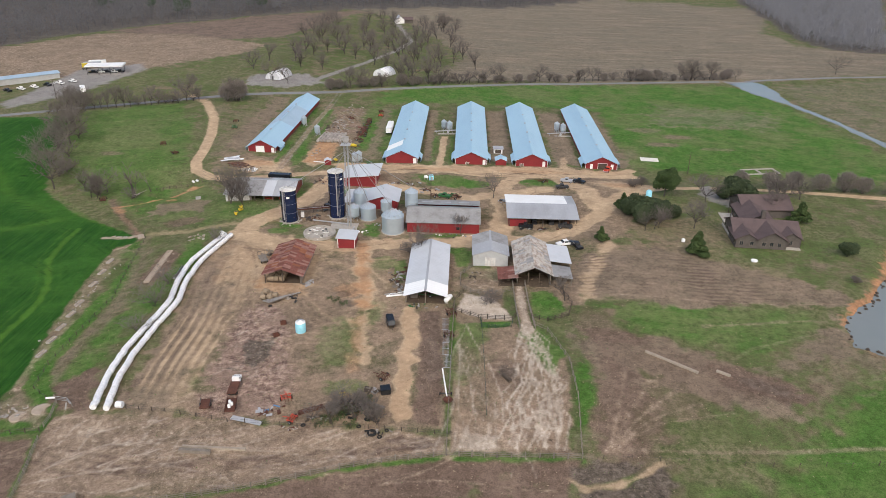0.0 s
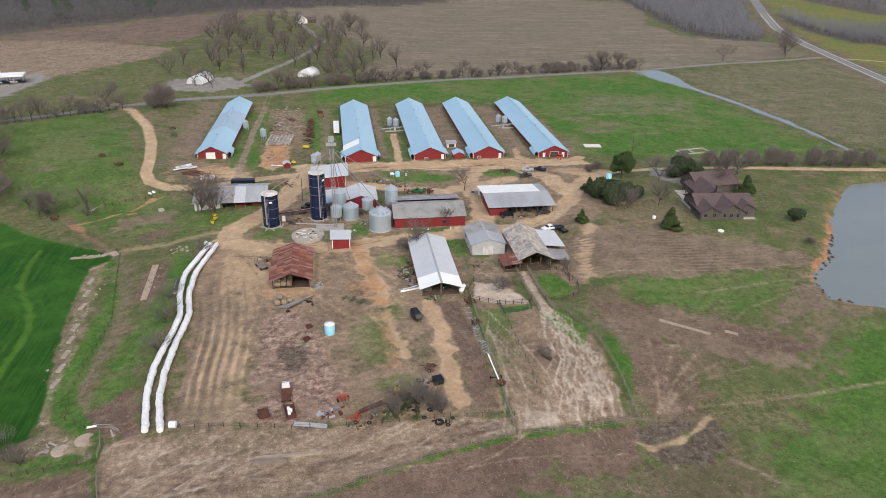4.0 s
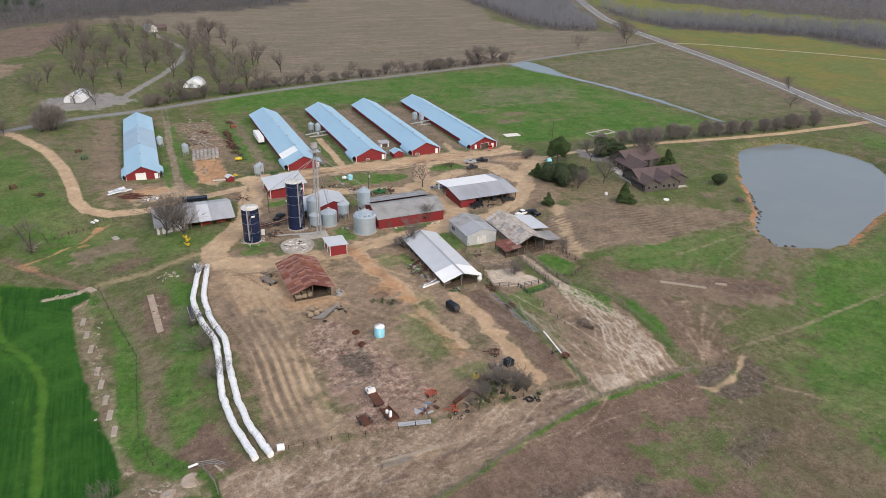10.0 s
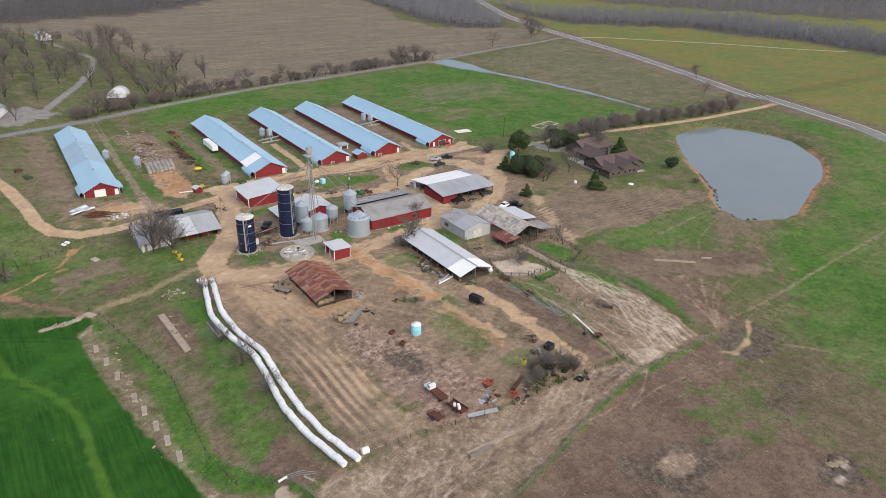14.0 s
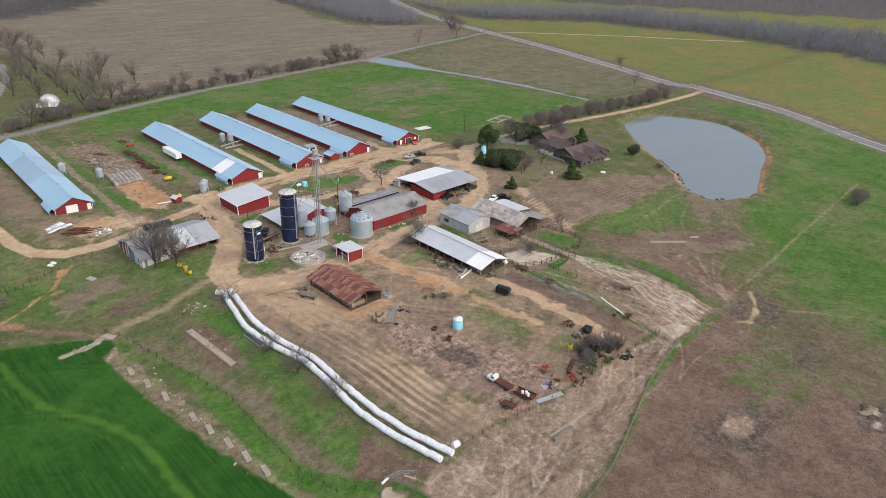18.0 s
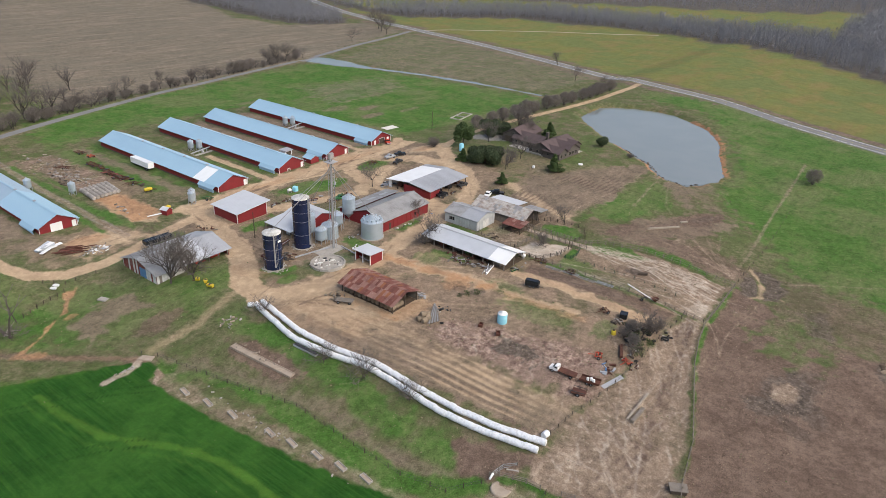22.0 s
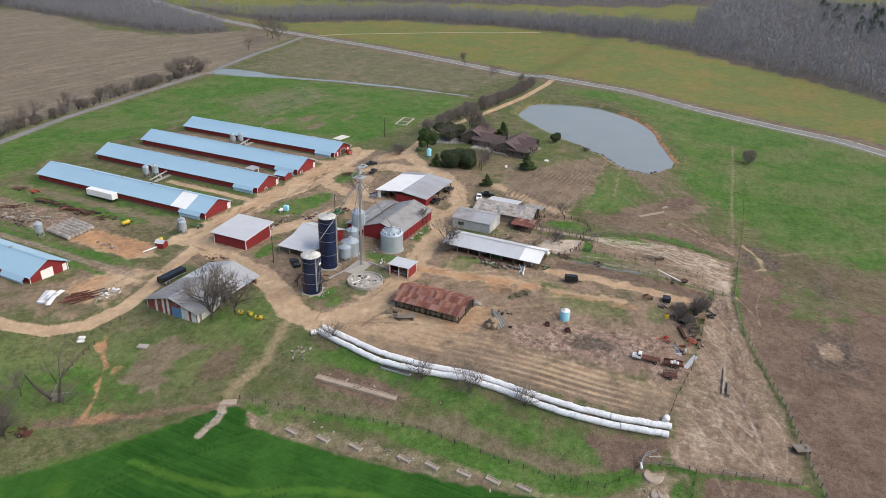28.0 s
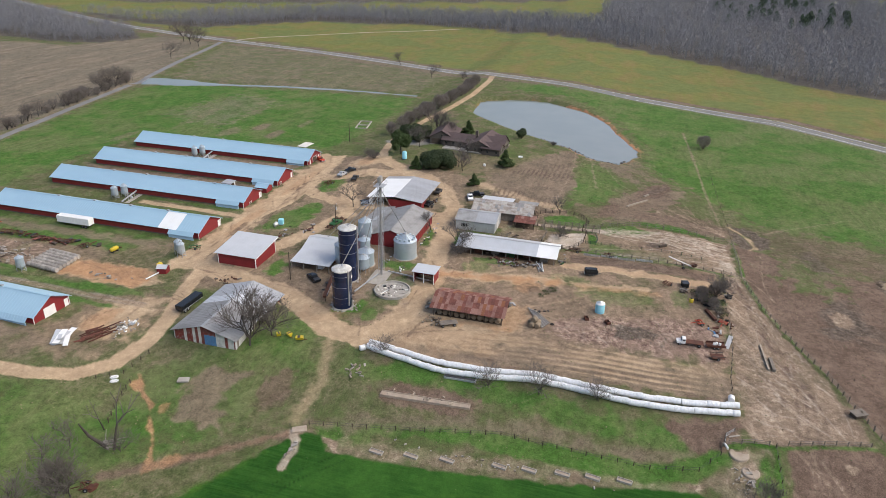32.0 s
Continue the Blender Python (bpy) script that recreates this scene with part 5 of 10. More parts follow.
# red shed, one slope to the west, tall side to the south-east
t = thing("red_shed", -37, 242.3, -1.2, 0, "tall red metal shed with pale single-slope roof", "shed")
for a in (-1, 1):
    panel("wall", t, M["red"], *sorted((a * 5.8, a * 5.65)), -6, 6, -0.3, 3.6 if a < 0 else 4.6)
for yy in (-6, 5.85):
    bm = bmesh.new()
    pr = [(-5.64, -0.3), (5.64, -0.3), (5.64, 4.6), (-5.64, 3.62)]
    lo = [bm.verts.new((px, yy, pz)) for px, pz in pr]
    hi = [bm.verts.new((px, yy + 0.15, pz)) for px, pz in pr]
    bm.faces.new(lo)
    bm.faces.new(hi[::-1])
    for i in range(4):
        bm.faces.new((lo[(i + 1) % 4], lo[i], hi[i], hi[(i + 1) % 4]))
    part("end_wall", bm, M["red"], t)
for a, b in ((-5.8, -6), (5.8, -6), (5.8, 6), (-5.8, 6)):
    bar("corner_trim", t, M["white"], (a, b, -0.2), (a, b, 3.6 if a < 0 else 4.6), 0.2)
part("roof", ribbed((7.0, -6.7, 4.85), (7.0, 6.7, 4.85), (-6.6, 6.7, 3.62), (-6.6, -6.7, 3.62), 0.08), M["new_tin"], t)
for yy in (-6.74, 6.74):
    bar("fascia", t, M["white"], (7.0, yy, 4.78), (-6.6, yy, 3.56), 0.22, 0.06)

# box shed: red, open to the west
t = thing("box_shed", -33.8, 188, None, 0, "small red box shed with open west front and pale roof", "shed")
panel("wall", t, M["red"], -2.4, 2.5, -2.95, -2.8, 0, 3.0)
panel("wall", t, M["red"], -2.4, 2.5, 2.8, 2.95, 0, 3.0)
panel("wall", t, M["red"], 2.35, 2.5, -2.8, 2.8, 0, 3.0)
for yy in (-2.85, 0, 2.85):
    bar("post", t, M["white"], (-2.5, yy, 0), (-2.5, yy, 3.1), 0.18)
for z in (0.9, 1.8):
    bar("brace_rail", t, M["wood"], (-2.5, -2.8, z), (-2.5, 0, z + 0.4), 0.1)
for a in (-2.92,):
    bar("corner_trim", t, M["white"], (2.5, a, 0), (2.5, a, 3.0), 0.16)
part("roof", ribbed((3.0, -3.4, 3.05), (3.0, 3.4, 3.05), (-3.1, 3.4, 3.3), (-3.1, -3.4, 3.3), 0.08), M["new_tin"], t)

# mid shed behind the silos: pale gable roof with a lean-to to the west
t = thing("feed_shed", -26.5, 221, -1.0, 0, "pale tin-roofed feed shed with red gable behind silos", "shed")
walls(t, 10, 11, 3.0, 4.6, M["red"], (1, 1), (1, 1))
gable_roof(t, 10, 11, 3.0, 4.6, M["new_tin"], 0.6)
part("lean_to_roof", ribbed((-13.2, 6, 2.3), (-13.2, -6.2, 2.3), (-5.4, -6.2, 3.0), (-5.4, 6, 3.0), 0.07), M["new_tin"], t)
posts(t, [(-12.9, y) for y in (-5.8, -2, 2, 5.7)], 2.4, M["wood"])
panel("stored_bags", t, M["white"], -11, -9, -3, -1.5, 0, 1.2, "pale bags stacked under the lean-to")

# rust barn, open on posts, hay inside; its tin sheets are laid further down
rust_barn = thing("rust_barn", -47.3, 171.6, None, 0, "open pole barn with rust-red tin roof and round bales", "barn")
posts(rust_barn, [(x, y) for x in (-4.7, 4.7) for y in (-8.8, -4.4, 0, 4.4, 8.8)], 2.6, M["wood_dark"])
posts(rust_barn, [(0, y) for y in (-8.8, 0, 8.8)], 4.2, M["wood_dark"])
for x in (-4.7, 0, 4.7):
    bar("beam", rust_barn, M["wood_dark"], (x, -9.2, 2.6 if x else 4.2), (x, 9.2, 2.6 if x else 4.2), 0.18)
for y in np.arange(-9, 9.1, 2.25):
    for s in (-1, 1):
        bar("rafter", rust_barn, M["wood_dark"], (0, y, 4.25), (s * 5.2, y, 2.55), 0.12)
panel("back_wall", rust_barn, M["wood"], 4.75, 4.85, -9, 9, 0, 2.4)
# dark sheet on the floor: shade under the roof put in as colour
panel("floor_shade", rust_barn, M["earth_and_shade"], -4.6, 4.6, -8.7, 8.7, 0.0, 0.03, "trodden earth floor darkened for roof shade")

# machine shed, long, open to the west, one bright end
t = thing("machine_shed", -8.6, 169.3, None, 0, "long open machine shed with grey tin roof and bright end", "shed")
posts(t, [(s * 5.0, y) for s in (-1, 1) for y in np.arange(-14.5, 14.6, 3.6)], 2.3, M["wood"])
posts(t, [(0, y) for y in (-14.6, 14.6)], 3.8, M["wood"])
panel("back_wall", t, M["wood"], 5.05, 5.15, -8, 15, 0, 2.1)
for s in (-5.0, 5.0):
    bar("beam", t, M["wood"], (s, -15, 2.25), (s, 15, 2.25), 0.2)
gable_roof(t, 10.4, 30, 2.3, 3.95, M["galv"], 0.45, parts=[(0, 0.2, M["white_tin"]), (0.2, 1, M["new_tin"])])
# the shed roof's shade, laid down as a dark floor sheet
panel("floor_shade", t, M["earth_and_shade"], -4.9, 4.9, -14.8, 14.8, 0.0, 0.03, "trodden earth floor darkened for roof shade")
for k in range(5):
    panel("stored_crate", t, (M["wood"], M["rust_steel"], M["green_paint"])[k % 3], -4 + k % 2, -2.2 + k % 2, -12.5 + 5 * k, -10.2 + 5 * k, 0.05, 0.9 + 0.3 * (k % 3), "old gear stored under the roof")

# grey shed
t = thing("grey_shed", 8.6, 182.8, None, 0, "pale grey sheet-metal shed with weathered tin roof", "shed")
walls(t, 9.8, 13, 3.4, 5.0, M["grey_siding"])
gable_roof(t, 9.8, 13, 3.4, 5.0, M["galv"], 0.35, parts=[(0, 0.5, M["galv"]), (0.5, 1, M["galv_old"])])
panel("window_opening", t, M["glass_dark"], -4.96, -4.88, 2.6, 4.6, 1.2, 2.3, "dark open window")
for y in np.arange(-6.2, 6.3, 1.05):
    bar("siding_rib", t, M["grey_siding"], (-4.93, y, 0), (-4.93, y, 3.35), 0.08)
for x in np.arange(-4.5, 4.6, 0.9):
    bar("siding_rib", t, M["grey_siding"], (x, -6.53, 0), (x, -6.53, 3.35), 0.08)
panel("double_door", t, M["board_white"], -1.6, 1.4, -6.56, -6.5, 0, 2.7, "pale double door")

# old barn and its lean-tos; tin sheets follow further down
old_barn = thing("old_barn", 20.0, 176.3, None, 0, "weathered barn with patched grey and rusty tin roofs", "barn")
walls(old_barn, 9.0, 20, 3.2, 5.2, M["wood"], (1, 1), (0, 1))
posts(old_barn, [(x, -9.8) for x in (-4.3, -1.5, 1.5, 4.3)], 3.4, M["wood_dark"])
part("lean_to_roof", ribbed((11.2, -1.8, 2.3), (11.2, 9.5, 2.3), (5.0, 9.5, 3.0), (5.0, -1.8, 3.0), 0.06), M["new_tin"], old_barn, "bright tin lean-to roof")
posts(old_barn, [(10.9, y) for y in (-1.5, 2, 5.5, 9.2)], 2.3, M["wood"])
part("lean_to_roof", ribbed((10.4, -10.6, 2.2), (10.4, -3.6, 2.2), (5.0, -3.6, 2.9), (5.0, -10.6, 2.9), 0.06), M["galv_old"], old_barn)
posts(old_barn, [(10.1, y) for y in (-10.2, -7, -4)], 2.2, M["wood"])
posts(old_barn, [(-9.4, y) for y in (-11.6, -8.4, -5.2)], 2.2, M["wood_dark"])
# darkened floor sheet for the shade below the old roofs
panel("floor_shade", old_barn, M["earth_and_shade"], -9.2, 4.2, -11.4, -5.3, 0.0, 0.03, "trodden earth floor darkened for roof shade")

# long red barn with two roofs side by side
t = thing("red_barn", -5.6, 204.6, -1.1, 90, "long red barn under weathered grey tin roofs", "barn")
panel("wall", t, M["red"], -6.6, -6.45, -11.2, 11.2, -0.3, 3.6)
panel("wall", t, M["red"], 12.2, 12.35, -11.2, 11.2, -0.3, 3.2)
part("end_wall", gable_end(12.9, 3.5, 5.7, 11.05, 0.15), M["red"], t)
part("end_wall", gable_end(12.9, 3.5, 5.7, -11.2, 0.15), M["red"], t)
gable_roof(t, 13.2, 22.4, 3.5, 5.8, M["galv_old"], 0.45)
part("rear_roof", ribbed((12.9, -11.6, 3.2), (12.9, 11.6, 3.2), (6.3, 11.6, 4.2), (6.3, -11.6, 4.2), 0.06), M["galv_old"], t)
for k in range(3):
    part("roof_panel", slab_quad((9.8, -8 + 6 * k, 3.82), (9.8, -4.6 + 6 * k, 3.82), (8.6, -4.6 + 6 * k, 4.0), (8.6, -8 + 6 * k, 4.0), 0.06), M["galv"], t, "newer roof panel")
for yy in (11.06, -11.36):
    panel("end_wall", t, M["red"], 6.5, 12.2, yy - 0.0, yy + 0.15, -0.3, 3.2)
panel("doorway", t, M["wood_dark"], -6.66, -6.6, 7.4, 8.3, 0, 2.2, "dark doorway")
panel("window_opening", t, M["glass_dark"], -6.66, -6.6, -5.0, -4.1, 1.2, 2.1, "small dark window")
panel("window_opening", t, M["white"], -2.6, -1.8, 11.2, 11.27, 1.4, 2.2, "small white window")
for y in np.arange(-10.6, 10.7, 2.1):
    bar("siding_seam", t, M["red_dark"], (-6.63, y, 0), (-6.63, y, 3.5), 0.06)

# open shed, half its roof white
t = thing("open_shed", 26, 214.5, -1.3, 90, "wide open shed with white and grey tin roof, red side", "shed")
posts(t, [(x, y) for x in (-9.6, -5, 5.5, 9.6) for y in (-10.6, -5.3, 0, 5.3, 10.6)], 3.0, M["wood_dark"])
gable_roof(t, 19.6, 22, 3.2, 4.3, M["galv"], 0.5, parts={-1: [(0, 1, M["galv"])], 1: [(0, 0.12, M["galv"]), (0.12, 1, M["white_tin"])]}, cap=False)
panel("wall", t, M["red"], -9.6, 2.4, 10.65, 10.8, -0.3, 3.1)
panel("wall", t, M["red"], -9.7, -9.55, 5.0, 10.8, -0.3, 2.6)
panel("corner_wall", t, M["white"], 8.4, 9.7, 10.65, 10.8, -0.3, 3.0)
# floor darkened in colour for the shade under the wide roof
panel("floor_shade", t, M["earth_and_shade"], -9.4, 9.4, -10.5, 10.5, 0.0, 0.03, "trodden earth floor darkened for roof shade")
for k, (a, b, m) in enumerate(((-7.5, -8, "rust_steel"), (-7.2, -3, "steel_dark"), (-7, 2.5, "car_dark"), (4, -6, "green_paint"), (3.5, 3, "wood"), (6.8, 7.5, "rust_steel"))):
    c = panel("stored_machine", t, M[m], a - 1.2, a + 1.2, b - 0.8, b + 0.8, 0.3, 1.3, "old machine parked under the roof")
    panel("upper_body", c, M[m], a - 0.7, a + 0.6, b - 0.6, b + 0.6, 1.3, 1.9)

# small huts among the poultry houses
t = thing("pump_hut", -53, 259.5, None, 12, "tiny red hut with pale gable roof", "hut")
walls(t, 2.4, 2.6, 1.7, 2.3, M["red"])
gable_roof(t, 2.4, 2.6, 1.7, 2.3, M["new_tin"], 0.2, cap=False)
part("pipe", tube((-1.3, 0.8, 0.5), (-5.5, 2.6, 0.5), 0.2, 0.2, 8), M["white"], t, "white pipe lying beside the hut")
t = thing("compost_hut", 15, 265.5, None, 0, "small red hut with blue roof between poultry houses", "hut")
walls(t, 4.2, 4.5, 1.9, 2.8, M["red"])
gable_roof(t, 4.2, 4.5, 1.9, 2.8, M["blue_roof"], 0.3)
t = thing("generator_hut", 14.4, 279.6, None, 0, "small white hut with dark open front", "hut")
panel("body", t, M["white"], -1.8, 1.8, -1.5, 1.5, 0, 1.9)
# dark panel on the solid body for the shade of an open front
panel("front_shade", t, M["wood_dark"], -1.2, 1.2, -1.56, -1.5, 0.1, 1.6)
part("roof", slab_quad((-2.2, -1.9, 1.95), (2.2, -1.9, 1.95), (2.2, 1.9, 2.15), (-2.2, 1.9, 2.15), 0.1), M["galv"], t)

# ---- silos, grain bins, elevator ----


def silo(x, y, h, ladder, bands, label):
    t = thing("silo", x, y, None, 0, label, "silo", "tower silos")
    R = 2.52
    part("footing", lathe([(2.85, -0.4), (2.8, 0.2), (2.5, 0.3)], 18, False), M["concrete"], t)
    rs = random.Random(int(h * 10))
    for k in range(22):
        a, q = rs.uniform(0, 6.28), rs.uniform(2.7, 3.5)
        u = rs.uniform(0.15, 0.42)
        bm = box(-u, u, -u * 0.7, u * 0.7, -0.15, u * 0.8, 0.05)
        bmesh.ops.transform(bm, matrix=pose(q * math.cos(a), q * math.sin(a), 0, rs.uniform(-15, 15), rs.uniform(-15, 15), rs.uniform(0, 180)), verts=bm.verts)
        part("footing_stone", bm, M["concrete"], t)
    n = int(round((h - 0.3) / 1.46))
    for k in range(n):
        z = 0.3 + k * (h - 0.3) / n
        part("course", lathe([(R, z), (R + 0.012, z + 0.05), (R, z + (h - 0.3) / n - 0.01)], 40), M["silo_blue"], t)
        if k in bands:
            part("band", lathe([(R + 0.01, z - 0.05), (R + 0.05, z - 0.03), (R + 0.05, z + 0.03), (R + 0.01, z + 0.05)], 40), M["band"], t)
    part("cap", lathe([(R + 0.06, h - 0.2), (R + 0.08, h), (R - 0.15, h + 0.12), (1.6, h + 0.42), (0.6, h + 0.6), (0, h + 0.62)], 36), M["cap_white"], t, "stained white dome cap")
    for k in range(12):
        a = k * 0.5236
        bar("cap_seam", t, M["galv"], (2.4 * math.cos(a), 2.4 * math.sin(a), h + 0.13), (0.6 * math.cos(a), 0.6 * math.sin(a), h + 0.62), 0.05)
    c, e = math.cos(radians(ladder)), math.sin(radians(ladder))
    part("chute", tube((2.62 * c, 2.62 * e, 1.2), (2.62 * c, 2.62 * e, h + 0.1), 0.2, 0.2, 8), M["galv_old"], t, "weathered galvanised ladder chute")
    for d in (-0.2, 0.2):
        bar("ladder_rail", t, M["galv_old"], (2.75 * c - d * e - 0.7 * e, 2.75 * e + d * c + 0.7 * c, 0), (2.58 * c - d * e - 0.7 * e, 2.58 * e + d * c + 0.7 * c, h), 0.05)
    g = part("emblem", box(-0.5, 0.5, -0.03, 0.03, -0.28, 0.28), M["white"], t, "pale emblem plate")
    g.matrix_basis = pose((R + 0.03) * math.cos(radians(ladder + 38)), (R + 0.03) * math.sin(radians(ladder + 38)), h - 2.2, 0, 0, ladder + 38 + 90)
    bar("filler_pipe", t, M["galv"], (0, 0, h + 0.5), (0.3, -0.2, h + 1.1), 0.3)
    for d in (-0.7, 0.0, 0.7):
        bar("cap_rail", t, M["galv"], (-0.9, d - 0.8, h + 0.4), (-0.7, d - 0.6, h + 1.2), 0.06)
    return t


M["cap_white"] = worn("stained_white_cap", (0.66, 0.65, 0.62), (0.36, 0.33, 0.28), (0.76, 0.76, 0.74), 0.7, 0.55, 0.0, 0.4, 2.5, 0.8)
M["band"] = worn("pale_blue_band", (0.16, 0.18, 0.24), (0.09, 0.11, 0.17), (0.26, 0.28, 0.34), 0.6, 0.4, 0.0, 0.5, 3.0, 0.4)
silo(-55.0, 204.2, 10.9, -118, (2, 4, 6), "short dark blue tower silo with white cap")
silo(-40.4, 208.6, 15.7, -78, (3, 6, 8, 10), "tall dark blue tower silo with white cap")


def bin_body(t, r, z0, z1, cone, ribs, stave=0.8):
    k = max(2, int((z1 - z0) / stave))
    prof = []
    for i in range(k):
        a, b = z0 + (z1 - z0) * i / k, z0 + (z1 - z0) * (i + 1) / k
        prof += [(r, a), (r + 0.035, (a + b) / 2), (r, b - 0.02)]
    part("shell", lathe(prof + [(r, z1)], 36), M["bin_steel"], t)
    part("roof", lathe([(r + 0.12, z1 - 0.05), (r + 0.1, z1 + 0.03), (r * 0.16, z1 + cone), (0, z1 + cone)], 36, False), M["bin_steel"], t, "conical steel roof")
    for i in range(ribs):
        a = 6.2832 * i / ribs
        bar("roof_rib", t, M["galv"], ((r + 0.1) * math.cos(a), (r + 0.1) * math.sin(a), z1 + 0.05), (r * 0.16 * math.cos(a), r * 0.16 * math.sin(a), z1 + cone + 0.03), 0.07)
    part("lid", lathe([(r * 0.17, z1 + cone - 0.05), (r * 0.17, z1 + cone + 0.2), (0, z1 + cone + 0.28)], 12), M["galv"], t)


def grain_bin(x, y, r, h, cone, label, vents=0, legs=0.0, hopper=0.0):
    t = thing("grain_bin", x, y, None, 0, label, "grain bin", "galvanised grain bins")
    bin_body(t, r, legs, legs + h, cone, 16)
    if hopper:
        part("hopper", lathe([(r, legs), (0.25, legs - hopper), (0.25, legs - hopper - 0.2)], 28), M["bin_steel"], t)
    else:
        part("footing", lathe([(r + 0.3, -0.4), (r + 0.3, 0.12), (r, 0.14)], 32), M["concrete"], t)
    if legs:
        for i in range(8):
            a = 6.2832 * i / 8
            bar("leg", t, M["galv"], (r * math.cos(a), r * math.sin(a), -0.3), (r * math.cos(a), r * math.sin(a), legs + 0.6), 0.12)
    for i in range(vents):
        a = 6.2832 * (i + 0.5) / vents
        p = Vector((r * 0.8 * math.cos(a), r * 0.8 * math.sin(a), legs + h + cone * 0.22))
        bar("roof_vent", t, M["bin_steel"], p, p + Vector((0, 0, 0.55)), 0.5)
    return t


grain_bin(-21.3, 198.4, 3.4, 5.4, 1.9, "large round galvanised grain bin beside red barn", 12)
grain_bin(-16.6, 213, 2.1, 5.0, 1.3, "tall galvanised bin on legs behind barn", 0, 2.6, 1.8)
grain_bin(-30.2, 207.6, 2.5, 4.2, 1.3, "galvanised bin with rust-streaked roof")
grain_bin(-24.6, 210.2, 1.8, 3.0, 1.0, "small galvanised hopper bin on legs", 0, 2.2, 1.5)
grain_bin(-34.8, 206.6, 1.8, 3.0, 1.0, "short galvanised hopper bin on legs", 0, 1.4, 1.0)
grain_bin(-33.6, 213.4, 2.1, 5.4, 1.2, "tall galvanised bin behind dark silo", 0, 1.6, 1.2)


def feed_bin(x, y, label):
    """A farm feed bin: straight drum, cone on top, hopper on four legs."""
    t = thing("feed_bin", x, y, None, 0, label, "feed bin", "feed bins")
    bin_body(t, 1.1, 1.5, 4.1, 0.75, 8)
    part("hopper", lathe([(1.1, 1.5), (0.25, 0.6), (0.25, 0.5)], 20), M["bin_steel"], t)
    for i in range(4):
        a = 0.785 + 1.5708 * i
        bar("leg", t, M["galv"], (1.15 * math.cos(a), 1.15 * math.sin(a), -0.3), (1.15 * math.cos(a), 1.15 * math.sin(a), 2.6), 0.1)
    bar("ladder", t, M["galv"], (1.2, 0, 0.2), (1.2, 0, 4.2), 0.35, 0.05)
    part("auger_pipe", tube((0, 0, 0.55), (0, -1.6, 0.4), 0.1), M["galv"], t)
    return t


fb = feed_bin(-73.2, 310, "galvanised feed bin beside poultry house")
for x, y in ((-64.6, 297), (-42.6, 260.8), (-41.2, 262.6), (-9.2, 310.5), (-6.6, 308.5), (42.2, 312.5), (44.8, 310.5)):
    copy_thing(fb, seat(fb, x, y))
for x, y in ((-7.2, 305.5), (43.6, 307.2)):
    t = thing("auger_platform", x, y, None, 0, "steel auger platform between poultry houses", "auger")
    bar("trough", t, M["galv"], (-6.0, -0.8, 1.0), (6.0, 1.2, 1.4), 0.5, 0.3)
    bar("slab", t, M["concrete"], (-4.5, -1.4, 0.02), (4.5, -0.6, 0.02), 1.6, 0.14)
    for k in (-5, -2, 2, 5):
        bar("prop", t, M["galv"], (k, k * 0.16, -0.3), (k, k * 0.16, 1.2), 0.1)
    part("motor", lathe([(0.45, 0), (0.5, 0.6), (0.3, 0.9), (0, 0.9)], 12), M["galv"], t)

# the elevator leg: a lattice tower with two trunks, a head house and spouts
t = thing("grain_elevator", -35.3, 200.8, None, 0, "tall galvanised grain elevator tower with angled spouts", "grain elevator")
TOP = 29.0
for sx in (-0.6, 0.6):
    for sy in (-0.6, 0.6):
        bar("tower_leg", t, M["galv"], (sx, sy, -0.3), (sx, sy, TOP - 2), 0.09)
for k in range(12):
    z0, z1 = k * 2.25, (k + 1) * 2.25
    for (ax, ay), (bx, by) in (((-0.6, -0.6), (0.6, -0.6)), ((0.6, -0.6), (0.6, 0.6)), ((0.6, 0.6), (-0.6, 0.6)), ((-0.6, 0.6), (-0.6, -0.6))):
        bar("lattice", t, M["galv"], (ax, ay, z0), (bx, by, z1), 0.035)
        bar("lattice", t, M["galv"], (ax, ay, z1), (bx, by, z1), 0.035)
for sx in (-0.3, 0.3):
    bar("trunk", t, M["galv_old"], (sx, 0, 0), (sx, 0, TOP - 0.5), 0.18, 0.2)
part("head_house", box(-0.9, 0.9, -0.45, 0.45, TOP - 1.2, TOP + 0.5, 0.15), M["galv_old"], t)
panel("platform", t, M["galv"], -1.5, 1.5, -1.4, 1.4, TOP - 2.1, TOP - 2.0)
for a, b in ((-1.5, -1.4), (1.5, -1.4), (1.5, 1.4), (-1.5, 1.4)):
    bar("rail_post", t, M["galv"], (a, b, TOP - 2), (a, b, TOP - 1), 0.06)
for (a, b), (c, d) in (((-1.5, -1.4), (1.5, -1.4)), ((1.5, -1.4), (1.5, 1.4)), ((1.5, 1.4), (-1.5, 1.4)), ((-1.5, 1.4), (-1.5, -1.4))):
    bar("guard_rail", t, M["galv"], (a, b, TOP - 1), (c, d, TOP - 1), 0.05)
gz = ground_z(-35.3, 200.8)
for (x, y, z), r in (((-55.0, 204.2, 10.9), 0.13), ((-40.6, 208.4, 15.7), 0.15), ((-21.3, 198.4, 7.3), 0.14), ((-16.6, 213, 8.8), 0.14), ((-30.2, 207.6, 5.7), 0.13), ((-33.6, 213.4, 8.2), 0.13), ((-26.5, 221, 4.6), 0.12)):
    part("spout", tube((0, 0, TOP - 3 if z < 10 else TOP - 4), (x + 35.3, y - 200.8, ground_z(x, y) + z + 0.6 - gz), r * 0.6, r * 0.6, 8), M["galv_old"], t)
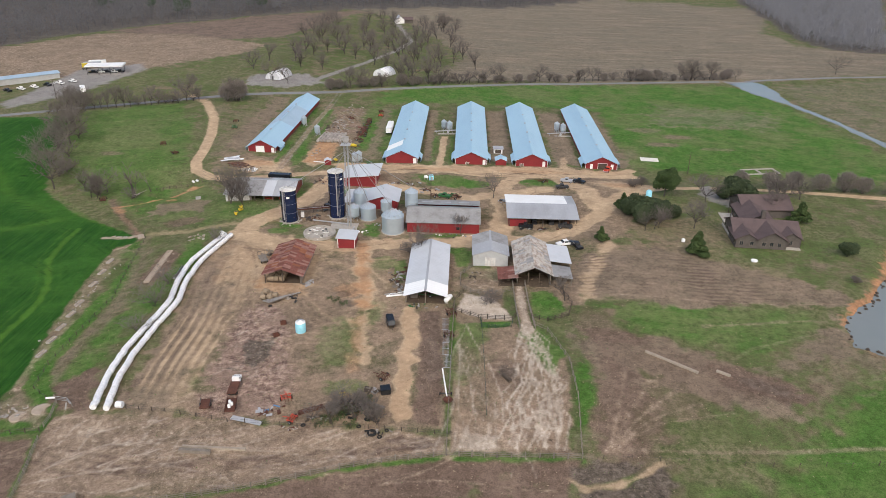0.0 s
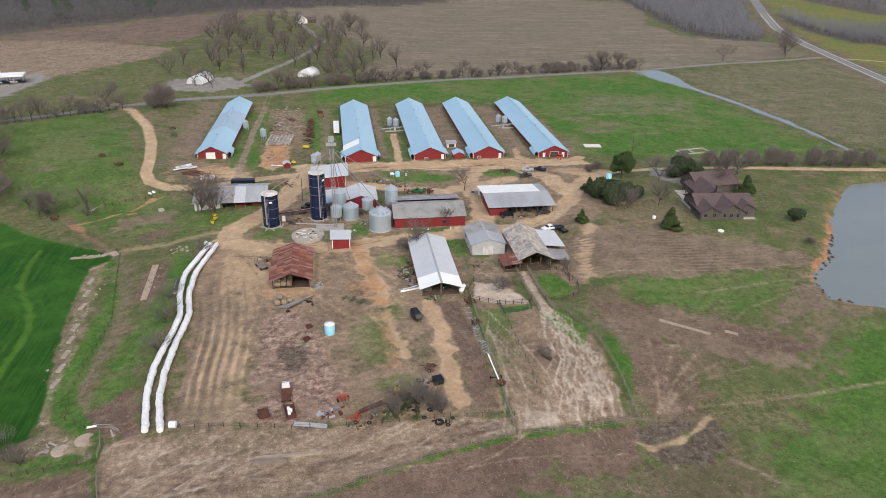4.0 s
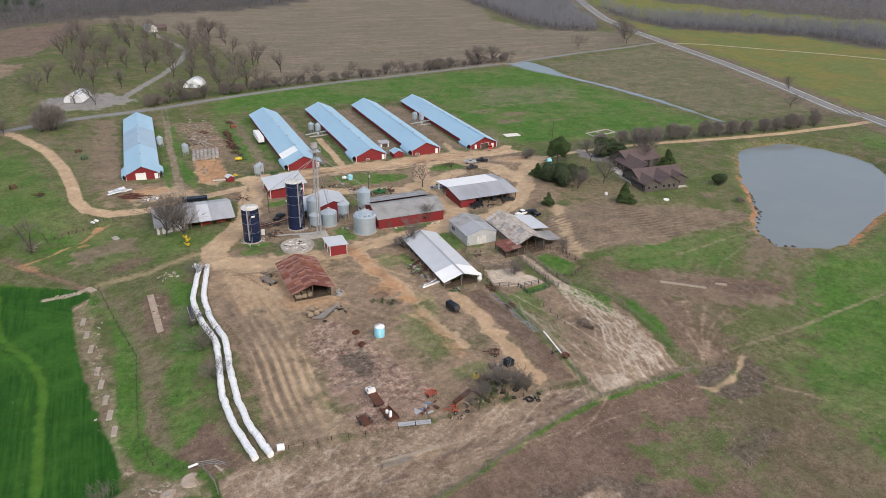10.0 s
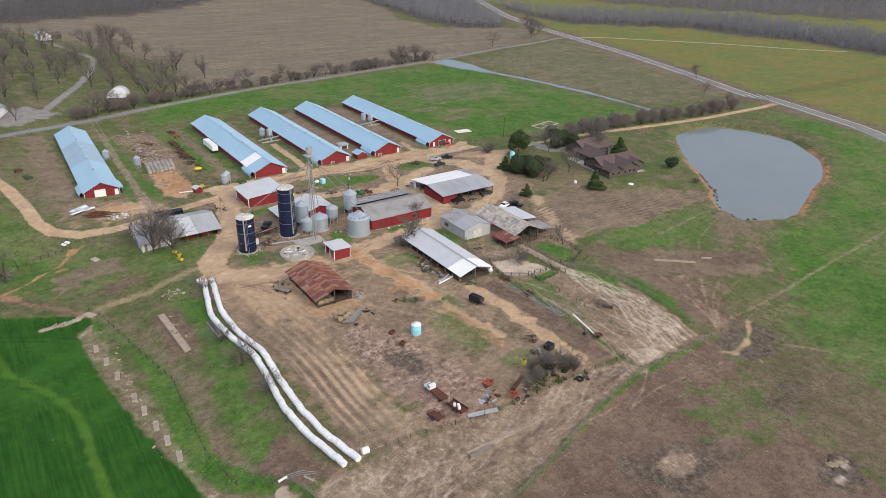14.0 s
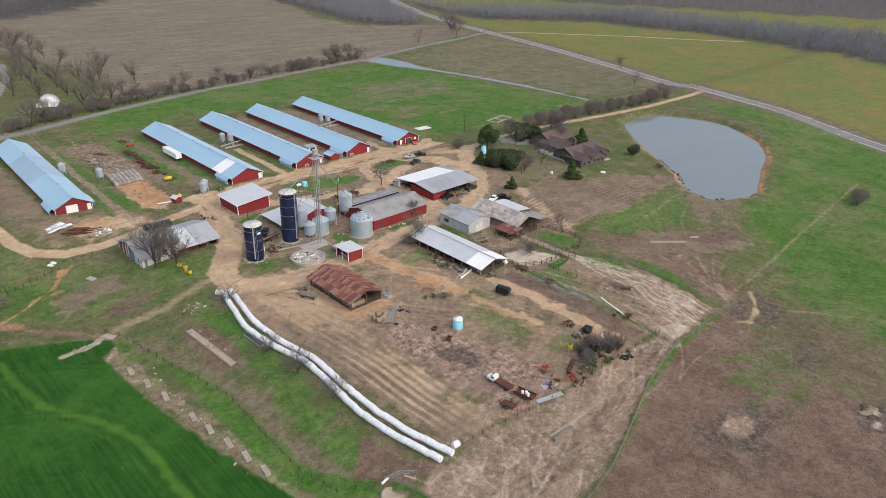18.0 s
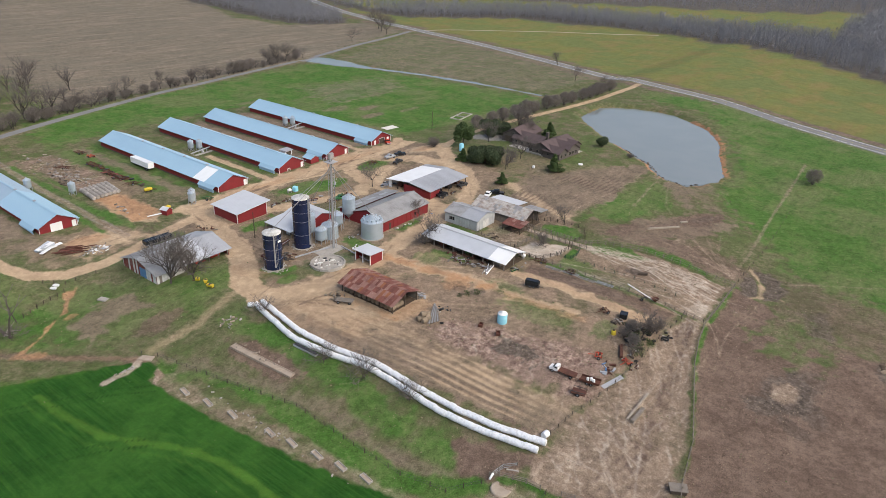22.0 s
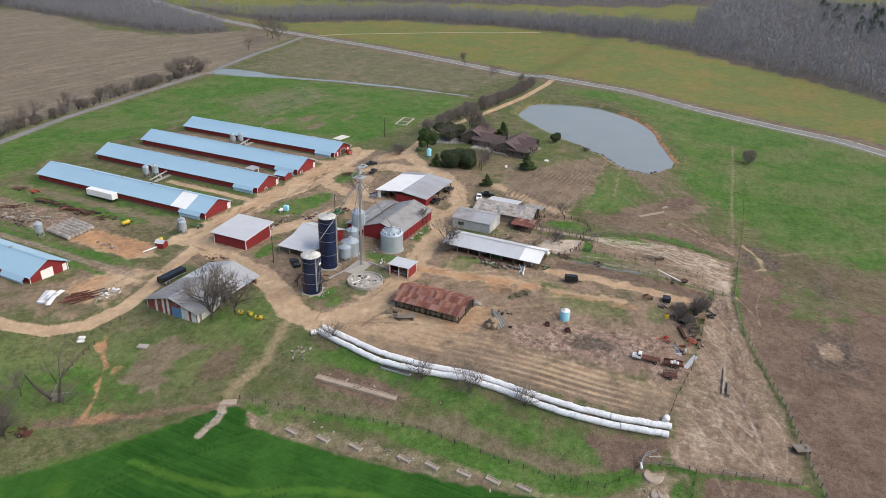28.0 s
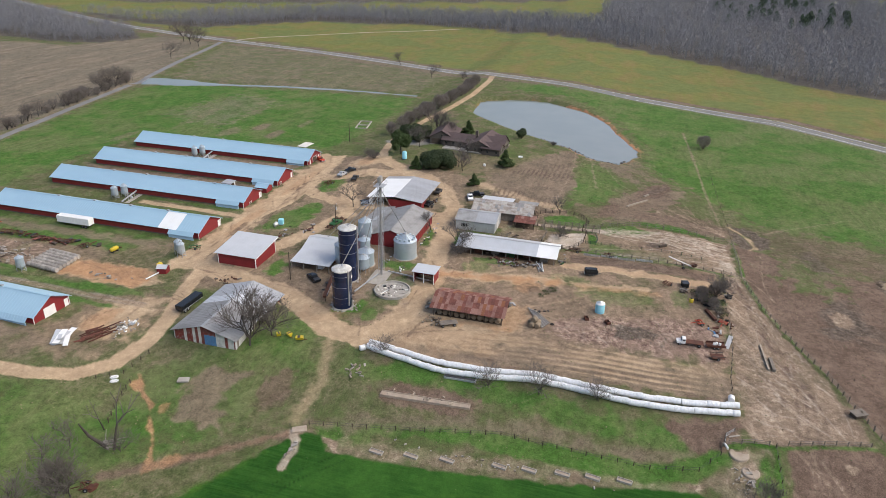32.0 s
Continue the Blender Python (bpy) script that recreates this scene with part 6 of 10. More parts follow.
part("pit_slab", box(-6, 2.6, -2.4, 2.6, -0.2, 0.12), M["concrete"], t, "stained concrete pit slab")

# the low round silo base, with rubble in it
t = thing("round_foundation", -43.6, 194.6, None, 0, "low round concrete foundation filled with debris", "foundation")
part("ring", lathe([(4.9, -0.3), (4.95, 0.75), (4.6, 0.8), (4.5, 0.35), (2.5, 0.3), (0, 0.34)], 36, False), M["concrete"], t)
rng = random.Random(4)
for k in range(60):
    a, r = rng.uniform(0, 6.28), rng.uniform(1.0, 5.4)
    x, y = r * math.cos(a), r * math.sin(a)
    s = rng.uniform(0.15, 0.5)
    bm = box(-s, s, -s * 0.6, s * 0.6, -0.05, s * 0.5, 0.04)
    bmesh.ops.transform(bm, matrix=pose(x, y, 0.36, rng.uniform(-12, 12), rng.uniform(-12, 12), rng.uniform(0, 180)), verts=bm.verts)
    part("debris", bm, rng.choice([M["concrete"], M["concrete"], M["white_slab"], M["wood"], M["white_slab"], M["steel_dark"]]), t)
bar("white_pipe", t, M["white"], (-2.5, 2.0, 0.5), (-0.4, 1.0, 0.5), 0.2)

# conveyors between the silos and along the pit
t = thing("feed_conveyor", -48, 208, None, 0, "rusty covered feed conveyor between two silos", "conveyor")
bar("trough", t, M["rust_steel"], (-6.8, 1.5, 1.6), (5.4, 4.2, 1.9), 0.9, 0.5)
bar("side_rail", t, M["galv"], (-6.8, 0.8, 2.0), (5.4, 3.5, 2.3), 0.1)
for k in range(5):
    bar("prop", t, M["wood_dark"], (-6.3 + 2.8 * k, 1.5 + 0.62 * k, -0.2), (-6.3 + 2.8 * k, 1.5 + 0.62 * k, 1.7), 0.16)
panel("control_box", t, M["white"], -3.9, -2.9, -2.0, -1.5, 0.4, 2.2, "white electrical cabinet")
t = thing("ground_conveyor", -38, 196, None, 0, "long galvanised conveyor pipe lying across grass", "conveyor")
bar("pipe", t, M["galv"], (4.5, 3.5, 0.6), (2.6, -9.5, 0.6), 0.3)
bar("pipe", t, M["galv"], (-9.5, 8, 0.5), (2, 5.6, 0.5), 0.3)
for k in range(4):
    bar("prop", t, M["galv"], (4.3 - 0.55 * k, 2 - 3.3 * k, -0.2), (4.3 - 0.55 * k, 2 - 3.3 * k, 0.6), 0.1)

# ---- the house ----


def wing(t, cx, cy, w, length, eave, ridge, turn, gable=True):
    """One wing of the house: brick walls under a shingled gable roof."""
    g = part("wing", gable_end(w - 0.1, eave, ridge - 0.1, -length / 2, 0.2), M["brick_dark"], t)
    g.matrix_basis = pose(cx, cy, 0, 0, 0, turn)
    part("rear_gable", gable_end(w - 0.1, eave, ridge - 0.1, length / 2 - 0.2, 0.2), M["brick_dark"], g)
    for s in (-1, 1):
        panel("brick_wall", g, M["brick_dark"], *sorted((s * w / 2, s * (w / 2 - 0.2))), -length / 2, length / 2, -0.6, eave)
    sl = (ridge - eave) / (w / 2)
    for s in (-1, 1):
        hx, hz, y0, y1 = s * (w / 2 + 0.5), eave - sl * 0.5 + 0.05, -length / 2 - 0.5, length / 2 + 0.5
        q = ((hx, y0, hz), (hx, y1, hz), (0, y1, ridge), (0, y0, ridge))
        part("roof_slope", slab_quad(*(q if s > 0 else (q[1], q[0], q[3], q[2])), 0.12), M["shingle"], g)
        bar("gutter", g, M["wood_dark"], (hx, y0, hz - 0.06), (hx, y1, hz - 0.06), 0.14)
    return g


def house_window(g, x, y, w, h, z, face):
    """A window with a pale frame on the wall of a wing; face: the way it looks, in degrees."""
    f = part("window", box(-w / 2, w / 2, -0.06, 0.02, 0, h), M["wood"], g)
    f.matrix_basis = pose(x, y, z, 0, 0, face)
    for s in (-1, 1):
        panel("pane", f, M["glass_dark"], *sorted((s * 0.04, s * (w / 2 - 0.07))), -0.08, -0.06, 0.07, h - 0.07)
    return f


house = thing("farm_house", 90.6, 202.2, 0.35, -5, "rambling dark brick house with brown shingled gables", "house")
panel("plinth", house, M["concrete"], -7.6, 11.4, -11.4, 3.0, -0.8, 0.12)
main = wing(house, 2.2, -2.6, 11.5, 19, 2.9, 5.6, 90)
g1 = wing(house, -4.6, -8.2, 6.2, 8, 2.9, 4.7, 0)
g2 = wing(house, 2.6, -7.6, 8.6, 9, 2.9, 5.4, 0)
g3 = wing(house, 8.6, -6.0, 6.0, 8, 2.9, 4.7, 0)
g4 = wing(house, 2.6, 9.0, 9.5, 14, 2.7, 5.0, 0)
g5 = wing(house, 7.4, 18.0, 11, 16, 3.0, 6.0, 98)
for g, n, xs in ((g1, 4.0, (-1.5, 1.5)), (g2, 4.5, (-2.2, 0, 2.2)), (g3, 4.0, (0,))):
    for x in xs:
        house_window(g, x, -n - 0.01, 1.1, 1.3, 0.9, 0)
for x in (-4.6, -1.6, 1.6, 4.6):
    house_window(main, x, 9.51, 1.0, 1.1, 1.0, 180)
for y in (-2.5, 1.5):
    house_window(g1, -3.11, y, 0.9, 1.1, 0.9, -90)
for y in (-5.0, -1.5, 2.0, 5.0):
    house_window(g4, -4.76, y, 1.2, 1.3, 0.8, -90)
# dark panels on the wall stand for shade inside the open garage bays
panel("bay_shade", g5, M["wood_dark"], -4.6, -0.6, 8.0, 8.06, -0.3, 2.4, "dark panel for the shade in an open garage bay")
panel("bay_shade", g5, M["wood_dark"], 0.4, 4.4, 8.0, 8.06, -0.3, 2.4, "dark panel for the shade in an open garage bay")
house_window(g5, 0, 8.02, 0.8, 1.0, 3.4, 180)
part("chimney", box(2.6, 3.8, 1.0, 2.2, 0, 6.9, 0.05), M["brick_dark"], house)
part("terrace", box(-6.5, -2.4, 4.2, 14.5, -0.2, 0.15), M["concrete"], house, "pale concrete terrace")
part("terrace_wall", box(-7.6, -7.3, -3.0, 5.0, -0.3, 0.6), M["concrete"], house)
for y in (5.5, 8.5, 11.5, 14.5):
    bar("porch_post", house, M["wood_dark"], (-3.4, y, 0), (-3.4, y, 2.6), 0.18)
t = thing("well_cover", 67.5, 194, None, 0, "small white round well cover on grass", "well cover")
part("drum", lathe([(0.55, 0), (0.55, 0.8), (0.3, 1.0), (0, 1.0)], 14), M["white"], t)
t = thing("fuel_tank", 64.5, 227.5, None, 20, "pale blue upright fuel tank in trees", "tank")
part("drum", lathe([(1.0, 0.4), (1.0, 3.2), (0.5, 3.6), (0, 3.6)], 18), M["aqua"], t)
for a in (-0.7, 0.7):
    bar("stand", t, M["steel_dark"], (a, 0, -0.2), (a, 0, 0.5), 0.15)
t = thing("white_basin", 84.5, 182, None, 25, "small white basin lying on lawn", "basin")
part("shell", lathe([(0.9, 0), (1.0, 0.35), (0.85, 0.35), (0.7, 0.12), (0, 0.1)], 16), M["white"], t)

# ---- old concrete slabs ----
t = thing("concrete_slab", 77, 278.8, None, -6, "bare white concrete slab in grass", "slab")
part("slab", box(-3.6, 3.6, -2.2, 2.2, -0.3, 0.15, 0.03), M["white_slab"], t)
part("slab_edge", box(-3.7, 3.7, -2.3, -2.2, -0.3, 0.05), M["concrete"], t)
t = thing("house_foundation", 118, 267, None, 10, "pale ring of an old house foundation", "foundation")
for a, b, c, d in ((-7, 7, -3, -2.4), (-7, 7, 2.4, 3), (-7, -6.4, -2.4, 2.4), (6.4, 7, -2.4, 2.4), (-1, -0.4, -2.4, 2.4)):
    panel("footing", t, M["concrete"], a, b, c, d, -0.3, 0.35)

# ---- wrapped bales in two long rows ----


def bale_mesh(r, n, seed, groove=0.86):
    """A wrapped round bale lying along its own y, bulging and creased."""
    rng = random.Random(seed)
    bm = bmesh.new()
    rings = []
    prof = [(-n / 2, groove), (-n / 2 + 0.04, 0.5 + 0.5 * groove), (-n / 2 + 0.2, 0.99), (0, 1.0), (n / 2 - 0.2, 0.99), (n / 2 - 0.04, 0.5 + 0.5 * groove), (n / 2, groove)]
    k = 14
    for y, q in prof:
        rings.append([bm.verts.new((r * q * math.cos(6.2832 * i / k) * rng.uniform(0.96, 1.03), y, r + max(-0.93, math.sin(6.2832 * i / k)) * r * q * rng.uniform(0.96, 1.02))) for i in range(k)])
    for p, q in zip(rings[:-1], rings[1:]):
        for i in range(k):
            bm.faces.new((p[i], p[(i + 1) % k], q[(i + 1) % k], q[i])).smooth = True
    bm.faces.new(rings[0])
    bm.faces.new(rings[-1][::-1])
    bm.normal_update()
    me = bpy.data.meshes.new("bale")
    bm.to_mesh(me)
    bm.free()
    return me


WRAPPED = []
for k in range(5):
    me = bale_mesh(0.7, 1.36, k, 0.94)
    me.materials.append(M["plastic_white"])
    WRAPPED.append(me)


def along(line, step):
    """Points at even steps along a smoothed polyline, with the way it goes there."""
    p = []
    for (ax, ay), (bx, by) in zip(line[:-1], line[1:]):
        n = max(1, int(math.hypot(bx - ax, by - ay) / 0.5))
        p += [(ax + (bx - ax) * i / n, ay + (by - ay) * i / n) for i in range(n)]
    p = np.array(p + [line[-1]])
    for _ in range(30):
        p[1:-1] = 0.25 * p[:-2] + 0.5 * p[1:-1] + 0.25 * p[2:]
    s = np.r_[0, np.cumsum(np.hypot(*np.diff(p, axis=0).T))]
    at = np.arange(0, s[-1], step)
    x, y = np.interp(at, s, p[:, 0]), np.interp(at, s, p[:, 1])
    dx, dy = np.gradient(x), np.gradient(y)
    return list(zip(x, y, np.degrees(np.arctan2(-dx, dy))))


ROWS_OF_BALES = ([(-72.0, 190.3), (-74.0, 182), (-76.0, 172.5), (-75.2, 161), (-73.2, 151), (-73.8, 142), (-75.0, 131), (-74.4, 120), (-72.2, 108.5)],
                 [(-70.0, 190.3), (-71.6, 182), (-73.2, 173), (-73.0, 161), (-71.0, 150.5), (-71.9, 141), (-72.4, 129), (-71.6, 118), (-69.6, 109)])
rng = random.Random(7)
for line in ROWS_OF_BALES:
    row = tagged(new("bale_row"), "long snaking row of white plastic-wrapped silage bales", "bale row", "rows of wrapped bales")
    row.matrix_basis = pose(line[0][0], line[0][1], ground_z(*line[0]))
    for x, y, turn in along(line, 1.32):
        b = part("bale", rng.choice(WRAPPED), None, row)
        b.matrix_basis = row.matrix_basis.inverted() @ pose(x + rng.uniform(-0.1, 0.1), y + rng.uniform(-0.05, 0.05), ground_z(x, y) - 0.03, rng.uniform(-2.5, 2.5), 0, turn + rng.uniform(-2.5, 2.5)) @ Matrix.Diagonal((rng.uniform(0.95, 1.06), 1.0, rng.uniform(0.94, 1.04), 1.0))
for x, y, turn in ((-67.4, 109.8, 85), (-72.9, 191.6, 40)):
    b = tagged(new("wrapped_bale", WRAPPED[1]), "single white plastic-wrapped bale standing apart", "bale")
    b.matrix_basis = pose(x, y, ground_z(x, y) - 0.03, 0, 0, turn)

HAY = []
for k in range(4):
    me = bale_mesh(0.72, 1.3, 20 + k)
    me.materials.append(M["hay"])
    HAY.append(me)
HAY_GREY = []
for k in range(4):
    me = bale_mesh(0.74, 1.3, 30 + k)
    me.materials.append(M["hay_grey"])
    HAY_GREY.append(me)
for i in range(7):
    for j in range(8):
        x, y = -62.4 + i * 1.5 + 0.16 * j, 287.6 + j * 1.38 + i * 0.1
        b = tagged(new("round_bale", HAY_GREY[(i * 3 + j) % 4]), "weathered grey-brown round hay bale in stacked rows", "hay bale", "stacked hay bales")
        b.matrix_basis = pose(x, y, ground_z(x, y) - 0.03, 0, 0, rng.uniform(-4, 4))
for i in range(3):
    for j in range(4):
        x, y = -50.8 + i * 1.5, 163.8 + j * 1.5
        b = tagged(new("round_bale", HAY[(i + j) % 4]), "round hay bale stored under rusty roof", "hay bale", "bales under the barn roof")
        b.matrix_basis = pose(x, y, ground_z(x, y) + 0.03, 0, 0, 90 + rng.uniform(-6, 6))
for x, y, z in ((-50.4, 155.4, 0), (-48.9, 155.8, 0), (-47.4, 155.2, 0), (-50.2, 154.0, 0), (-48.6, 154.2, 0), (-49.6, 154.9, 1.2)):
    b = tagged(new("round_bale", HAY[int(abs(x * 10)) % 4]), "old brown round bale in a loose heap", "hay bale", "heap of old bales")
    b.matrix_basis = pose(x, y, ground_z(x, y) + z - 0.03, 0, 0, 75 + rng.uniform(-12, 12))

for k in range(11):
    x, y = -51.0 + rng.uniform(-0.1, 0.1), 163.9 + 1.52 * k
    b = tagged(new("round_bale", HAY[k % 4]), "round hay bale along the open side of barn", "hay bale", "bales under the barn roof")
    b.matrix_basis = pose(x, y, ground_z(x, y) + 0.03, 0, 0, 90 + rng.uniform(-6, 6))

# ---- yellow seeder and hopper left in the grass ----
for x, y, turn, n in ((-73.6, 207.4, 200, 0.9), (-72.9, 210.4, 150, 0.6), (-73.6, 212.9, 40, 0.5)):
    t = thing("seed_hopper", x, y, None, turn, "faded yellow seed hopper lying on grass", "hopper", "yellow hoppers")
    bm = bmesh.new()
    v = add_box(bm, -0.55, 0.55, -n, n, 0.35, 1.1)
    for q in v[:4]:
        q.co.x *= 0.45
    part("hopper", bm, M["yellow"], t)
    panel("lid", t, M["steel_dark"], -0.5, 0.5, -n * 0.5, n * 0.2, 1.1, 1.14)
    for s_ in (-1, 1):
        bar("leg", t, M["steel_dark"], (0.2 * s_, s_ * n * 0.8, -0.1), (0.2 * s_, s_ * n * 0.8, 0.4), 0.1)
    bar("drawbar", t, M["rust_steel"], (0, n, 0.35), (0, n + 0.9, 0.25), 0.1)

for x, y, turn in ((-42.3, 142.6, 20), (-42.7, 137.2, 35)):
    t = thing("feed_box", x, y, None, turn, "small rusty steel feed box on bare ground", "box", "rusty boxes")
    for a, b, c, d in ((-0.7, 0.7, -0.5, -0.44), (-0.7, 0.7, 0.44, 0.5), (-0.7, -0.64, -0.44, 0.44), (0.64, 0.7, -0.44, 0.44)):
        panel("side", t, M["rust_steel"], a, b, c, d, 0, 0.7)
    panel("floor", t, M["rust"], -0.64, 0.64, -0.44, 0.44, 0.05, 0.12)

# ---- tanks ----
t = thing("water_tank", -37.4, 139.6, None, 0, "upright aqua plastic tank with white top", "tank")
part("body", lathe([(1.22, 0), (1.24, 0.1), (1.22, 0.6), (1.25, 0.65), (1.22, 0.7), (1.22, 1.3), (1.25, 1.35), (1.22, 1.4), (1.22, 2.55)], 28), M["aqua"], t)
part("dome", lathe([(1.22, 2.55), (1.12, 2.7), (0.4, 2.9), (0.4, 3.0), (0, 3.02)], 28), M["white"], t, "white domed top")
part("outlet", tube((1.2, 0, 0.2), (1.5, 0, 0.2), 0.08), M["steel_dark"], t)


def lying_tank(x, y, r, n, turn, material, label, name="gas_tank", wheels=False):
    t = thing(name, x, y, None, turn, label, "tank")
    bm = lathe([(0, -n / 2), (r * 0.6, -n / 2 + r * 0.15), (r, -n / 2 + r * 0.6), (r, n / 2 - r * 0.6), (r * 0.6, n / 2 - r * 0.15), (0, n / 2)], 18)
    bmesh.ops.transform(bm, matrix=pose(0, 0, r + 0.45, 90), verts=bm.verts)
    part("vessel", bm, material, t)
    part("dome", lathe([(0.22, r * 2 + 0.4), (0.22, r * 2 + 0.65), (0, r * 2 + 0.7)], 10), material, t)
    for s in (-1, 1):
        part("saddle", box(-r * 0.8, r * 0.8, s * n * 0.3 - 0.1, s * n * 0.3 + 0.1, -0.1, 0.7), M["concrete"] if not wheels else M["steel_dark"], t)
    return t


lying_tank(-2.8, 155.6, 0.62, 3.4, -25, M["white"], "white propane tank lying beside machine shed")
lying_tank(-46.2, 281.2, 0.62, 2.9, 80, M["yellow"], "yellow spray tank on a small frame", "spray_tank", True)
lying_tank(-50.5, 262.6, 0.45, 1.8, 70, M["yellow"], "small yellow tank lying in grass", "spray_tank", True)
lying_tank(-13.6, 245.4, 0.5, 1.8, 80, M["white"], "small white tank beside a cube tank")
t = thing("cube_tank", -11.6, 244.6, None, 10, "pale aqua cube tank on a pallet", "tank")
part("tank", box(-0.8, 0.8, -0.8, 0.8, 0.2, 2.0, 0.15), M["aqua"], t)
panel("pallet", t, M["wood"], -0.9, 0.9, -0.9, 0.9, 0, 0.18)

# ---- vehicles ----


def wheel(parent, x, y, r, w=0.25, axis="x"):
    bm = lathe([(r * 0.55, -w / 2), (r, -w / 2 + 0.03), (r, w / 2 - 0.03), (r * 0.55, w / 2)], 16)
    m = pose(x, y, r, 0, 90, 0) if axis == "x" else pose(x, y, r, 90, 0, 0)
    bmesh.ops.transform(bm, matrix=m, verts=bm.verts)
    o = part("tyre", bm, M["black"], parent)
    bm = lathe([(0, -w * 0.3), (r * 0.56, -w * 0.3), (r * 0.56, w * 0.3), (0, w * 0.3)], 12)
    bmesh.ops.transform(bm, matrix=m, verts=bm.verts)
    part("rim", bm, M["galv"], o)
    return o


def shaped(profile, half, taper=1.0, bevel=0.06):
    """A body from a side outline of (y, z) pairs, drawn out to both sides."""
    bm = bmesh.new()
    lo = [bm.verts.new((-half * (taper if z > 1.0 else 1), y, z)) for y, z in profile]
    hi = [bm.verts.new((half * (taper if z > 1.0 else 1), y, z)) for y, z in profile]
    bm.faces.new(lo)
    bm.faces.new(hi[::-1])
    for i in range(len(profile)):
        j = (i + 1) % len(profile)
        bm.faces.new((lo[j], lo[i], hi[i], hi[j]))
    bmesh.ops.recalc_face_normals(bm, faces=bm.faces)
    if bevel:
        bmesh.ops.bevel(bm, geom=bm.edges[:], offset=bevel, segments=2, affect="EDGES")
    return bm


def pickup(x, y, turn, paint, label, bed_load=None):
    t = thing("pickup_truck", x, y, None, turn, label, "pickup truck", "parked pickups")
    part("body", shaped([(-2.7, 0.45), (2.7, 0.45), (2.75, 0.95), (1.2, 1.1), (-2.7, 1.1)], 0.95), paint, t)
    cab = part("cab", shaped([(-0.9, 1.05), (1.3, 1.05), (0.55, 1.75), (-0.7, 1.78)], 0.9, 0.85), paint, t)
    panel("windscreen", cab, M["glass_dark"], -0.72, 0.72, 0.62, 1.16, 1.15, 1.62)
    panel("side_glass", cab, M["glass_dark"], -0.86, 0.86, -0.6, 0.5, 1.25, 1.65)
    panel("bed_floor", t, M["steel_dark"], -0.8, 0.8, -2.6, -1.0, 1.09, 1.13)
    for s in (-1, 1):
        for yy in (-1.7, 1.75):
            wheel(t, s * 0.86, yy, 0.38)
        panel("headlight", t, M["white"], *sorted((s * 0.55, s * 0.85)), 2.72, 2.8, 0.72, 0.9)
    panel("bumper", t, M["galv"], -0.95, 0.95, 2.75, 2.9, 0.45, 0.65)
    return t


pickup(31.5, 191.2, 110, M["white"], "white pickup truck parked on dirt")
pickup(34.6, 189.4, 20, M["car_dark"], "dark pickup truck parked beside old barn")
pickup(-44, 217.6, -40, M["car_dark"], "dark pickup truck parked behind silo")
pickup(57, 262.6, 150, M["orange_red"], "red pickup truck parked before poultry house")


def box_trailer(x, y, turn, n, w, z0, h, body, label, nose=False):
    t = thing("trailer", x, y, None, turn, label, "trailer")
    if nose:
        part("body", shaped([(-n / 2, z0), (n / 2 - 0.6, z0), (n / 2, z0 + h * 0.4), (n / 2 - 0.5, z0 + h), (-n / 2, z0 + h)], w / 2, 0.94, 0.12), body, t)
    else:
        part("body", box(-w / 2, w / 2, -n / 2, n / 2, z0, z0 + h, 0.04), body, t)
    bar("chassis_rail", t, M["steel_dark"], (-w / 4, -n / 2, z0 - 0.12), (-w / 4, n / 2, z0 - 0.12), 0.2)
    bar("chassis_rail", t, M["steel_dark"], (w / 4, -n / 2, z0 - 0.12), (w / 4, n / 2, z0 - 0.12), 0.2)
    for s in (-1, 1):
        for yy in (-n * 0.38, -n * 0.38 + 1.15) if not nose else (-0.5, 0.5):
            wheel(t, s * (w / 2 - 0.12), yy, 0.45 if not nose else 0.36)
        bar("side_rail", t, M["galv"] if not nose else M["steel_dark"], (s * (w / 2 + 0.02), -n / 2, z0 + 0.1), (s * (w / 2 + 0.02), n / 2 - 0.4, z0 + 0.1), 0.08)
    if not nose:
        for s in (-1, 1):
            bar("landing_leg", t, M["steel_dark"], (s * w * 0.3, n * 0.3, 0), (s * w * 0.3, n * 0.3, z0), 0.14)
        for k in range(1, int(n / 1.3)):
            for s in (-1, 1):
                bar("side_rib", t, body, (s * (w / 2 + 0.02), -n / 2 + 1.3 * k, z0), (s * (w / 2 + 0.02), -n / 2 + 1.3 * k, z0 + h), 0.05)
    else:
        bar("hitch", t, M["steel_dark"], (0, n / 2 - 0.2, 0.45), (0, n / 2 + 1.0, 0.45), 0.14)
        panel("tail_trim", t, M["white"], -w / 2 + 0.1, w / 2 - 0.1, -n / 2 - 0.03, -n / 2, z0 + 0.05, z0 + 0.35)
        for k in range(3):
            for s in (-1, 1):
                panel("side_slot", t, M["glass_dark"], *sorted((s * (w / 2 - 0.05), s * (w / 2 + 0.01))), -n / 2 + 0.5 + 1.2 * k, -n / 2 + 1.4 + 1.2 * k, z0 + h * 0.55, z0 + h * 0.8)
    return t


box_trailer(-33.4, 306, 0, 12.2, 2.4, 1.05, 2.2, M["white"], "white box semi-trailer beside poultry house")
box_trailer(-67.4, 241.4, -93, 8.2, 2.3, 0.9, 1.3, M["car_dark"], "black dump trailer beside equipment barn")
box_trailer(-16.4, 143.6, -165, 3.9, 1.8, 0.5, 1.6, M["car_dark"], "black stock trailer parked in the yard", True)

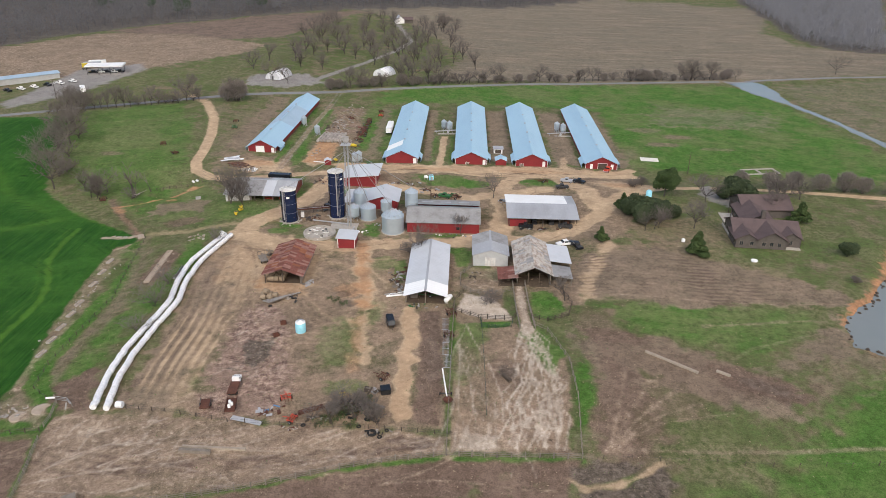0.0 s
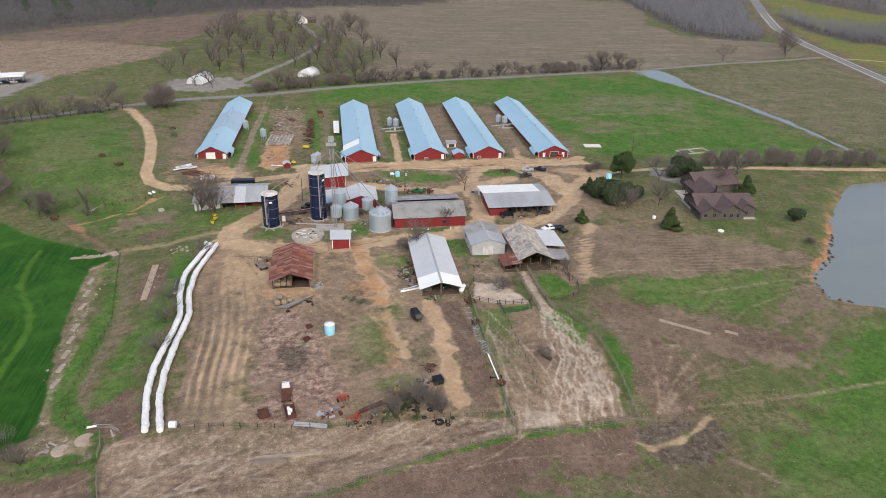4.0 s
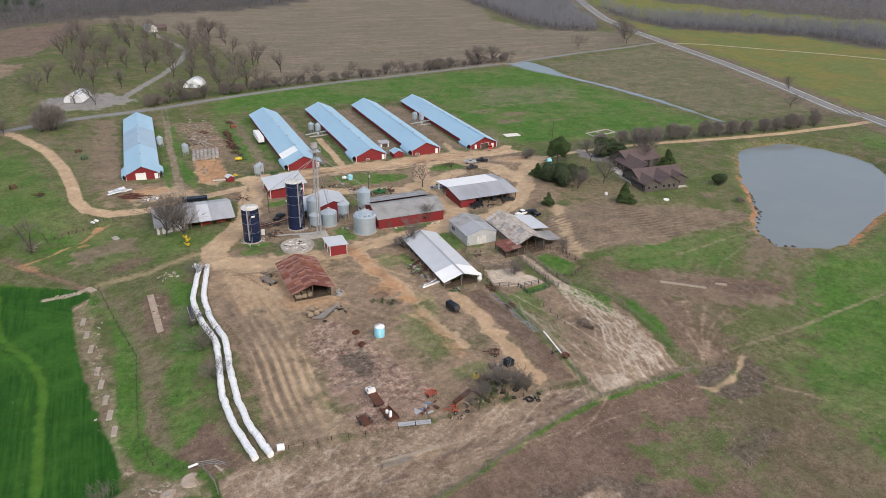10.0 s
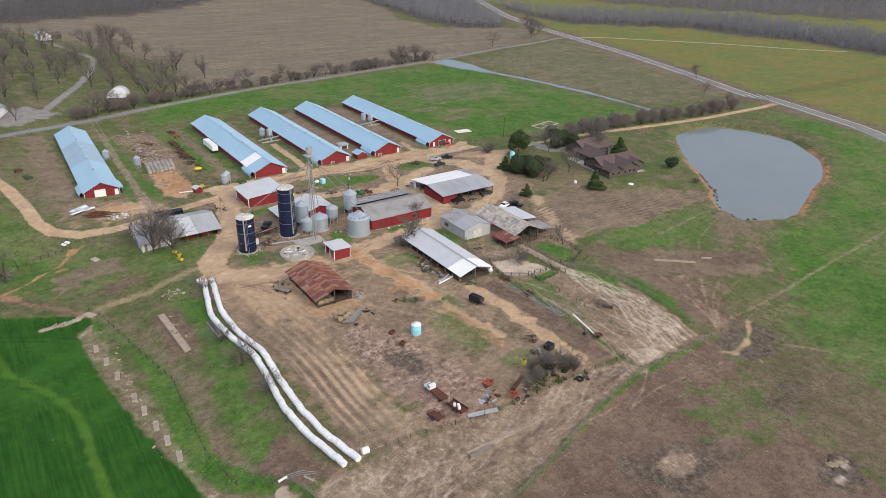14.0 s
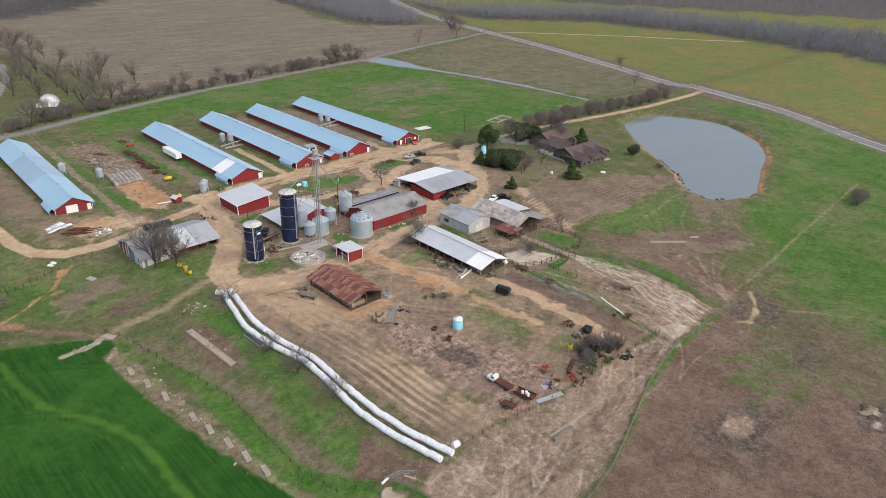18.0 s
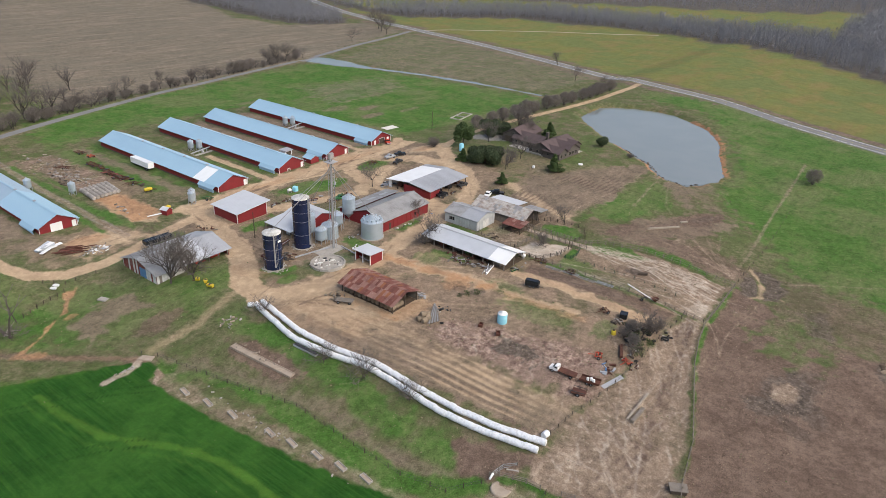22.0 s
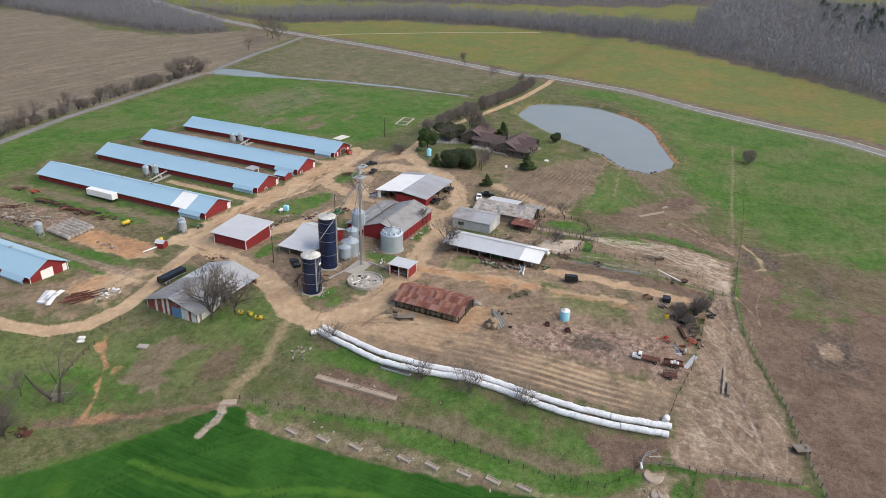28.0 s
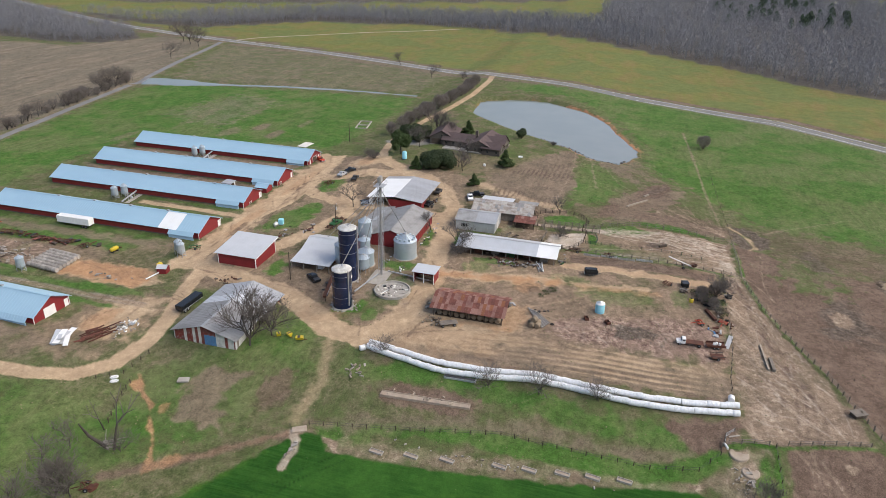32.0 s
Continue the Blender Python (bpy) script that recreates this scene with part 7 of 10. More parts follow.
# flatbed truck with a white cab, rusty trailers behind
t = thing("flatbed_truck", -46.4, 116.7, None, 4, "old flatbed truck with white cab and rusty bed", "truck")
t.matrix_basis = t.matrix_basis @ Matrix.Scale(0.84, 4)
part("cab", shaped([(2.2, 0.7), (3.6, 0.7), (4.6, 0.7), (4.7, 1.35), (3.5, 1.5), (3.1, 2.2), (2.2, 2.25)], 1.0, 0.92), M["white"], t)
panel("windscreen", t, M["glass_dark"], -0.8, 0.8, 3.24, 3.5, 1.55, 2.05)
panel("side_glass", t, M["glass_dark"], -0.99, 0.99, 2.4, 3.1, 1.55, 2.0)
panel("bed", t, M["rust_steel"], -1.15, 1.15, -2.8, 2.1, 1.0, 1.15)
for yy in np.arange(-2.6, 2.1, 0.6):
    bar("cross_member", t, M["rust_steel"], (-1.15, yy, 0.95), (1.15, yy, 0.95), 0.1)
for s in (-1, 1):
    bar("frame_rail", t, M["steel_dark"], (s * 0.45, -2.9, 0.8), (s * 0.45, 4.4, 0.8), 0.18)
    wheel(t, s * 0.9, 3.7, 0.48)
    wheel(t, s * 0.9, -1.6, 0.48, 0.45)
t = thing("farm_trailer", -45.4, 111.4, None, 10, "rusty high-sided farm trailer with white drums", "trailer")
t.matrix_basis = t.matrix_basis @ Matrix.Scale(0.84, 4)
panel("floor", t, M["rust_steel"], -1.2, 1.2, -2.6, 2.6, 0.8, 0.95)
for s in (-1, 1):
    panel("side_board", t, M["rust_steel"], *sorted((s * 1.2, s * 1.12)), -2.6, 2.6, 0.95, 1.5)
    wheel(t, s * 1.05, -0.5, 0.42)
    wheel(t, s * 1.05, 0.5, 0.42)
for k in range(3):
    part("drum", lathe([(0.36, 0.95), (0.36, 1.75), (0.1, 1.85), (0, 1.85)], 14), M["white"], t).matrix_basis = pose(-0.3 + 0.5 * (k % 2), -1.0 + 0.8 * k, 0)
t = thing("farm_trailer", -50.6, 111.4, None, 12, "small rusty two-wheeled trailer in weeds", "trailer")
panel("floor", t, M["rust_steel"], -1.0, 1.0, -1.5, 1.5, 0.6, 0.75)
for s in (-1, 1):
    bar("side_bar", t, M["steel_dark"], (s * 1.0, -1.5, 1.2), (s * 1.0, 1.5, 1.2), 0.1)
    wheel(t, s * 1.0, 0, 0.42)
    for yy in (-1.4, 0, 1.4):
        bar("stake", t, M["rust_steel"], (s * 1.0, yy, 0.7), (s * 1.0, yy, 1.25), 0.08)
t = thing("hay_wagon", -56, 175.5, None, 28, "grey wooden hay wagon beside the rusty barn", "wagon")
for k in range(6):
    panel("deck_board", t, M["wood"], -1.05 + 0.35 * k, -0.73 + 0.35 * k, -2.3, 2.3, 0.85, 0.92)
for s in (-1, 1):
    for yy in (-1.5, 1.5):
        wheel(t, s * 0.85, yy, 0.38)
for x in (-1.0, 0, 1.0):
    bar("rack_post", t, M["steel_dark"], (x, 2.3, 0.9), (x, 2.3, 2.0), 0.07)
bar("rack_rail", t, M["steel_dark"], (-1.0, 2.3, 2.0), (1.0, 2.3, 2.0), 0.07)

# grain auger with a red hopper
t = thing("grain_auger", -1.5, 117, None, 0, "long white grain auger with rusty red hopper", "auger")
part("tube", tube((-0.3, -1.6, 0.6), (-1.6, 5.2, 3.4), 0.16, 0.16, 8), M["white"], t)
part("hopper", lathe([(0.3, 0.2), (1.1, 1.0), (1.15, 1.05), (1.0, 1.0), (0.2, 0.3)], 6, False), M["rust_steel"], t).matrix_basis = pose(-0.2, -2.3, 0.1)
for s in (-1, 1):
    bar("strut", t, M["rust_steel"], (s * 1.1 - 0.7, 0.8, 0.3), (-0.8, 1.6, 1.7), 0.1)
    wheel(t, s * 1.2 - 0.7, 0.6, 0.36)
bar("axle", t, M["steel_dark"], (-1.9, 0.6, 0.36), (0.5, 0.6, 0.36), 0.12)


def implement(x, y, turn, material, n, label, seed, name="farm_implement"):
    """A disc or tine implement: frame, cross bars, tines and two wheels."""
    r = random.Random(seed)
    t = thing(name, x, y, None, turn, label, "implement")
    for s in (-1, 1):
        bar("frame_bar", t, material, (s * 0.9, -n / 2, 0.65), (s * 0.9, n / 2, 0.65), 0.14)
        wheel(t, s * 1.15, -n * 0.1, 0.4)
    k = max(3, int(n / 0.7))
    for i in range(k):
        yy = -n / 2 + n * (i + 0.5) / k
        bar("cross_bar", t, material, (-1.1, yy, 0.68), (1.1, yy, 0.68 + r.uniform(-0.1, 0.3)), 0.1)
        for xx in (-0.9, -0.3, 0.3, 0.9):
            bar("tine", t, M["rust_steel"], (xx, yy, 0.68), (xx + r.uniform(-0.1, 0.1), yy - 0.25, 0.02), 0.07)
    bar("drawbar", t, material, (0, n / 2, 0.6), (0, n / 2 + 1.4, 0.4), 0.12)
    bar("mast", t, material, (0, 0, 0.7), (0.2, 0.3, 1.3 + r.uniform(0, 0.4)), 0.1)
    return t


for x, y, turn, m, n, lab in ((-35, 114.6, 20, "orange_red", 1.9, "bright red hay implement standing in weeds"), (-32.4, 108.6, 70, "orange_red", 1.6, "small orange-red machine by fence"),
                              (-15.8, 122.4, 60, "rust_steel", 2.4, "rusty implement in short grass"), (-123.5, 273, 20, "rust_steel", 4.5, "old rusty implement standing in pasture"),
                              (-115, 263.4, 60, "rust_steel", 3.0, "low rusty implement in pasture"), (-103.6, 307, 15, "rust_steel", 3.4, "rusty harrow beside poultry house"),
                              (-101.5, 298, 15, "green_paint", 5.0, "green planter parked in grass"), (-36.6, 260.4, 20, "green_paint", 3.6, "green implement by poultry house end"),
                              (-40.4, 331, 0, "orange_red", 3.4, "red harrow standing in grass"), (-44.6, 320, 4, "rust_steel", 9.0, "long rusty row of old implements"), (-45.4, 308.6, -6, "rust_steel", 6.5, "rusty tine implement in a row"), (-45.2, 299.6, 12, "rust_steel", 6.0, "rusty disc implement in a row"), (-41, 338, 20, "rust_steel", 4.5, "dark rusty harrow in tall grass"),
                              (-46, 292, 60, "rust_steel", 3.4, "rusty orange implement beside bales"), (-54, 325, 40, "rust_steel", 5.0, "rusty machinery among scrap"),
                              (-1.9, 149.6, 20, "rust_steel", 3.6, "rusty machine against pen fence"), (-2.2, 139.4, 12, "rust_steel", 2.6, "rusty red implement beside pen fence"),
                              (-13.4, 167, 10, "rust_steel", 3.5, "rusty implement beside machine shed"), (-8, 158.6, 90, "green_paint", 5.0, "green implement under shed roof"),
                              (-9.6, 228.2, 80, "rust_steel", 3.0, "rusty machine body in dirt yard"), (-2.4, 227, 80, "rust_steel", 3.2, "old red machine in dirt yard"),
                              (-126, 224, 30, "rust_steel", 2.0, "rusty orange machine under bare tree"), (30, 246, 70, "rust_steel", 4.0, "rusty implement on sandy ground")):
    implement(x, y, turn, M[m], n, lab, int(abs(x * 7 + y)))


def old_vehicle(x, y, turn, paint, label):
    t = thing("old_truck", x, y, None, turn, label, "truck")
    part("body", shaped([(-2.3, 0.45), (2.2, 0.45), (2.3, 1.0), (1.0, 1.2), (-2.3, 1.1)], 0.9), paint, t)
    c = part("cab", shaped([(-0.6, 1.1), (1.0, 1.1), (0.6, 1.8), (-0.5, 1.8)], 0.85, 0.85), paint, t)
    panel("side_glass", c, M["glass_dark"], -0.84, 0.84, -0.4, 0.5, 1.3, 1.65)
    for s in (-1, 1):
        for yy in (-1.5, 1.5):
            wheel(t, s * 0.82, yy, 0.37)
    return t


for x, y, turn, m, lab in ((-6.1, 227.6, 70, "green_paint", "old green truck body in yard"), (42.8, 242.8, 60, "car_dark", "dark flatbed truck on sandy ground"), (38.5, 244.5, 75, "galv", "grey truck parked on sand"),
                           (36, 238, 95, "steel_dark", "dark trailer body on sand"), (20.5, 203.6, 80, "car_dark", "dark vehicle under shed edge"), (33, 203.8, 85, "steel_dark", "dark buggy under shed edge")):
    old_vehicle(x, y, turn, M[m], lab)

# black crate, logs and planks near the thicket
t = thing("black_crate", -14.8, 117.6, None, 15, "black plastic crate in the weeds", "crate")
part("shell", box(-1.0, 1.0, -0.9, 0.9, 0, 1.3, 0.1), M["black"], t)
panel("lid", t, M["car_dark"], -1.05, 1.05, -0.95, 0.95, 1.3, 1.38)
t = thing("yellow_tank", -23.6, 116.2, None, 0, "small yellow-green tank with dark cap", "tank")
part("body", lathe([(0.6, 0), (0.6, 0.9), (0.3, 1.1), (0, 1.1)], 14), M["yellow"], t)
part("cap", lathe([(0.3, 1.1), (0.28, 1.2), (0, 1.2)], 10), M["black"], t)


M["bunk_wood"] = worn("bleached_log_wood", (0.36, 0.31, 0.25), (0.26, 0.21, 0.16), (0.46, 0.42, 0.36), 0.8, 0.9, 0.0, 0.2, 6.0, 0.7)


def beam_thing(name, a, b, wide, material, label, category, high=None):
    t = thing(name, *a, None, 0, label, category)
    dz = ground_z(*b) - ground_z(*a)
    bar("timber", t, material, (0, 0, wide * 0.45), (b[0] - a[0], b[1] - a[1], dz + wide * 0.45), wide, high or wide)
    return t


for a, b, w, m, lab in (((43.2, 135.8), (53.4, 128.8), 0.5, "bunk_wood", "long bleached log lying on bare earth"), ((57.8, 130), (60.4, 128.4), 0.5, "bunk_wood", "short bleached log on bare earth"),
                        ((-39.4, 100.4), (-51.2, 100.0), 0.45, "bunk_wood", "long bleached timber on trodden ground"), ((-45.6, 99.0), (-51.4, 98.9), 0.7, "wood", "weathered grey timber lying beside another"), ((-27, 112.6), (-31.6, 110.4), 0.7, "rust_steel", "rusty beam lying in the thicket"),
                        ((-18.6, 114.6), (-14.6, 112.8), 0.5, "wood", "grey log lying beside thicket"), ((-20, 113.4), (-16, 111.8), 0.6, "wood", "grey hollow log beside thicket"),
                        ((10, 124.6), (11.5, 122.4), 0.7, "wood_dark", "dark trough-like timber in corral"), ((-26, 112), (-24.5, 108), 0.5, "wood_dark", "dark timber in the thicket")):
    beam_thing("timber", a, b, w, M[m], lab, "timber")

# corrugated bunk, stock tank sheets and metal leftovers
t = thing("feed_bunk", -85.1, 172.6, None, 3, "long low tan concrete feed bunk in bare earth", "feed bunk")
for a, b in ((-0.8, -0.65), (0.65, 0.8)):
    panel("side", t, M["tan_concrete"], a, b, -9.8, 9.8, -0.2, 0.4)
panel("floor", t, M["tan_concrete"], -0.65, 0.65, -9.8, 9.8, -0.2, 0.22)
for k in range(7):
    panel("divider", t, M["tan_concrete"], -0.65, 0.65, -9.6 + 3.2 * k, -9.5 + 3.2 * k, 0.2, 0.36)


def trough(x, y, turn):
    t = thing("cattle_trough", x, y, None, turn, "small concrete cattle trough on pale ground", "trough", "row of troughs")
    for a, b, c, d in ((-0.5, -0.38, -1.4, 1.4), (0.38, 0.5, -1.4, 1.4), (-0.38, 0.38, -1.4, -1.28), (-0.38, 0.38, 1.28, 1.4)):
        panel("side", t, M["bunk"], a, b, c, d, -0.2, 0.4)
    panel("bottom", t, M["tan_concrete"], -0.38, 0.38, -1.28, 1.28, -0.1, 0.2)
    return t


M["bunk"] = worn("bleached_bunk_concrete", (0.40, 0.37, 0.33), (0.24, 0.21, 0.18), (0.54, 0.52, 0.48), 1.2, 0.9, 0.0, 0.2, 5.0, 0.7)
tr = trough(-101.7, 177.4, -8)
for x, y in ((-100.8, 170.6), (-99.9, 163.6), (-98.6, 153.6), (-97.9, 148), (-97.1, 141.8), (-96.4, 136.2), (-95.7, 130.4)):
    copy_thing(tr, seat(tr, x, y, None, -9))

t = thing("ford_slab", -100, 194.6, None, 30, "grey concrete slab bridging a ditch", "slab")
part("slab", box(-0.9, 0.9, -1.5, 1.5, -0.3, 0.25, 0.04), M["tan_concrete"], t)
bar("rail_post", t, M["steel_dark"], (1.2, 1.8, 0.2), (1.2, 1.8, 1.1), 0.12)


def scrap(x, y, w, d, n, mats, label, seed, long=0.6, name="scrap_pile", tall=0.4):
    """A heap of loose pieces, each its own part."""
    r = random.Random(seed)
    t = thing(name, x, y, None, 0, label, "scrap pile")
    for k in range(n):
        px, py = r.gauss(0, w / 4), r.gauss(0, d / 4)
        u = r.uniform(0.3, 1.0) * long
        v = u * r.uniform(0.15, 0.6)
        h = r.uniform(0.08, 0.35)
        bm = box(-u, u, -v, v, 0, h, 0.02)
        bmesh.ops.transform(bm, matrix=pose(px, py, r.uniform(0, tall) * 0.6, r.uniform(-14, 14), r.uniform(-14, 14), r.uniform(0, 180)), verts=bm.verts)
        part("piece", bm, M[r.choice(mats)], t)
    return t


scrap(-81.4, 250.2, 8, 5, 60, ["white", "wood", "concrete", "galv"], "heap of white and grey rubble by drive", 3, 0.55)
scrap(-55, 325, 15, 44, 150, ["hay", "wood", "bunk_wood", "hay", "hay_grey"], "scattered old lumber and hay scraps", 5, 0.8, tall=0.6)
scrap(-15.6, 163, 5, 10, 30, ["wood", "rust_steel", "galv_old", "wood_dark"], "junk and old parts beside machine shed", 6, 0.8)
scrap(-16, 170, 4, 6, 18, ["wood", "wood_dark", "rust_steel"], "grey junk in grass beside machine shed", 8, 0.8)
scrap(-21.5, 112.5, 8, 7, 26, ["wood_dark", "rust_steel", "wood", "black"], "dark junk tangled in the thicket", 9, 0.9)
scrap(-15.4, 106, 5, 2.5, 10, ["black", "wood", "concrete"], "junk and debris along yard fence", 10, 0.6)
scrap(-38, 110.6, 5, 4, 14, ["galv", "blue_paint", "rust_steel"], "blue and grey metal scraps by fence", 11, 0.8)
scrap(-5, 196, 18, 3, 26, ["blue_paint", "white", "wood", "steel_dark"], "buckets and barrels along red barn", 12, 0.4)
scrap(-52, 240, 5, 9, 18, ["wood_dark", "wood", "rust_steel"], "dark junk beside red shed", 13, 0.6)
scrap(-54, 201, 5, 4, 16, ["concrete", "wood"], "rubble at the foot of silo", 14, 0.4)
scrap(-105.5, 193.4, 5.5, 0.9, 26, ["bunk", "tan_concrete", "concrete"], "pale rocks tipped into a washed-out ditch", 81, 0.5)
scrap(-125.5, 222.4, 1.4, 1.4, 9, ["rust_steel"], "rusty scrap under a bare tree", 82, 1.0)
scrap(-80, 190, 6, 6, 16, ["concrete", "tan_concrete", "wood"], "pale rubble and slabs in grass", 15, 0.7)
scrap(-26, 202, 5, 4, 10, ["white", "galv", "wood"], "odds and ends beside grain bin", 16, 0.4)
scrap(-20, 240, 12, 5, 26, ["rust_steel", "wood", "wood_dark", "galv"], "old parts on a grassy island", 17, 0.7)
scrap(16, 226, 7, 4, 22, ["galv", "galv", "steel_dark"], "grey gates and panels stacked by shed", 18, 1.2)
scrap(-41, 153.6, 3, 3, 6, ["black", "steel_dark"], "dark tractor tyre pieces", 19, 0.5)
scrap(-48.5, 183.3, 5, 2, 8, ["concrete", "hay"], "pale slabs by barn end", 20, 0.8)

scrap(-48.6, 206.4, 5, 5, 26, ["wood_dark", "rust_steel", "wood", "steel_dark"], "dark lumber and parts between silos", 41, 0.9)
scrap(-45.8, 212.6, 5, 3, 14, ["steel_dark", "wood", "wood_dark"], "dark clutter behind tall silo", 42, 0.7)
scrap(-30.5, 196.8, 4, 3, 12, ["white", "galv_old", "wood"], "odd metal pieces on grass by bins", 43, 0.4)
scrap(-12.6, 234.5, 9, 3, 20, ["rust_steel", "wood_dark", "galv_old"], "old parts lying along the yard island", 44, 0.8)
scrap(-2.4, 229.6, 7, 2.5, 18, ["rust_steel", "rust_steel", "green_paint", "wood_dark"], "rusty machinery parts behind red barn", 45, 0.9, tall=1.2)
scrap(-17.4, 166.4, 3.5, 7, 22, ["rust_steel", "wood_dark", "wood", "galv_old"], "rusty parts strewn beside machine shed", 46, 0.7, tall=0.8)
scrap(-11, 152.4, 9, 2.5, 16, ["green_paint", "wood", "galv_old", "steel_dark"], "parts lying before the shed end", 47, 0.5)
scrap(24, 202.4, 16, 2, 20, ["steel_dark", "wood_dark", "galv_old", "rust_steel"], "clutter along the open shed front", 48, 0.6)
scrap(4, 170.5, 5, 6, 10, ["wood", "wood_dark"], "old boards in the pen behind shed", 49, 0.6)
scrap(-58, 313, 10, 20, 60, ["wood", "hay_grey", "bunk_wood", "hay_grey", "wood_dark"], "piles of grey lumber and hay", 50, 0.9, tall=0.9)
scrap(-45.2, 305, 3.4, 36, 60, ["rust_steel", "wood_dark", "steel_dark", "rust"], "row of rusty parts in grass", 51, 1.2, tall=1.3)
scrap(-60.4, 272, 4, 12, 14, ["wood", "galv_old"], "loose boards by the gravel track", 52, 0.6)
scrap(-55.5, 179.6, 3.5, 4, 14, ["wood", "wood_dark", "hay"], "boards and posts by rusty barn", 53, 0.8)
scrap(-40.6, 163, 2.5, 4, 12, ["galv_old", "galv", "wood"], "bent tin by the rusty barn corner", 54, 0.7)
scrap(-43.5, 154.8, 3, 3, 12, ["hay_grey", "wood", "steel_dark"], "scraps beside old bales", 55, 0.6)
scrap(-28.5, 109.2, 6, 2.5, 14, ["concrete", "wood", "wood_dark"], "stones and boards below the thicket", 56, 0.6)
scrap(-17.5, 118.2, 6, 1.6, 12, ["wood", "wood_dark", "galv_old"], "grey boards laid by the thicket edge", 83, 1.0)
scrap(-22, 112.6, 8, 2.4, 16, ["wood_dark", "rust_steel", "black", "wood"], "dark parts heaped along the thicket", 84, 1.0, tall=1.2)
scrap(-33, 106.4, 5, 1.6, 9, ["concrete", "rust_steel"], "stones along the yard fence", 57, 0.5)
scrap(-84.5, 173, 2.6, 15, 16, ["tan_concrete", "wood"], "crumbled pieces along feed bunk", 58, 0.5)
scrap(-98.4, 152, 2.4, 36, 26, ["bunk", "concrete", "wood"], "stray stones along the trough strip", 59, 0.35)
scrap(-89, 109, 9, 4.5, 30, ["bunk", "concrete", "tan_concrete"], "broken concrete pieces in weeds", 60, 0.6)

# stones along the near bank of the pond
r7 = random.Random(72)
pebble = box(-0.4, 0.4, -0.3, 0.3, -0.25, 0.3, 0.16)
stone_mesh = bpy.data.meshes.new("bank_stone")
pebble.to_mesh(stone_mesh)
pebble.free()
stone_mesh.materials.append(M["wood_dark"])
for x, y, turn in along([(120.5, 177.6), (109.5, 163.6), (99.5, 155), (95.4, 149), (93.9, 141.4), (100, 138)], 1.5):
    if r7.random() < 0.75:
        x, y = x + r7.uniform(-0.7, 0.7), y + r7.uniform(-0.7, 0.7)
        b = tagged(new("bank_stone", stone_mesh), "small dark stone at the water's edge", "stone", "stones along the pond bank")
        b.matrix_basis = pose(x, y, max(ground_z(x, y), POND_LEVEL - 0.05), 0, 0, r7.uniform(0, 360)) @ Matrix.Scale(r7.uniform(0.7, 1.5), 4)

# bright tin sheets and red beams beside the first poultry house
r6 = random.Random(61)
t = thing("tin_stack", -91, 260.2, None, 25, "jumbled stack of bright white tin sheets", "sheet stack")
for k in range(14):
    n, w = r6.uniform(1.6, 3.0), r6.uniform(0.4, 0.75)
    sheet = part("sheet", ribbed((-n, -w, 0), (n, -w, 0), (n, w, 0), (-n, w, 0), 0.04), M["new_tin"] if k % 3 else M["white_tin"], t)
    sheet.matrix_basis = pose(r6.gauss(0, 0.8), r6.gauss(0, 1.1), 0.1 + 0.07 * k, r6.uniform(-6, 6), r6.uniform(-5, 5), r6.gauss(0, 16))
t = thing("beam_stack", -86, 253.8, None, -32, "jumbled stack of rust-red steel beams on grass", "beam stack")
for k in range(16):
    x, y, n, q = r6.gauss(0, 1.4), r6.gauss(0, 1.3), r6.uniform(1.8, 3.2), radians(r6.gauss(0, 12))
    z = 0.15 + 0.04 * k
    bar("beam", t, M["rust_steel"] if k % 4 else M["rust"], (x - n * math.cos(q), y - n * math.sin(q), z), (x + n * math.cos(q), y + n * math.sin(q), z + r6.uniform(-0.05, 0.1)), 0.26, 0.2)
t = thing("pipe_stack", -46.3, 155.4, None, 0, "grey planks and metal beams heaped on ground", "plank stack")
for k in range(9):
    bar("plank", t, M["galv_old"] if k % 2 else M["wood"], (-4 + 0.3 * k, -2.6 - 0.2 * k, 0.2 + 0.05 * k), (5 - 0.3 * k, 2.4 - 0.35 * k, 0.25 + 0.06 * k), 0.35, 0.12)
t = thing("pipe_stack", -16.5, 158.4, None, 18, "white and grey pipes stacked by machine shed", "pipe stack")
for k in range(10):
    q, n = radians(r6.gauss(0, 6)), r6.uniform(1.8, 2.9)
    x, y, z = r6.gauss(0, 0.4), -0.8 + 0.3 * (k % 6), 0.12 + 0.22 * (k // 6)
    part("pipe", tube((x - n * math.cos(q), y - n * math.sin(q), z), (x + n * math.cos(q), y + n * math.sin(q), z + 0.1), 0.11, 0.11, 8), M["white"] if k % 3 == 0 else M["galv_old"], t)
t = thing("gate_stack", -3.6, 133, None, 0, "grey galvanised gates laid along pen fence", "gate stack")
for j in range(4):
    y, x = 11.5 - 5.2 * j, 0.5 + 0.35 * (j % 2) + 0.2 * j
    for k in range(6):
        bar("gate_bar", t, M["galv"] if j % 2 else M["galv_old"], (x - 0.7 + 0.28 * k, y - 2.4, 0.18 + 0.1 * (j % 2)), (x - 0.9 + 0.28 * k, y + 2.4, 0.22 + 0.1 * (j % 2)), 0.06)
    for e in (-2.4, 0, 2.4):
        bar("gate_brace", t, M["galv"], (x - 0.9, y + e, 0.2 + 0.1 * (j % 2)), (x + 0.75, y + e, 0.2 + 0.1 * (j % 2)), 0.07)
t = thing("loading_chute", -82.2, 112, None, 25, "grey loading chute with white pipe and low wall", "gate")
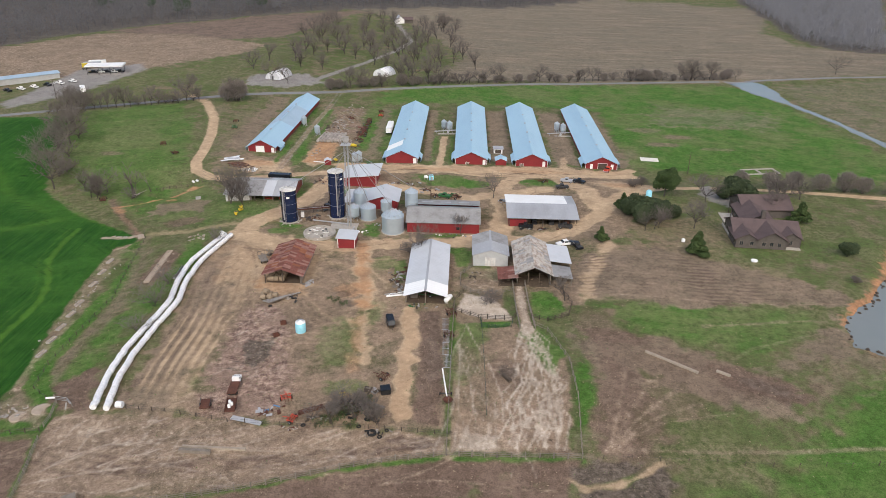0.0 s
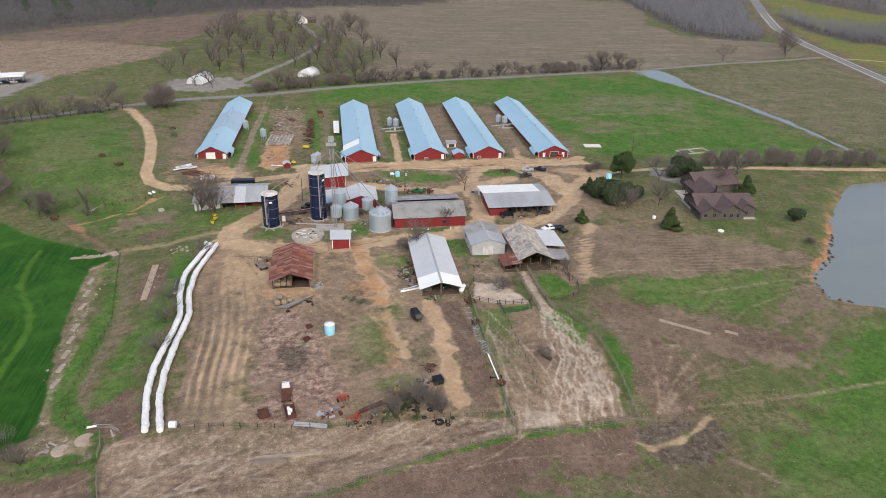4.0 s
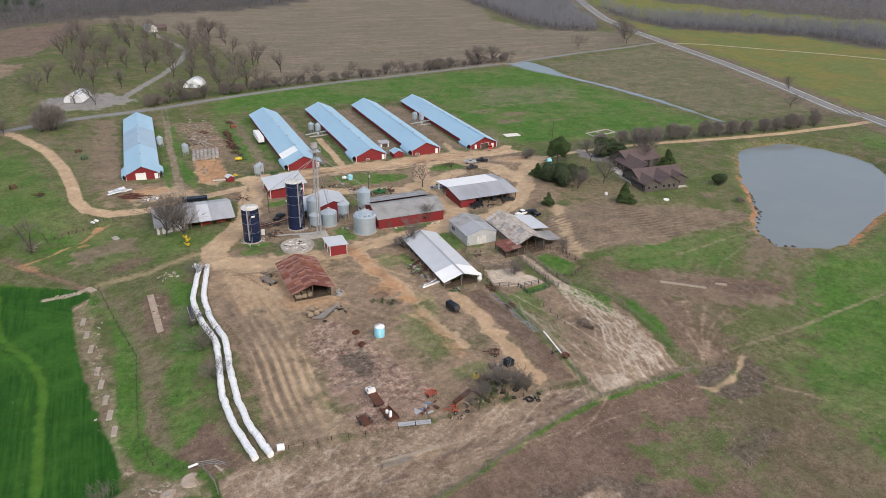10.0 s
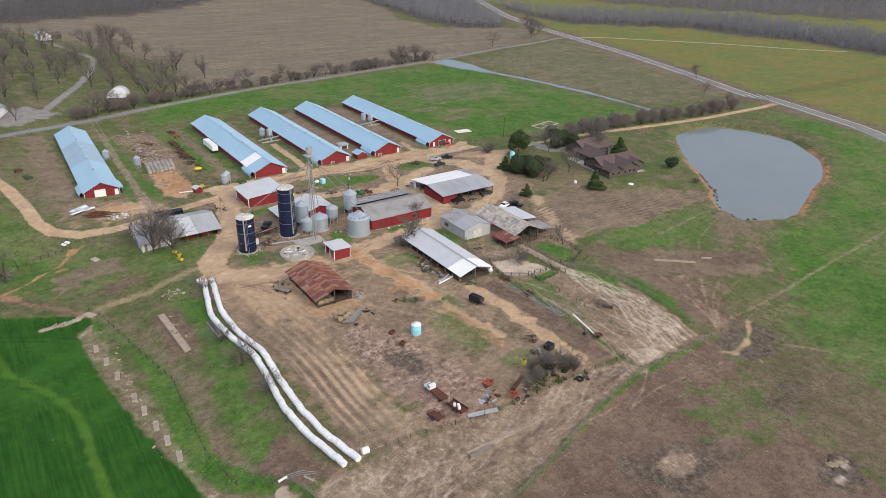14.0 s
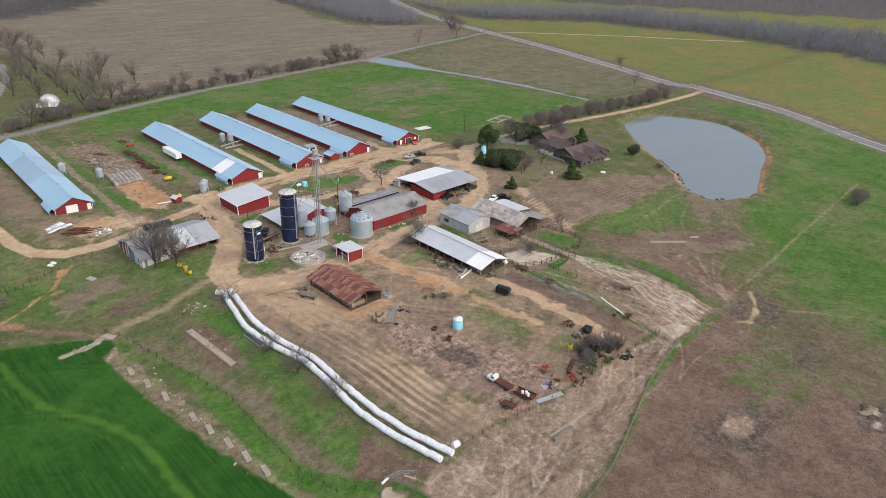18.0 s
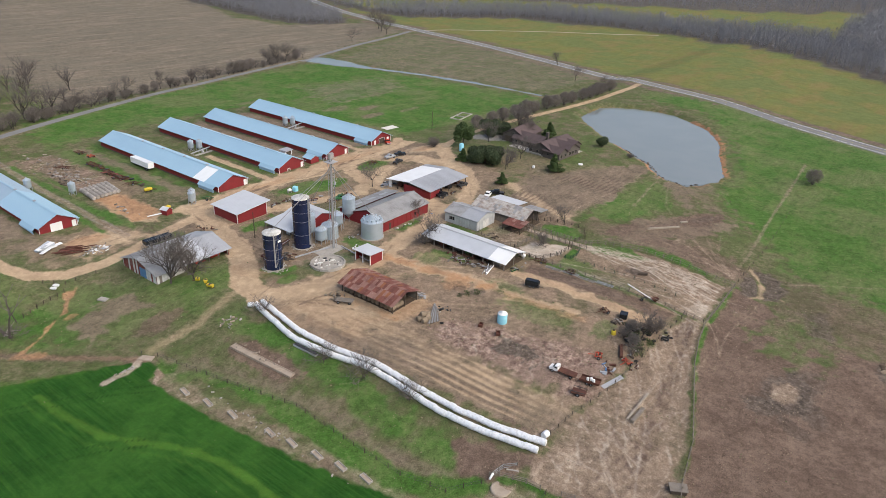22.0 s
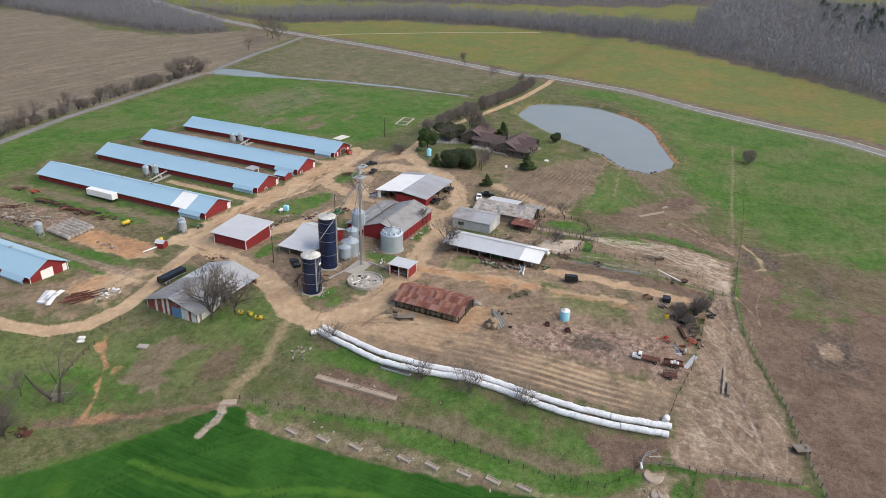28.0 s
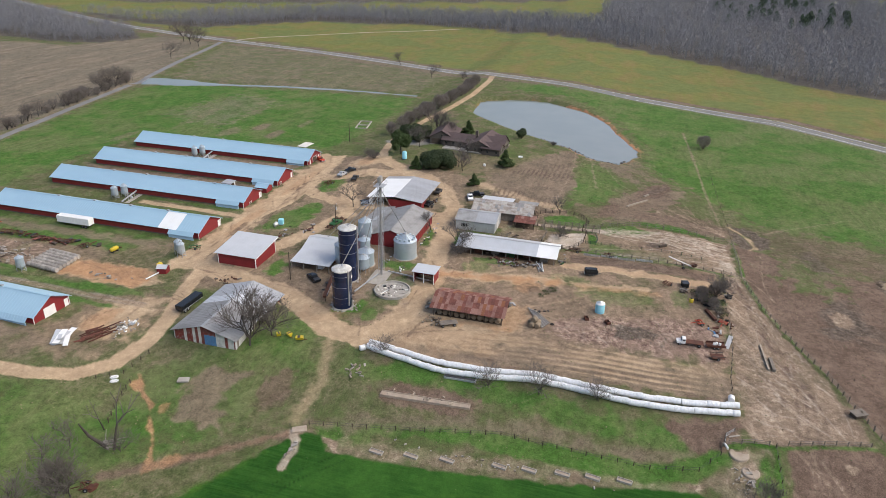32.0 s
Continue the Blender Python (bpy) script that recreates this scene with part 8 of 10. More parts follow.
part("pipe", tube((-1.4, 0.3, 0.9), (0.3, 0, 0.8), 0.22, 0.22, 10), M["white"], t, "short white pipe")
for z in (0.4, 0.8, 1.2):
    bar("rail", t, M["galv_old"], (0.2, 0, z), (2.6, -1.6, z), 0.1)
    bar("rail", t, M["galv_old"], (2.6, -1.6, z), (3.6, -4.0, z), 0.1)
for x, y in ((0.2, 0), (1.4, -0.8), (2.6, -1.6), (3.6, -4.0)):
    bar("post", t, M["wood"], (x, y, -0.2), (x, y, 1.4), 0.16)
panel("low_wall", t, M["concrete"], 2.2, 2.5, -4.5, -2.2, -0.2, 0.5)
for x, y, r in ((-83.4, 109.4, 1.9), (-87.3, 107.6, 1.7)):
    t = thing("concrete_pad", x, y, None, 20, "round pale concrete pad in weeds", "slab")
    part("pad", lathe([(r, -0.3), (r, 0.1), (r - 0.3, 0.13), (r * 0.5, 0.06), (0, 0.08)], 11), M["tan_concrete"], t)
t = thing("culvert_box", -64.5, 84.5, None, 30, "dark wooden box by field gate", "box")
part("shell", box(-0.9, 0.9, -1.4, 1.4, 0, 0.9, 0.05), M["wood_dark"], t)
panel("roof", t, M["wood"], -1.1, 1.1, -1.6, 1.6, 0.9, 1.0)
t = thing("sheet_metal", -41.3, 107.9, None, -15, "long grey-green metal sheet on ground", "metal sheet")
part("sheet", slab_quad((-3.4, -0.6, 0.1), (3.2, -0.5, 0.1), (3.2, 0.6, 0.25), (-3.4, 0.5, 0.2), 0.06), M["galv"], t)
t = thing("metal_trough", -77, 167, None, 2, "narrow grey trough beside bale row", "trough")
part("body", box(-0.5, 0.5, -3.6, 3.6, 0, 0.5, 0.05), M["galv"], t)
panel("inside", t, M["steel_dark"], -0.4, 0.4, -3.5, 3.5, 0.5, 0.52)
for x, y in ((-98.1, 239.9), (-99.2, 239.1)):
    b = thing("feed_sack", x, y, None, 35, "white feed sack slumped on grass", "sack")
    part("bag", box(-0.5, 0.5, -0.9, 0.9, 0, 0.6, 0.25), M["white"], b)
t = thing("flat_stone", -93, 226.2, None, 20, "pale flat stone on grass", "stone")
part("block", box(-0.9, 0.9, -1.3, 1.3, 0, 0.35, 0.12), M["concrete"], t)


def tyre_thing(x, y, r, label):
    t = thing("tyre", x, y, None, 0, label, "tyre", "old tyres")
    part("carcass", lathe([(r * 0.5, 0.02), (r * 0.7, 0), (r, 0.08), (r, r * 0.36), (r * 0.7, r * 0.45), (r * 0.5, r * 0.42), (r * 0.5, 0.02)], 16), M["black"], t)
    return t


for x, y, r in ((-16.2, 105.9, 0.95), (-14.6, 105, 0.5), (-19, 107.6, 0.5), (-13.4, 106.8, 0.45), (-47.6, 150.6, 0.5), (-17.6, 109.6, 0.6), (-30, 107.4, 0.5)):
    tyre_thing(x, y, r, "old black tyre lying in the weeds")

# round hay ring hole with a white patch, and a feeding ring
t = thing("hay_heap", 7.2, 61.5, None, 0, "pale hay remains trampled into wet mud", "hay heap")
rh = random.Random(12)
for k in range(9):
    bm = lathe([(rh.uniform(0.5, 1.1), -0.1), (rh.uniform(0.35, 0.6), 0.16), (0, rh.uniform(0.2, 0.34))], 9)
    for v in bm.verts:
        v.co.x *= rh.uniform(0.85, 1.2)
        v.co.y *= rh.uniform(0.7, 1.15)
    part("hay_clump", bm, M["hay"] if k % 3 else M["earth_and_shade"], t).matrix_basis = pose(rh.uniform(-2.4, 2.4), rh.uniform(-1.4, 1.4), 0, 0, 0, rh.uniform(0, 360))

# ---- far things ----
t = thing("fuel_canopy", -202, 390, None, 12, "white flat canopy over parked vehicles", "canopy")
part("roof", box(-10, 10, -4.5, 4.5, 4.0, 4.7, 0.05), M["white"], t)
posts(t, [(x, y) for x in (-9, -3, 3, 9) for y in (-3.8, 3.8)], 4.0, M["steel_dark"])
for k in range(5):
    v = pickup(-208.5 + 3.4 * k, 388.3 + 0.7 * k, 100, M["white"] if k % 2 else M["car_dark"], "parked vehicle under the white canopy")
for k in range(6):
    pickup(-234 + 4.6 * k, 348.6 + 4.2 * k, 60, M["white"] if k % 3 else M["car_dark"], "vehicle parked in a roadside lot")
t = thing("truck_shed", -240, 366, None, -47, "long low shed with pale roof beside lot", "shed")
walls(t, 8, 42, 3.2, 3.8, M["grey_siding"])
gable_roof(t, 8, 42, 3.2, 3.8, M["blue_grey"], 0.5)
for x, y, turn, m in ((-213.5, 404, -70, "white"), (-214.5, 400, -70, "galv"), (-217, 396.5, -60, "yellow")):
    box_trailer(x, y, turn, 9 if m != "yellow" else 3.5, 2.4, 1.1, 2.2, M[m], "trailer parked at the back of a lot")
box_trailer(-196, 351, 30, 7, 2.4, 0.8, 2.2, M["white"], "white van body parked beside country road")


def hoop_house(x, y, turn, w, n, label):
    t = thing("hoop_house", x, y, None, turn, label, "greenhouse", "hoop houses")
    bm = bmesh.new()
    k = 14
    rows = []
    for yy in (-n / 2, n / 2):
        rows.append([bm.verts.new((w / 2 * math.cos(math.pi * i / k), yy, w * 0.46 * math.sin(math.pi * i / k))) for i in range(k + 1)])
    for i in range(k):
        bm.faces.new((rows[0][i + 1], rows[0][i], rows[1][i], rows[1][i + 1])).smooth = True
    bm.faces.new(rows[0])
    bm.faces.new(rows[1][::-1])
    part("cover", bm, M["plastic_white"], t, "white plastic cover")
    for j in range(int(n / 2.4) + 1):
        yy = -n / 2 + j * 2.4
        for i in range(k):
            a, b = math.pi * i / k, math.pi * (i + 1) / k
            bar("hoop", t, M["galv"], (w / 2 * 1.01 * math.cos(a), yy, w * 0.465 * math.sin(a)), (w / 2 * 1.01 * math.cos(b), yy, w * 0.465 * math.sin(b)), 0.12)
    panel("door", t, M["galv"], -1.2, 1.2, -n / 2 - 0.08, -n / 2 - 0.02, 0, 2.2)
    return t


hoop_house(-104.5, 391, -18, 8.6, 14, "white plastic hoop house beside gravel drive")
hoop_house(-47.5, 411, -25, 8.8, 11, "grey-white hoop house behind hedgerow")
far_house = thing("far_house", -57, 610, None, 15, "white country house at end of drive", "house")
walls(far_house, 7, 10, 3.2, 5.6, M["white"])
gable_roof(far_house, 7, 10, 3.2, 5.6, M["galv"], 0.5)
for k in range(4):
    panel("window", far_house, M["glass_dark"], -3.56, -3.5, -4 + 2.4 * k, -3.1 + 2.4 * k, 1.1, 2.3)
g = wing(far_house, 7, -1, 6, 8, 2.8, 4.6, 90)

# ---- plants ----
M["bark"] = worn("grey_bark", (0.085, 0.074, 0.066), (0.05, 0.044, 0.04), (0.15, 0.135, 0.122), 1.0, 0.95, 0.0, 0.1, 5.0, 0.6)
M["twig"] = worn("grey_brown_twigs", (0.155, 0.135, 0.122), (0.11, 0.095, 0.086), (0.22, 0.195, 0.178), 0.15, 0.95, 0.0, 0.1, 2.0, 0.6)
M["pale_bark"] = worn("bleached_dead_wood", (0.36, 0.33, 0.30), (0.22, 0.19, 0.17), (0.46, 0.43, 0.40), 1.0, 0.95, 0.0, 0.1, 5.0, 0.6)


def leafy(name, a, b, c):
    m, n, l, s = mat_new(name, 0.7, 0.0, 0.3)
    pos = coords(n, l)
    isl = n.new("ShaderNodeNewGeometry").outputs["Random Per Island"]
    col = mixc(n, l, isl, a, b)
    col = mixc(n, l, ramp(n, l, noise_node(n, l, pos, 0.7, 3), 0.4, 0.7), col, c)
    l.new(col, s.inputs["Base Color"])
    return m


M["leaf_dark"] = leafy("dark_evergreen_leaves", (0.026, 0.044, 0.018), (0.075, 0.095, 0.042), (0.04, 0.06, 0.026))
M["needle_far"] = leafy("woodland_pine_needles", (0.045, 0.075, 0.045), (0.085, 0.115, 0.07), (0.06, 0.09, 0.055))
M["needle"] = leafy("pine_needles", (0.035, 0.065, 0.018), (0.07, 0.10, 0.03), (0.05, 0.08, 0.025))
# twigs of the north, northeast and far woods, with distance haze in the colour
M["haze_twig"] = leafy("hazy_winter_twigs", (0.175, 0.178, 0.195), (0.235, 0.238, 0.258), (0.20, 0.203, 0.222))
M["brown_twig"] = leafy("brownish_fine_twigs", (0.15, 0.130, 0.115), (0.225, 0.197, 0.178), (0.185, 0.16, 0.143))
# the same twigs darker for the northwest woods, with bluish haze tinted in
M["dark_haze_twig"] = leafy("dark_hazy_twigs", (0.095, 0.095, 0.103), (0.145, 0.143, 0.152), (0.115, 0.114, 0.122))
# the same twigs lightened for the east woods, haze put into the colour
M["pale_haze_twig"] = leafy("pale_hazy_twigs", (0.21, 0.209, 0.222), (0.275, 0.273, 0.288), (0.235, 0.233, 0.247))


def tube_rows(verts, faces, a, b, r0, r1, n=4):
    a, b = Vector(a), Vector(b)
    q = (b - a).to_track_quat("Z", "Y")
    k = len(verts)
    for c, r in ((a, r0), (b, r1)):
        for i in range(n):
            verts.append(tuple(c + q @ Vector((r * math.cos(6.2832 * i / n), r * math.sin(6.2832 * i / n), 0))))
    for i in range(n):
        j = (i + 1) % n
        faces.append((k + i, k + j, k + n + j, k + n + i))


def bare_tree(seed, h, kids=(5, 4, 4, 4), spread=0.7, lean=0.0, stems=1, trunk=0.26, fine=0.03, thick=1.0):
    """A winter tree: trunk and limbs in one mesh, twigs in another. kids: shoots from each branch, level by level."""
    r = random.Random(seed)
    tv, tf, wv, wf = [], [], [], []
    last = len(kids)
    lengths = [h * trunk] + [h * q for q in (0.34, 0.27, 0.20, 0.15, 0.10)]

    def grow(p, d, lev, rad):
        n = lengths[lev] * r.uniform(0.75, 1.2)
        thin = lev >= last - 1
        segs = 1 if lev == last else (2 if thin else 3)
        at = []
        for s in range(segs):
            e = p + d * (n / segs)
            tube_rows(wv if thin else tv, wf if thin else tf, p, e, max(fine, rad * (1 - 0.4 * s / segs)), max(fine * 0.8, rad * (1 - 0.4 * (s + 1) / segs)), 3 if thin else 5)
            at.append((e, d))
            p = e
            d = (d + Vector((r.uniform(-1, 1), r.uniform(-1, 1), r.uniform(-0.2, 0.5))) * 0.17).normalized()
        if lev < last:
            for i in range(kids[lev]):
                q, w = at[-1] if i < 2 or lev == 0 else r.choice(at)
                ax = Vector((r.gauss(0, 1), r.gauss(0, 1), r.uniform(-0.5, 0.9))).normalized()
                grow(q, (w * (1 - spread * 0.5) + ax * spread + Vector((0, 0, 0.12))).normalized(), lev + 1, rad * 0.58)

    for s in range(stems):
        d = Vector((lean + r.uniform(-0.25, 0.25) * (stems > 1), r.uniform(-0.25, 0.25) * (stems > 1), 1)).normalized()
        grow(Vector((r.uniform(-0.5, 0.5) * (stems > 1), r.uniform(-0.5, 0.5) * (stems > 1), -0.3)), d, 0, h * 0.022 * thick)
    return mesh_of("limbs", tv, tf, [M["bark"]]), mesh_of("twigs", wv, wf, [M["twig"]])


TREES = {}
for key, args in (("big", dict(seed=1, h=12, kids=(5, 4, 5, 5))), ("big2", dict(seed=5, h=11.5, kids=(5, 4, 5, 5), spread=0.65)), ("great", dict(seed=31, h=15, kids=(6, 5, 5, 5), spread=0.66, fine=0.028, trunk=0.16)), ("wispy", dict(seed=33, h=5.5, kids=(4, 4, 3), stems=4, spread=0.75, thick=0.5, trunk=0.15, fine=0.022)), ("mid", dict(seed=2, h=9.0, kids=(4, 4, 4, 4))), ("mid2", dict(seed=8, h=8.5, kids=(4, 4, 4, 4), spread=0.6)),
                  ("shrub", dict(seed=3, h=5, kids=(4, 4, 5), stems=5, spread=0.8, thick=0.6, trunk=0.15)), ("shrub2", dict(seed=4, h=4.5, kids=(4, 4, 5), stems=6, spread=0.85, thick=0.5, trunk=0.12)), ("orchard", dict(seed=6, h=12.5, kids=(5, 4, 4, 3), spread=0.62, fine=0.036, thick=1.2, trunk=0.16)), ("orchard2", dict(seed=7, h=12.5, kids=(5, 4, 4, 3), spread=0.66, fine=0.036, thick=1.2, trunk=0.16)), ("orchard3", dict(seed=27, h=13.5, kids=(4, 4, 4, 3), spread=0.55, fine=0.036, thick=1.2, trunk=0.18)),
                  ("hedge", dict(seed=21, h=8, kids=(4, 4, 4), stems=2, spread=0.7, fine=0.065, trunk=0.15)), ("hedge2", dict(seed=22, h=10, kids=(5, 4, 4), stems=1, spread=0.6, fine=0.065)),
                  ("hedge3", dict(seed=23, h=8.5, kids=(4, 4, 5), stems=3, spread=0.6, fine=0.055, trunk=0.14)),
                  ("snag", dict(seed=11, h=10, kids=(3, 2), spread=0.5, lean=0.2, trunk=0.5, fine=0.05))):
    TREES[key] = bare_tree(**args)


def round_crown(seed, h, wide, twigs):
    """A bush-like bare tree: a forked stem and a dense round crown of fine twigs down to the ground."""
    r = np.random.RandomState(seed)
    d = r.normal(size=(twigs, 3))
    d /= np.linalg.norm(d, axis=1)[:, None]
    base = np.array([0, 0, h * 0.52]) + d * np.array([wide, wide, h * 0.42]) * r.uniform(0.1, 1.0, (twigs, 1)) ** 0.45
    base *= 1 + 0.09 * np.sin(5 * d[:, :1] + 3 * d[:, 1:2]) * np.array([1, 1, 0.4])
    way = d * 0.7 + r.normal(size=(twigs, 3)) * 0.4 + np.array([0, 0, 0.4])
    way /= np.linalg.norm(way, axis=1)[:, None]
    side = np.cross(way, d + 0.3 * r.normal(size=(twigs, 3)))
    side /= np.linalg.norm(side, axis=1)[:, None] + 1e-6
    w = h * 0.0095 * r.uniform(0.6, 1.5, (twigs, 1))
    tip = base + way * h * 0.13 * r.uniform(0.5, 1.4, (twigs, 1))
    verts = np.stack([base - side * w, base + side * w, tip], 1).reshape(-1, 3)
    tv, tf = [], []
    for k in range(7):
        a = 0.9 * k
        tube_rows(tv, tf, (0.1 * math.cos(a), 0.1 * math.sin(a), -0.3), (wide * 0.6 * math.cos(a), wide * 0.6 * math.sin(a), h * (0.6 + 0.05 * (k % 4))), h * 0.010, h * 0.004, 5)
    return mesh_of("limbs", tv, tf, [M["bark"]]), mesh_of("twigs", [tuple(q) for q in verts], [(3 * i, 3 * i + 1, 3 * i + 2) for i in range(twigs)], [M["brown_twig"]])


TREES["round"] = round_crown(41, 6.6, 3.0, 2000)
TREES["round2"] = round_crown(42, 7.4, 3.3, 2200)


def plant_bare(key, x, y, s=1.0, label="bare grey winter tree with fine twigs", category="tree", group="", name="bare_tree", turn=None):
    limbs, twigs = TREES[key]
    t = tagged(new(name), label, category, group)
    a = random.Random(int(x * 13 + y * 7)).uniform(0, 360) if turn is None else turn
    t.matrix_basis = pose(x, y, ground_z(x, y), 0, 0, a) @ Matrix.Scale(s, 4)
    part("trunk", limbs, None, t)
    part("crown", twigs, None, t)
    return t


def clump_tree(seed, lobes, n, size, material, trunk_h, trunk_r):
    """A crown of many small leaf sprays spread over overlapping lobes, and a trunk with limbs."""
    r = np.random.RandomState(seed)
    verts, faces = [], []
    for cx, cy, cz, rx, rz in lobes:
        k = int(n * rx * rx)
        d = r.normal(size=(k, 3))
        d /= np.linalg.norm(d, axis=1)[:, None]
        rad = r.uniform(0.55, 1.06, k) ** 0.6
        c = np.stack([cx + d[:, 0] * rx * rad, cy + d[:, 1] * rx * rad, cz + d[:, 2] * rz * rad], 1)
        for p, q in zip(c, d):
            if p[2] < 0.15:
                continue
            u = np.cross(q + r.normal(size=3) * 0.6, r.normal(size=3))
            u /= np.linalg.norm(u) + 1e-6
            v = np.cross(u, q + r.normal(size=3) * 0.5)
            v /= np.linalg.norm(v) + 1e-6
            s = size * r.uniform(0.6, 1.3)
            i = len(verts)
            verts += [tuple(p - u * s), tuple(p - v * s * 0.5 + q * s * 0.15), tuple(p + u * s), tuple(p + v * s * 0.5 + q * s * 0.15)]
            faces.append((i, i + 1, i + 2, i + 3))
    tv, tf = [], []
    tube_rows(tv, tf, (0, 0, -0.3), (0, 0, trunk_h), trunk_r, trunk_r * 0.7, 7)
    for cx, cy, cz, rx, rz in lobes:
        tube_rows(tv, tf, (0, 0, trunk_h * 0.7), (cx * 0.8, cy * 0.8, cz), trunk_r * 0.5, trunk_r * 0.15, 5)
    return mesh_of("limbs", tv, tf, [M["bark"]]), mesh_of("leaves", verts, faces, [material])


def plant_green(x, y, meshes, label, s=1.0, turn=0, name="evergreen_tree"):
    t = tagged(new(name), label, "tree")
    t.matrix_basis = pose(x, y, ground_z(x, y), 0, 0, turn) @ Matrix.Scale(s, 4)
    part("trunk", meshes[0], None, t)
    part("crown", meshes[1], None, t)
    return t


rr = random.Random(3)
oak = clump_tree(1, [(rr.uniform(-5.2, 5.2), rr.uniform(-4, 4), rr.uniform(2.2, 4.6), rr.uniform(2.0, 3.1), rr.uniform(1.8, 2.6)) for _ in range(15)], 130, 0.4, M["leaf_dark"], 2.5, 0.35)
oak2 = clump_tree(2, [(rr.uniform(-4.5, 4.5), rr.uniform(-4.5, 4.5), rr.uniform(2.4, 5.2), rr.uniform(2.0, 3.0), rr.uniform(1.8, 2.5)) for _ in range(13)], 130, 0.4, M["leaf_dark"], 2.8, 0.35)
round_pine = clump_tree(3, [(rr.uniform(-2.6, 2.6), rr.uniform(-2.6, 2.6), rr.uniform(3.0, 8.2), rr.uniform(1.4, 2.3), rr.uniform(1.2, 1.9)) for _ in range(18)], 150, 0.34, M["needle"], 6.5, 0.28)
cone_pine = clump_tree(4, [(rr.uniform(-1, 1) * (1 - k / 11) * 2.0, rr.uniform(-1, 1) * (1 - k / 11) * 2.0, 0.9 + 0.52 * k, 0.5 + 1.25 * (1 - k / 11), 0.55) for k in range(11) for _ in range(2)], 170, 0.26, M["needle"], 5.5, 0.16)
plant_green(58.4, 211.2, oak, "broad dark evergreen oak with dense low crown", 0.98, 108)
plant_green(65.5, 212.5, oak2, "dark evergreen oak behind another", 0.8, 60)
plant_green(95.4, 231.6, oak2, "broad dark evergreen oak beside the drive", 1.02, 30)
plant_green(71, 231.4, round_pine, "tall pine with an open round green crown")
plant_green(69, 185.8, cone_pine, "young green pine on the lawn", 1.1)
plant_green(42.2, 192.5, cone_pine, "small yellow-green pine beside dirt loop", 0.72, 70)
plant_green(109.2, 211, cone_pine, "dark young pine behind the house", 1.1, 130)
plant_green(113, 186.6, clump_tree(9, [(rr.uniform(-1.2, 1.2), rr.uniform(-1.2, 1.2), rr.uniform(1.4, 3.2), 1.4, 1.2) for _ in range(7)], 150, 0.3, M["leaf_dark"], 2, 0.2), "dense round evergreen near the pond", 1.1)
plant_green(54, 219, cone_pine, "small evergreen at the edge of oak", 0.8, 200)

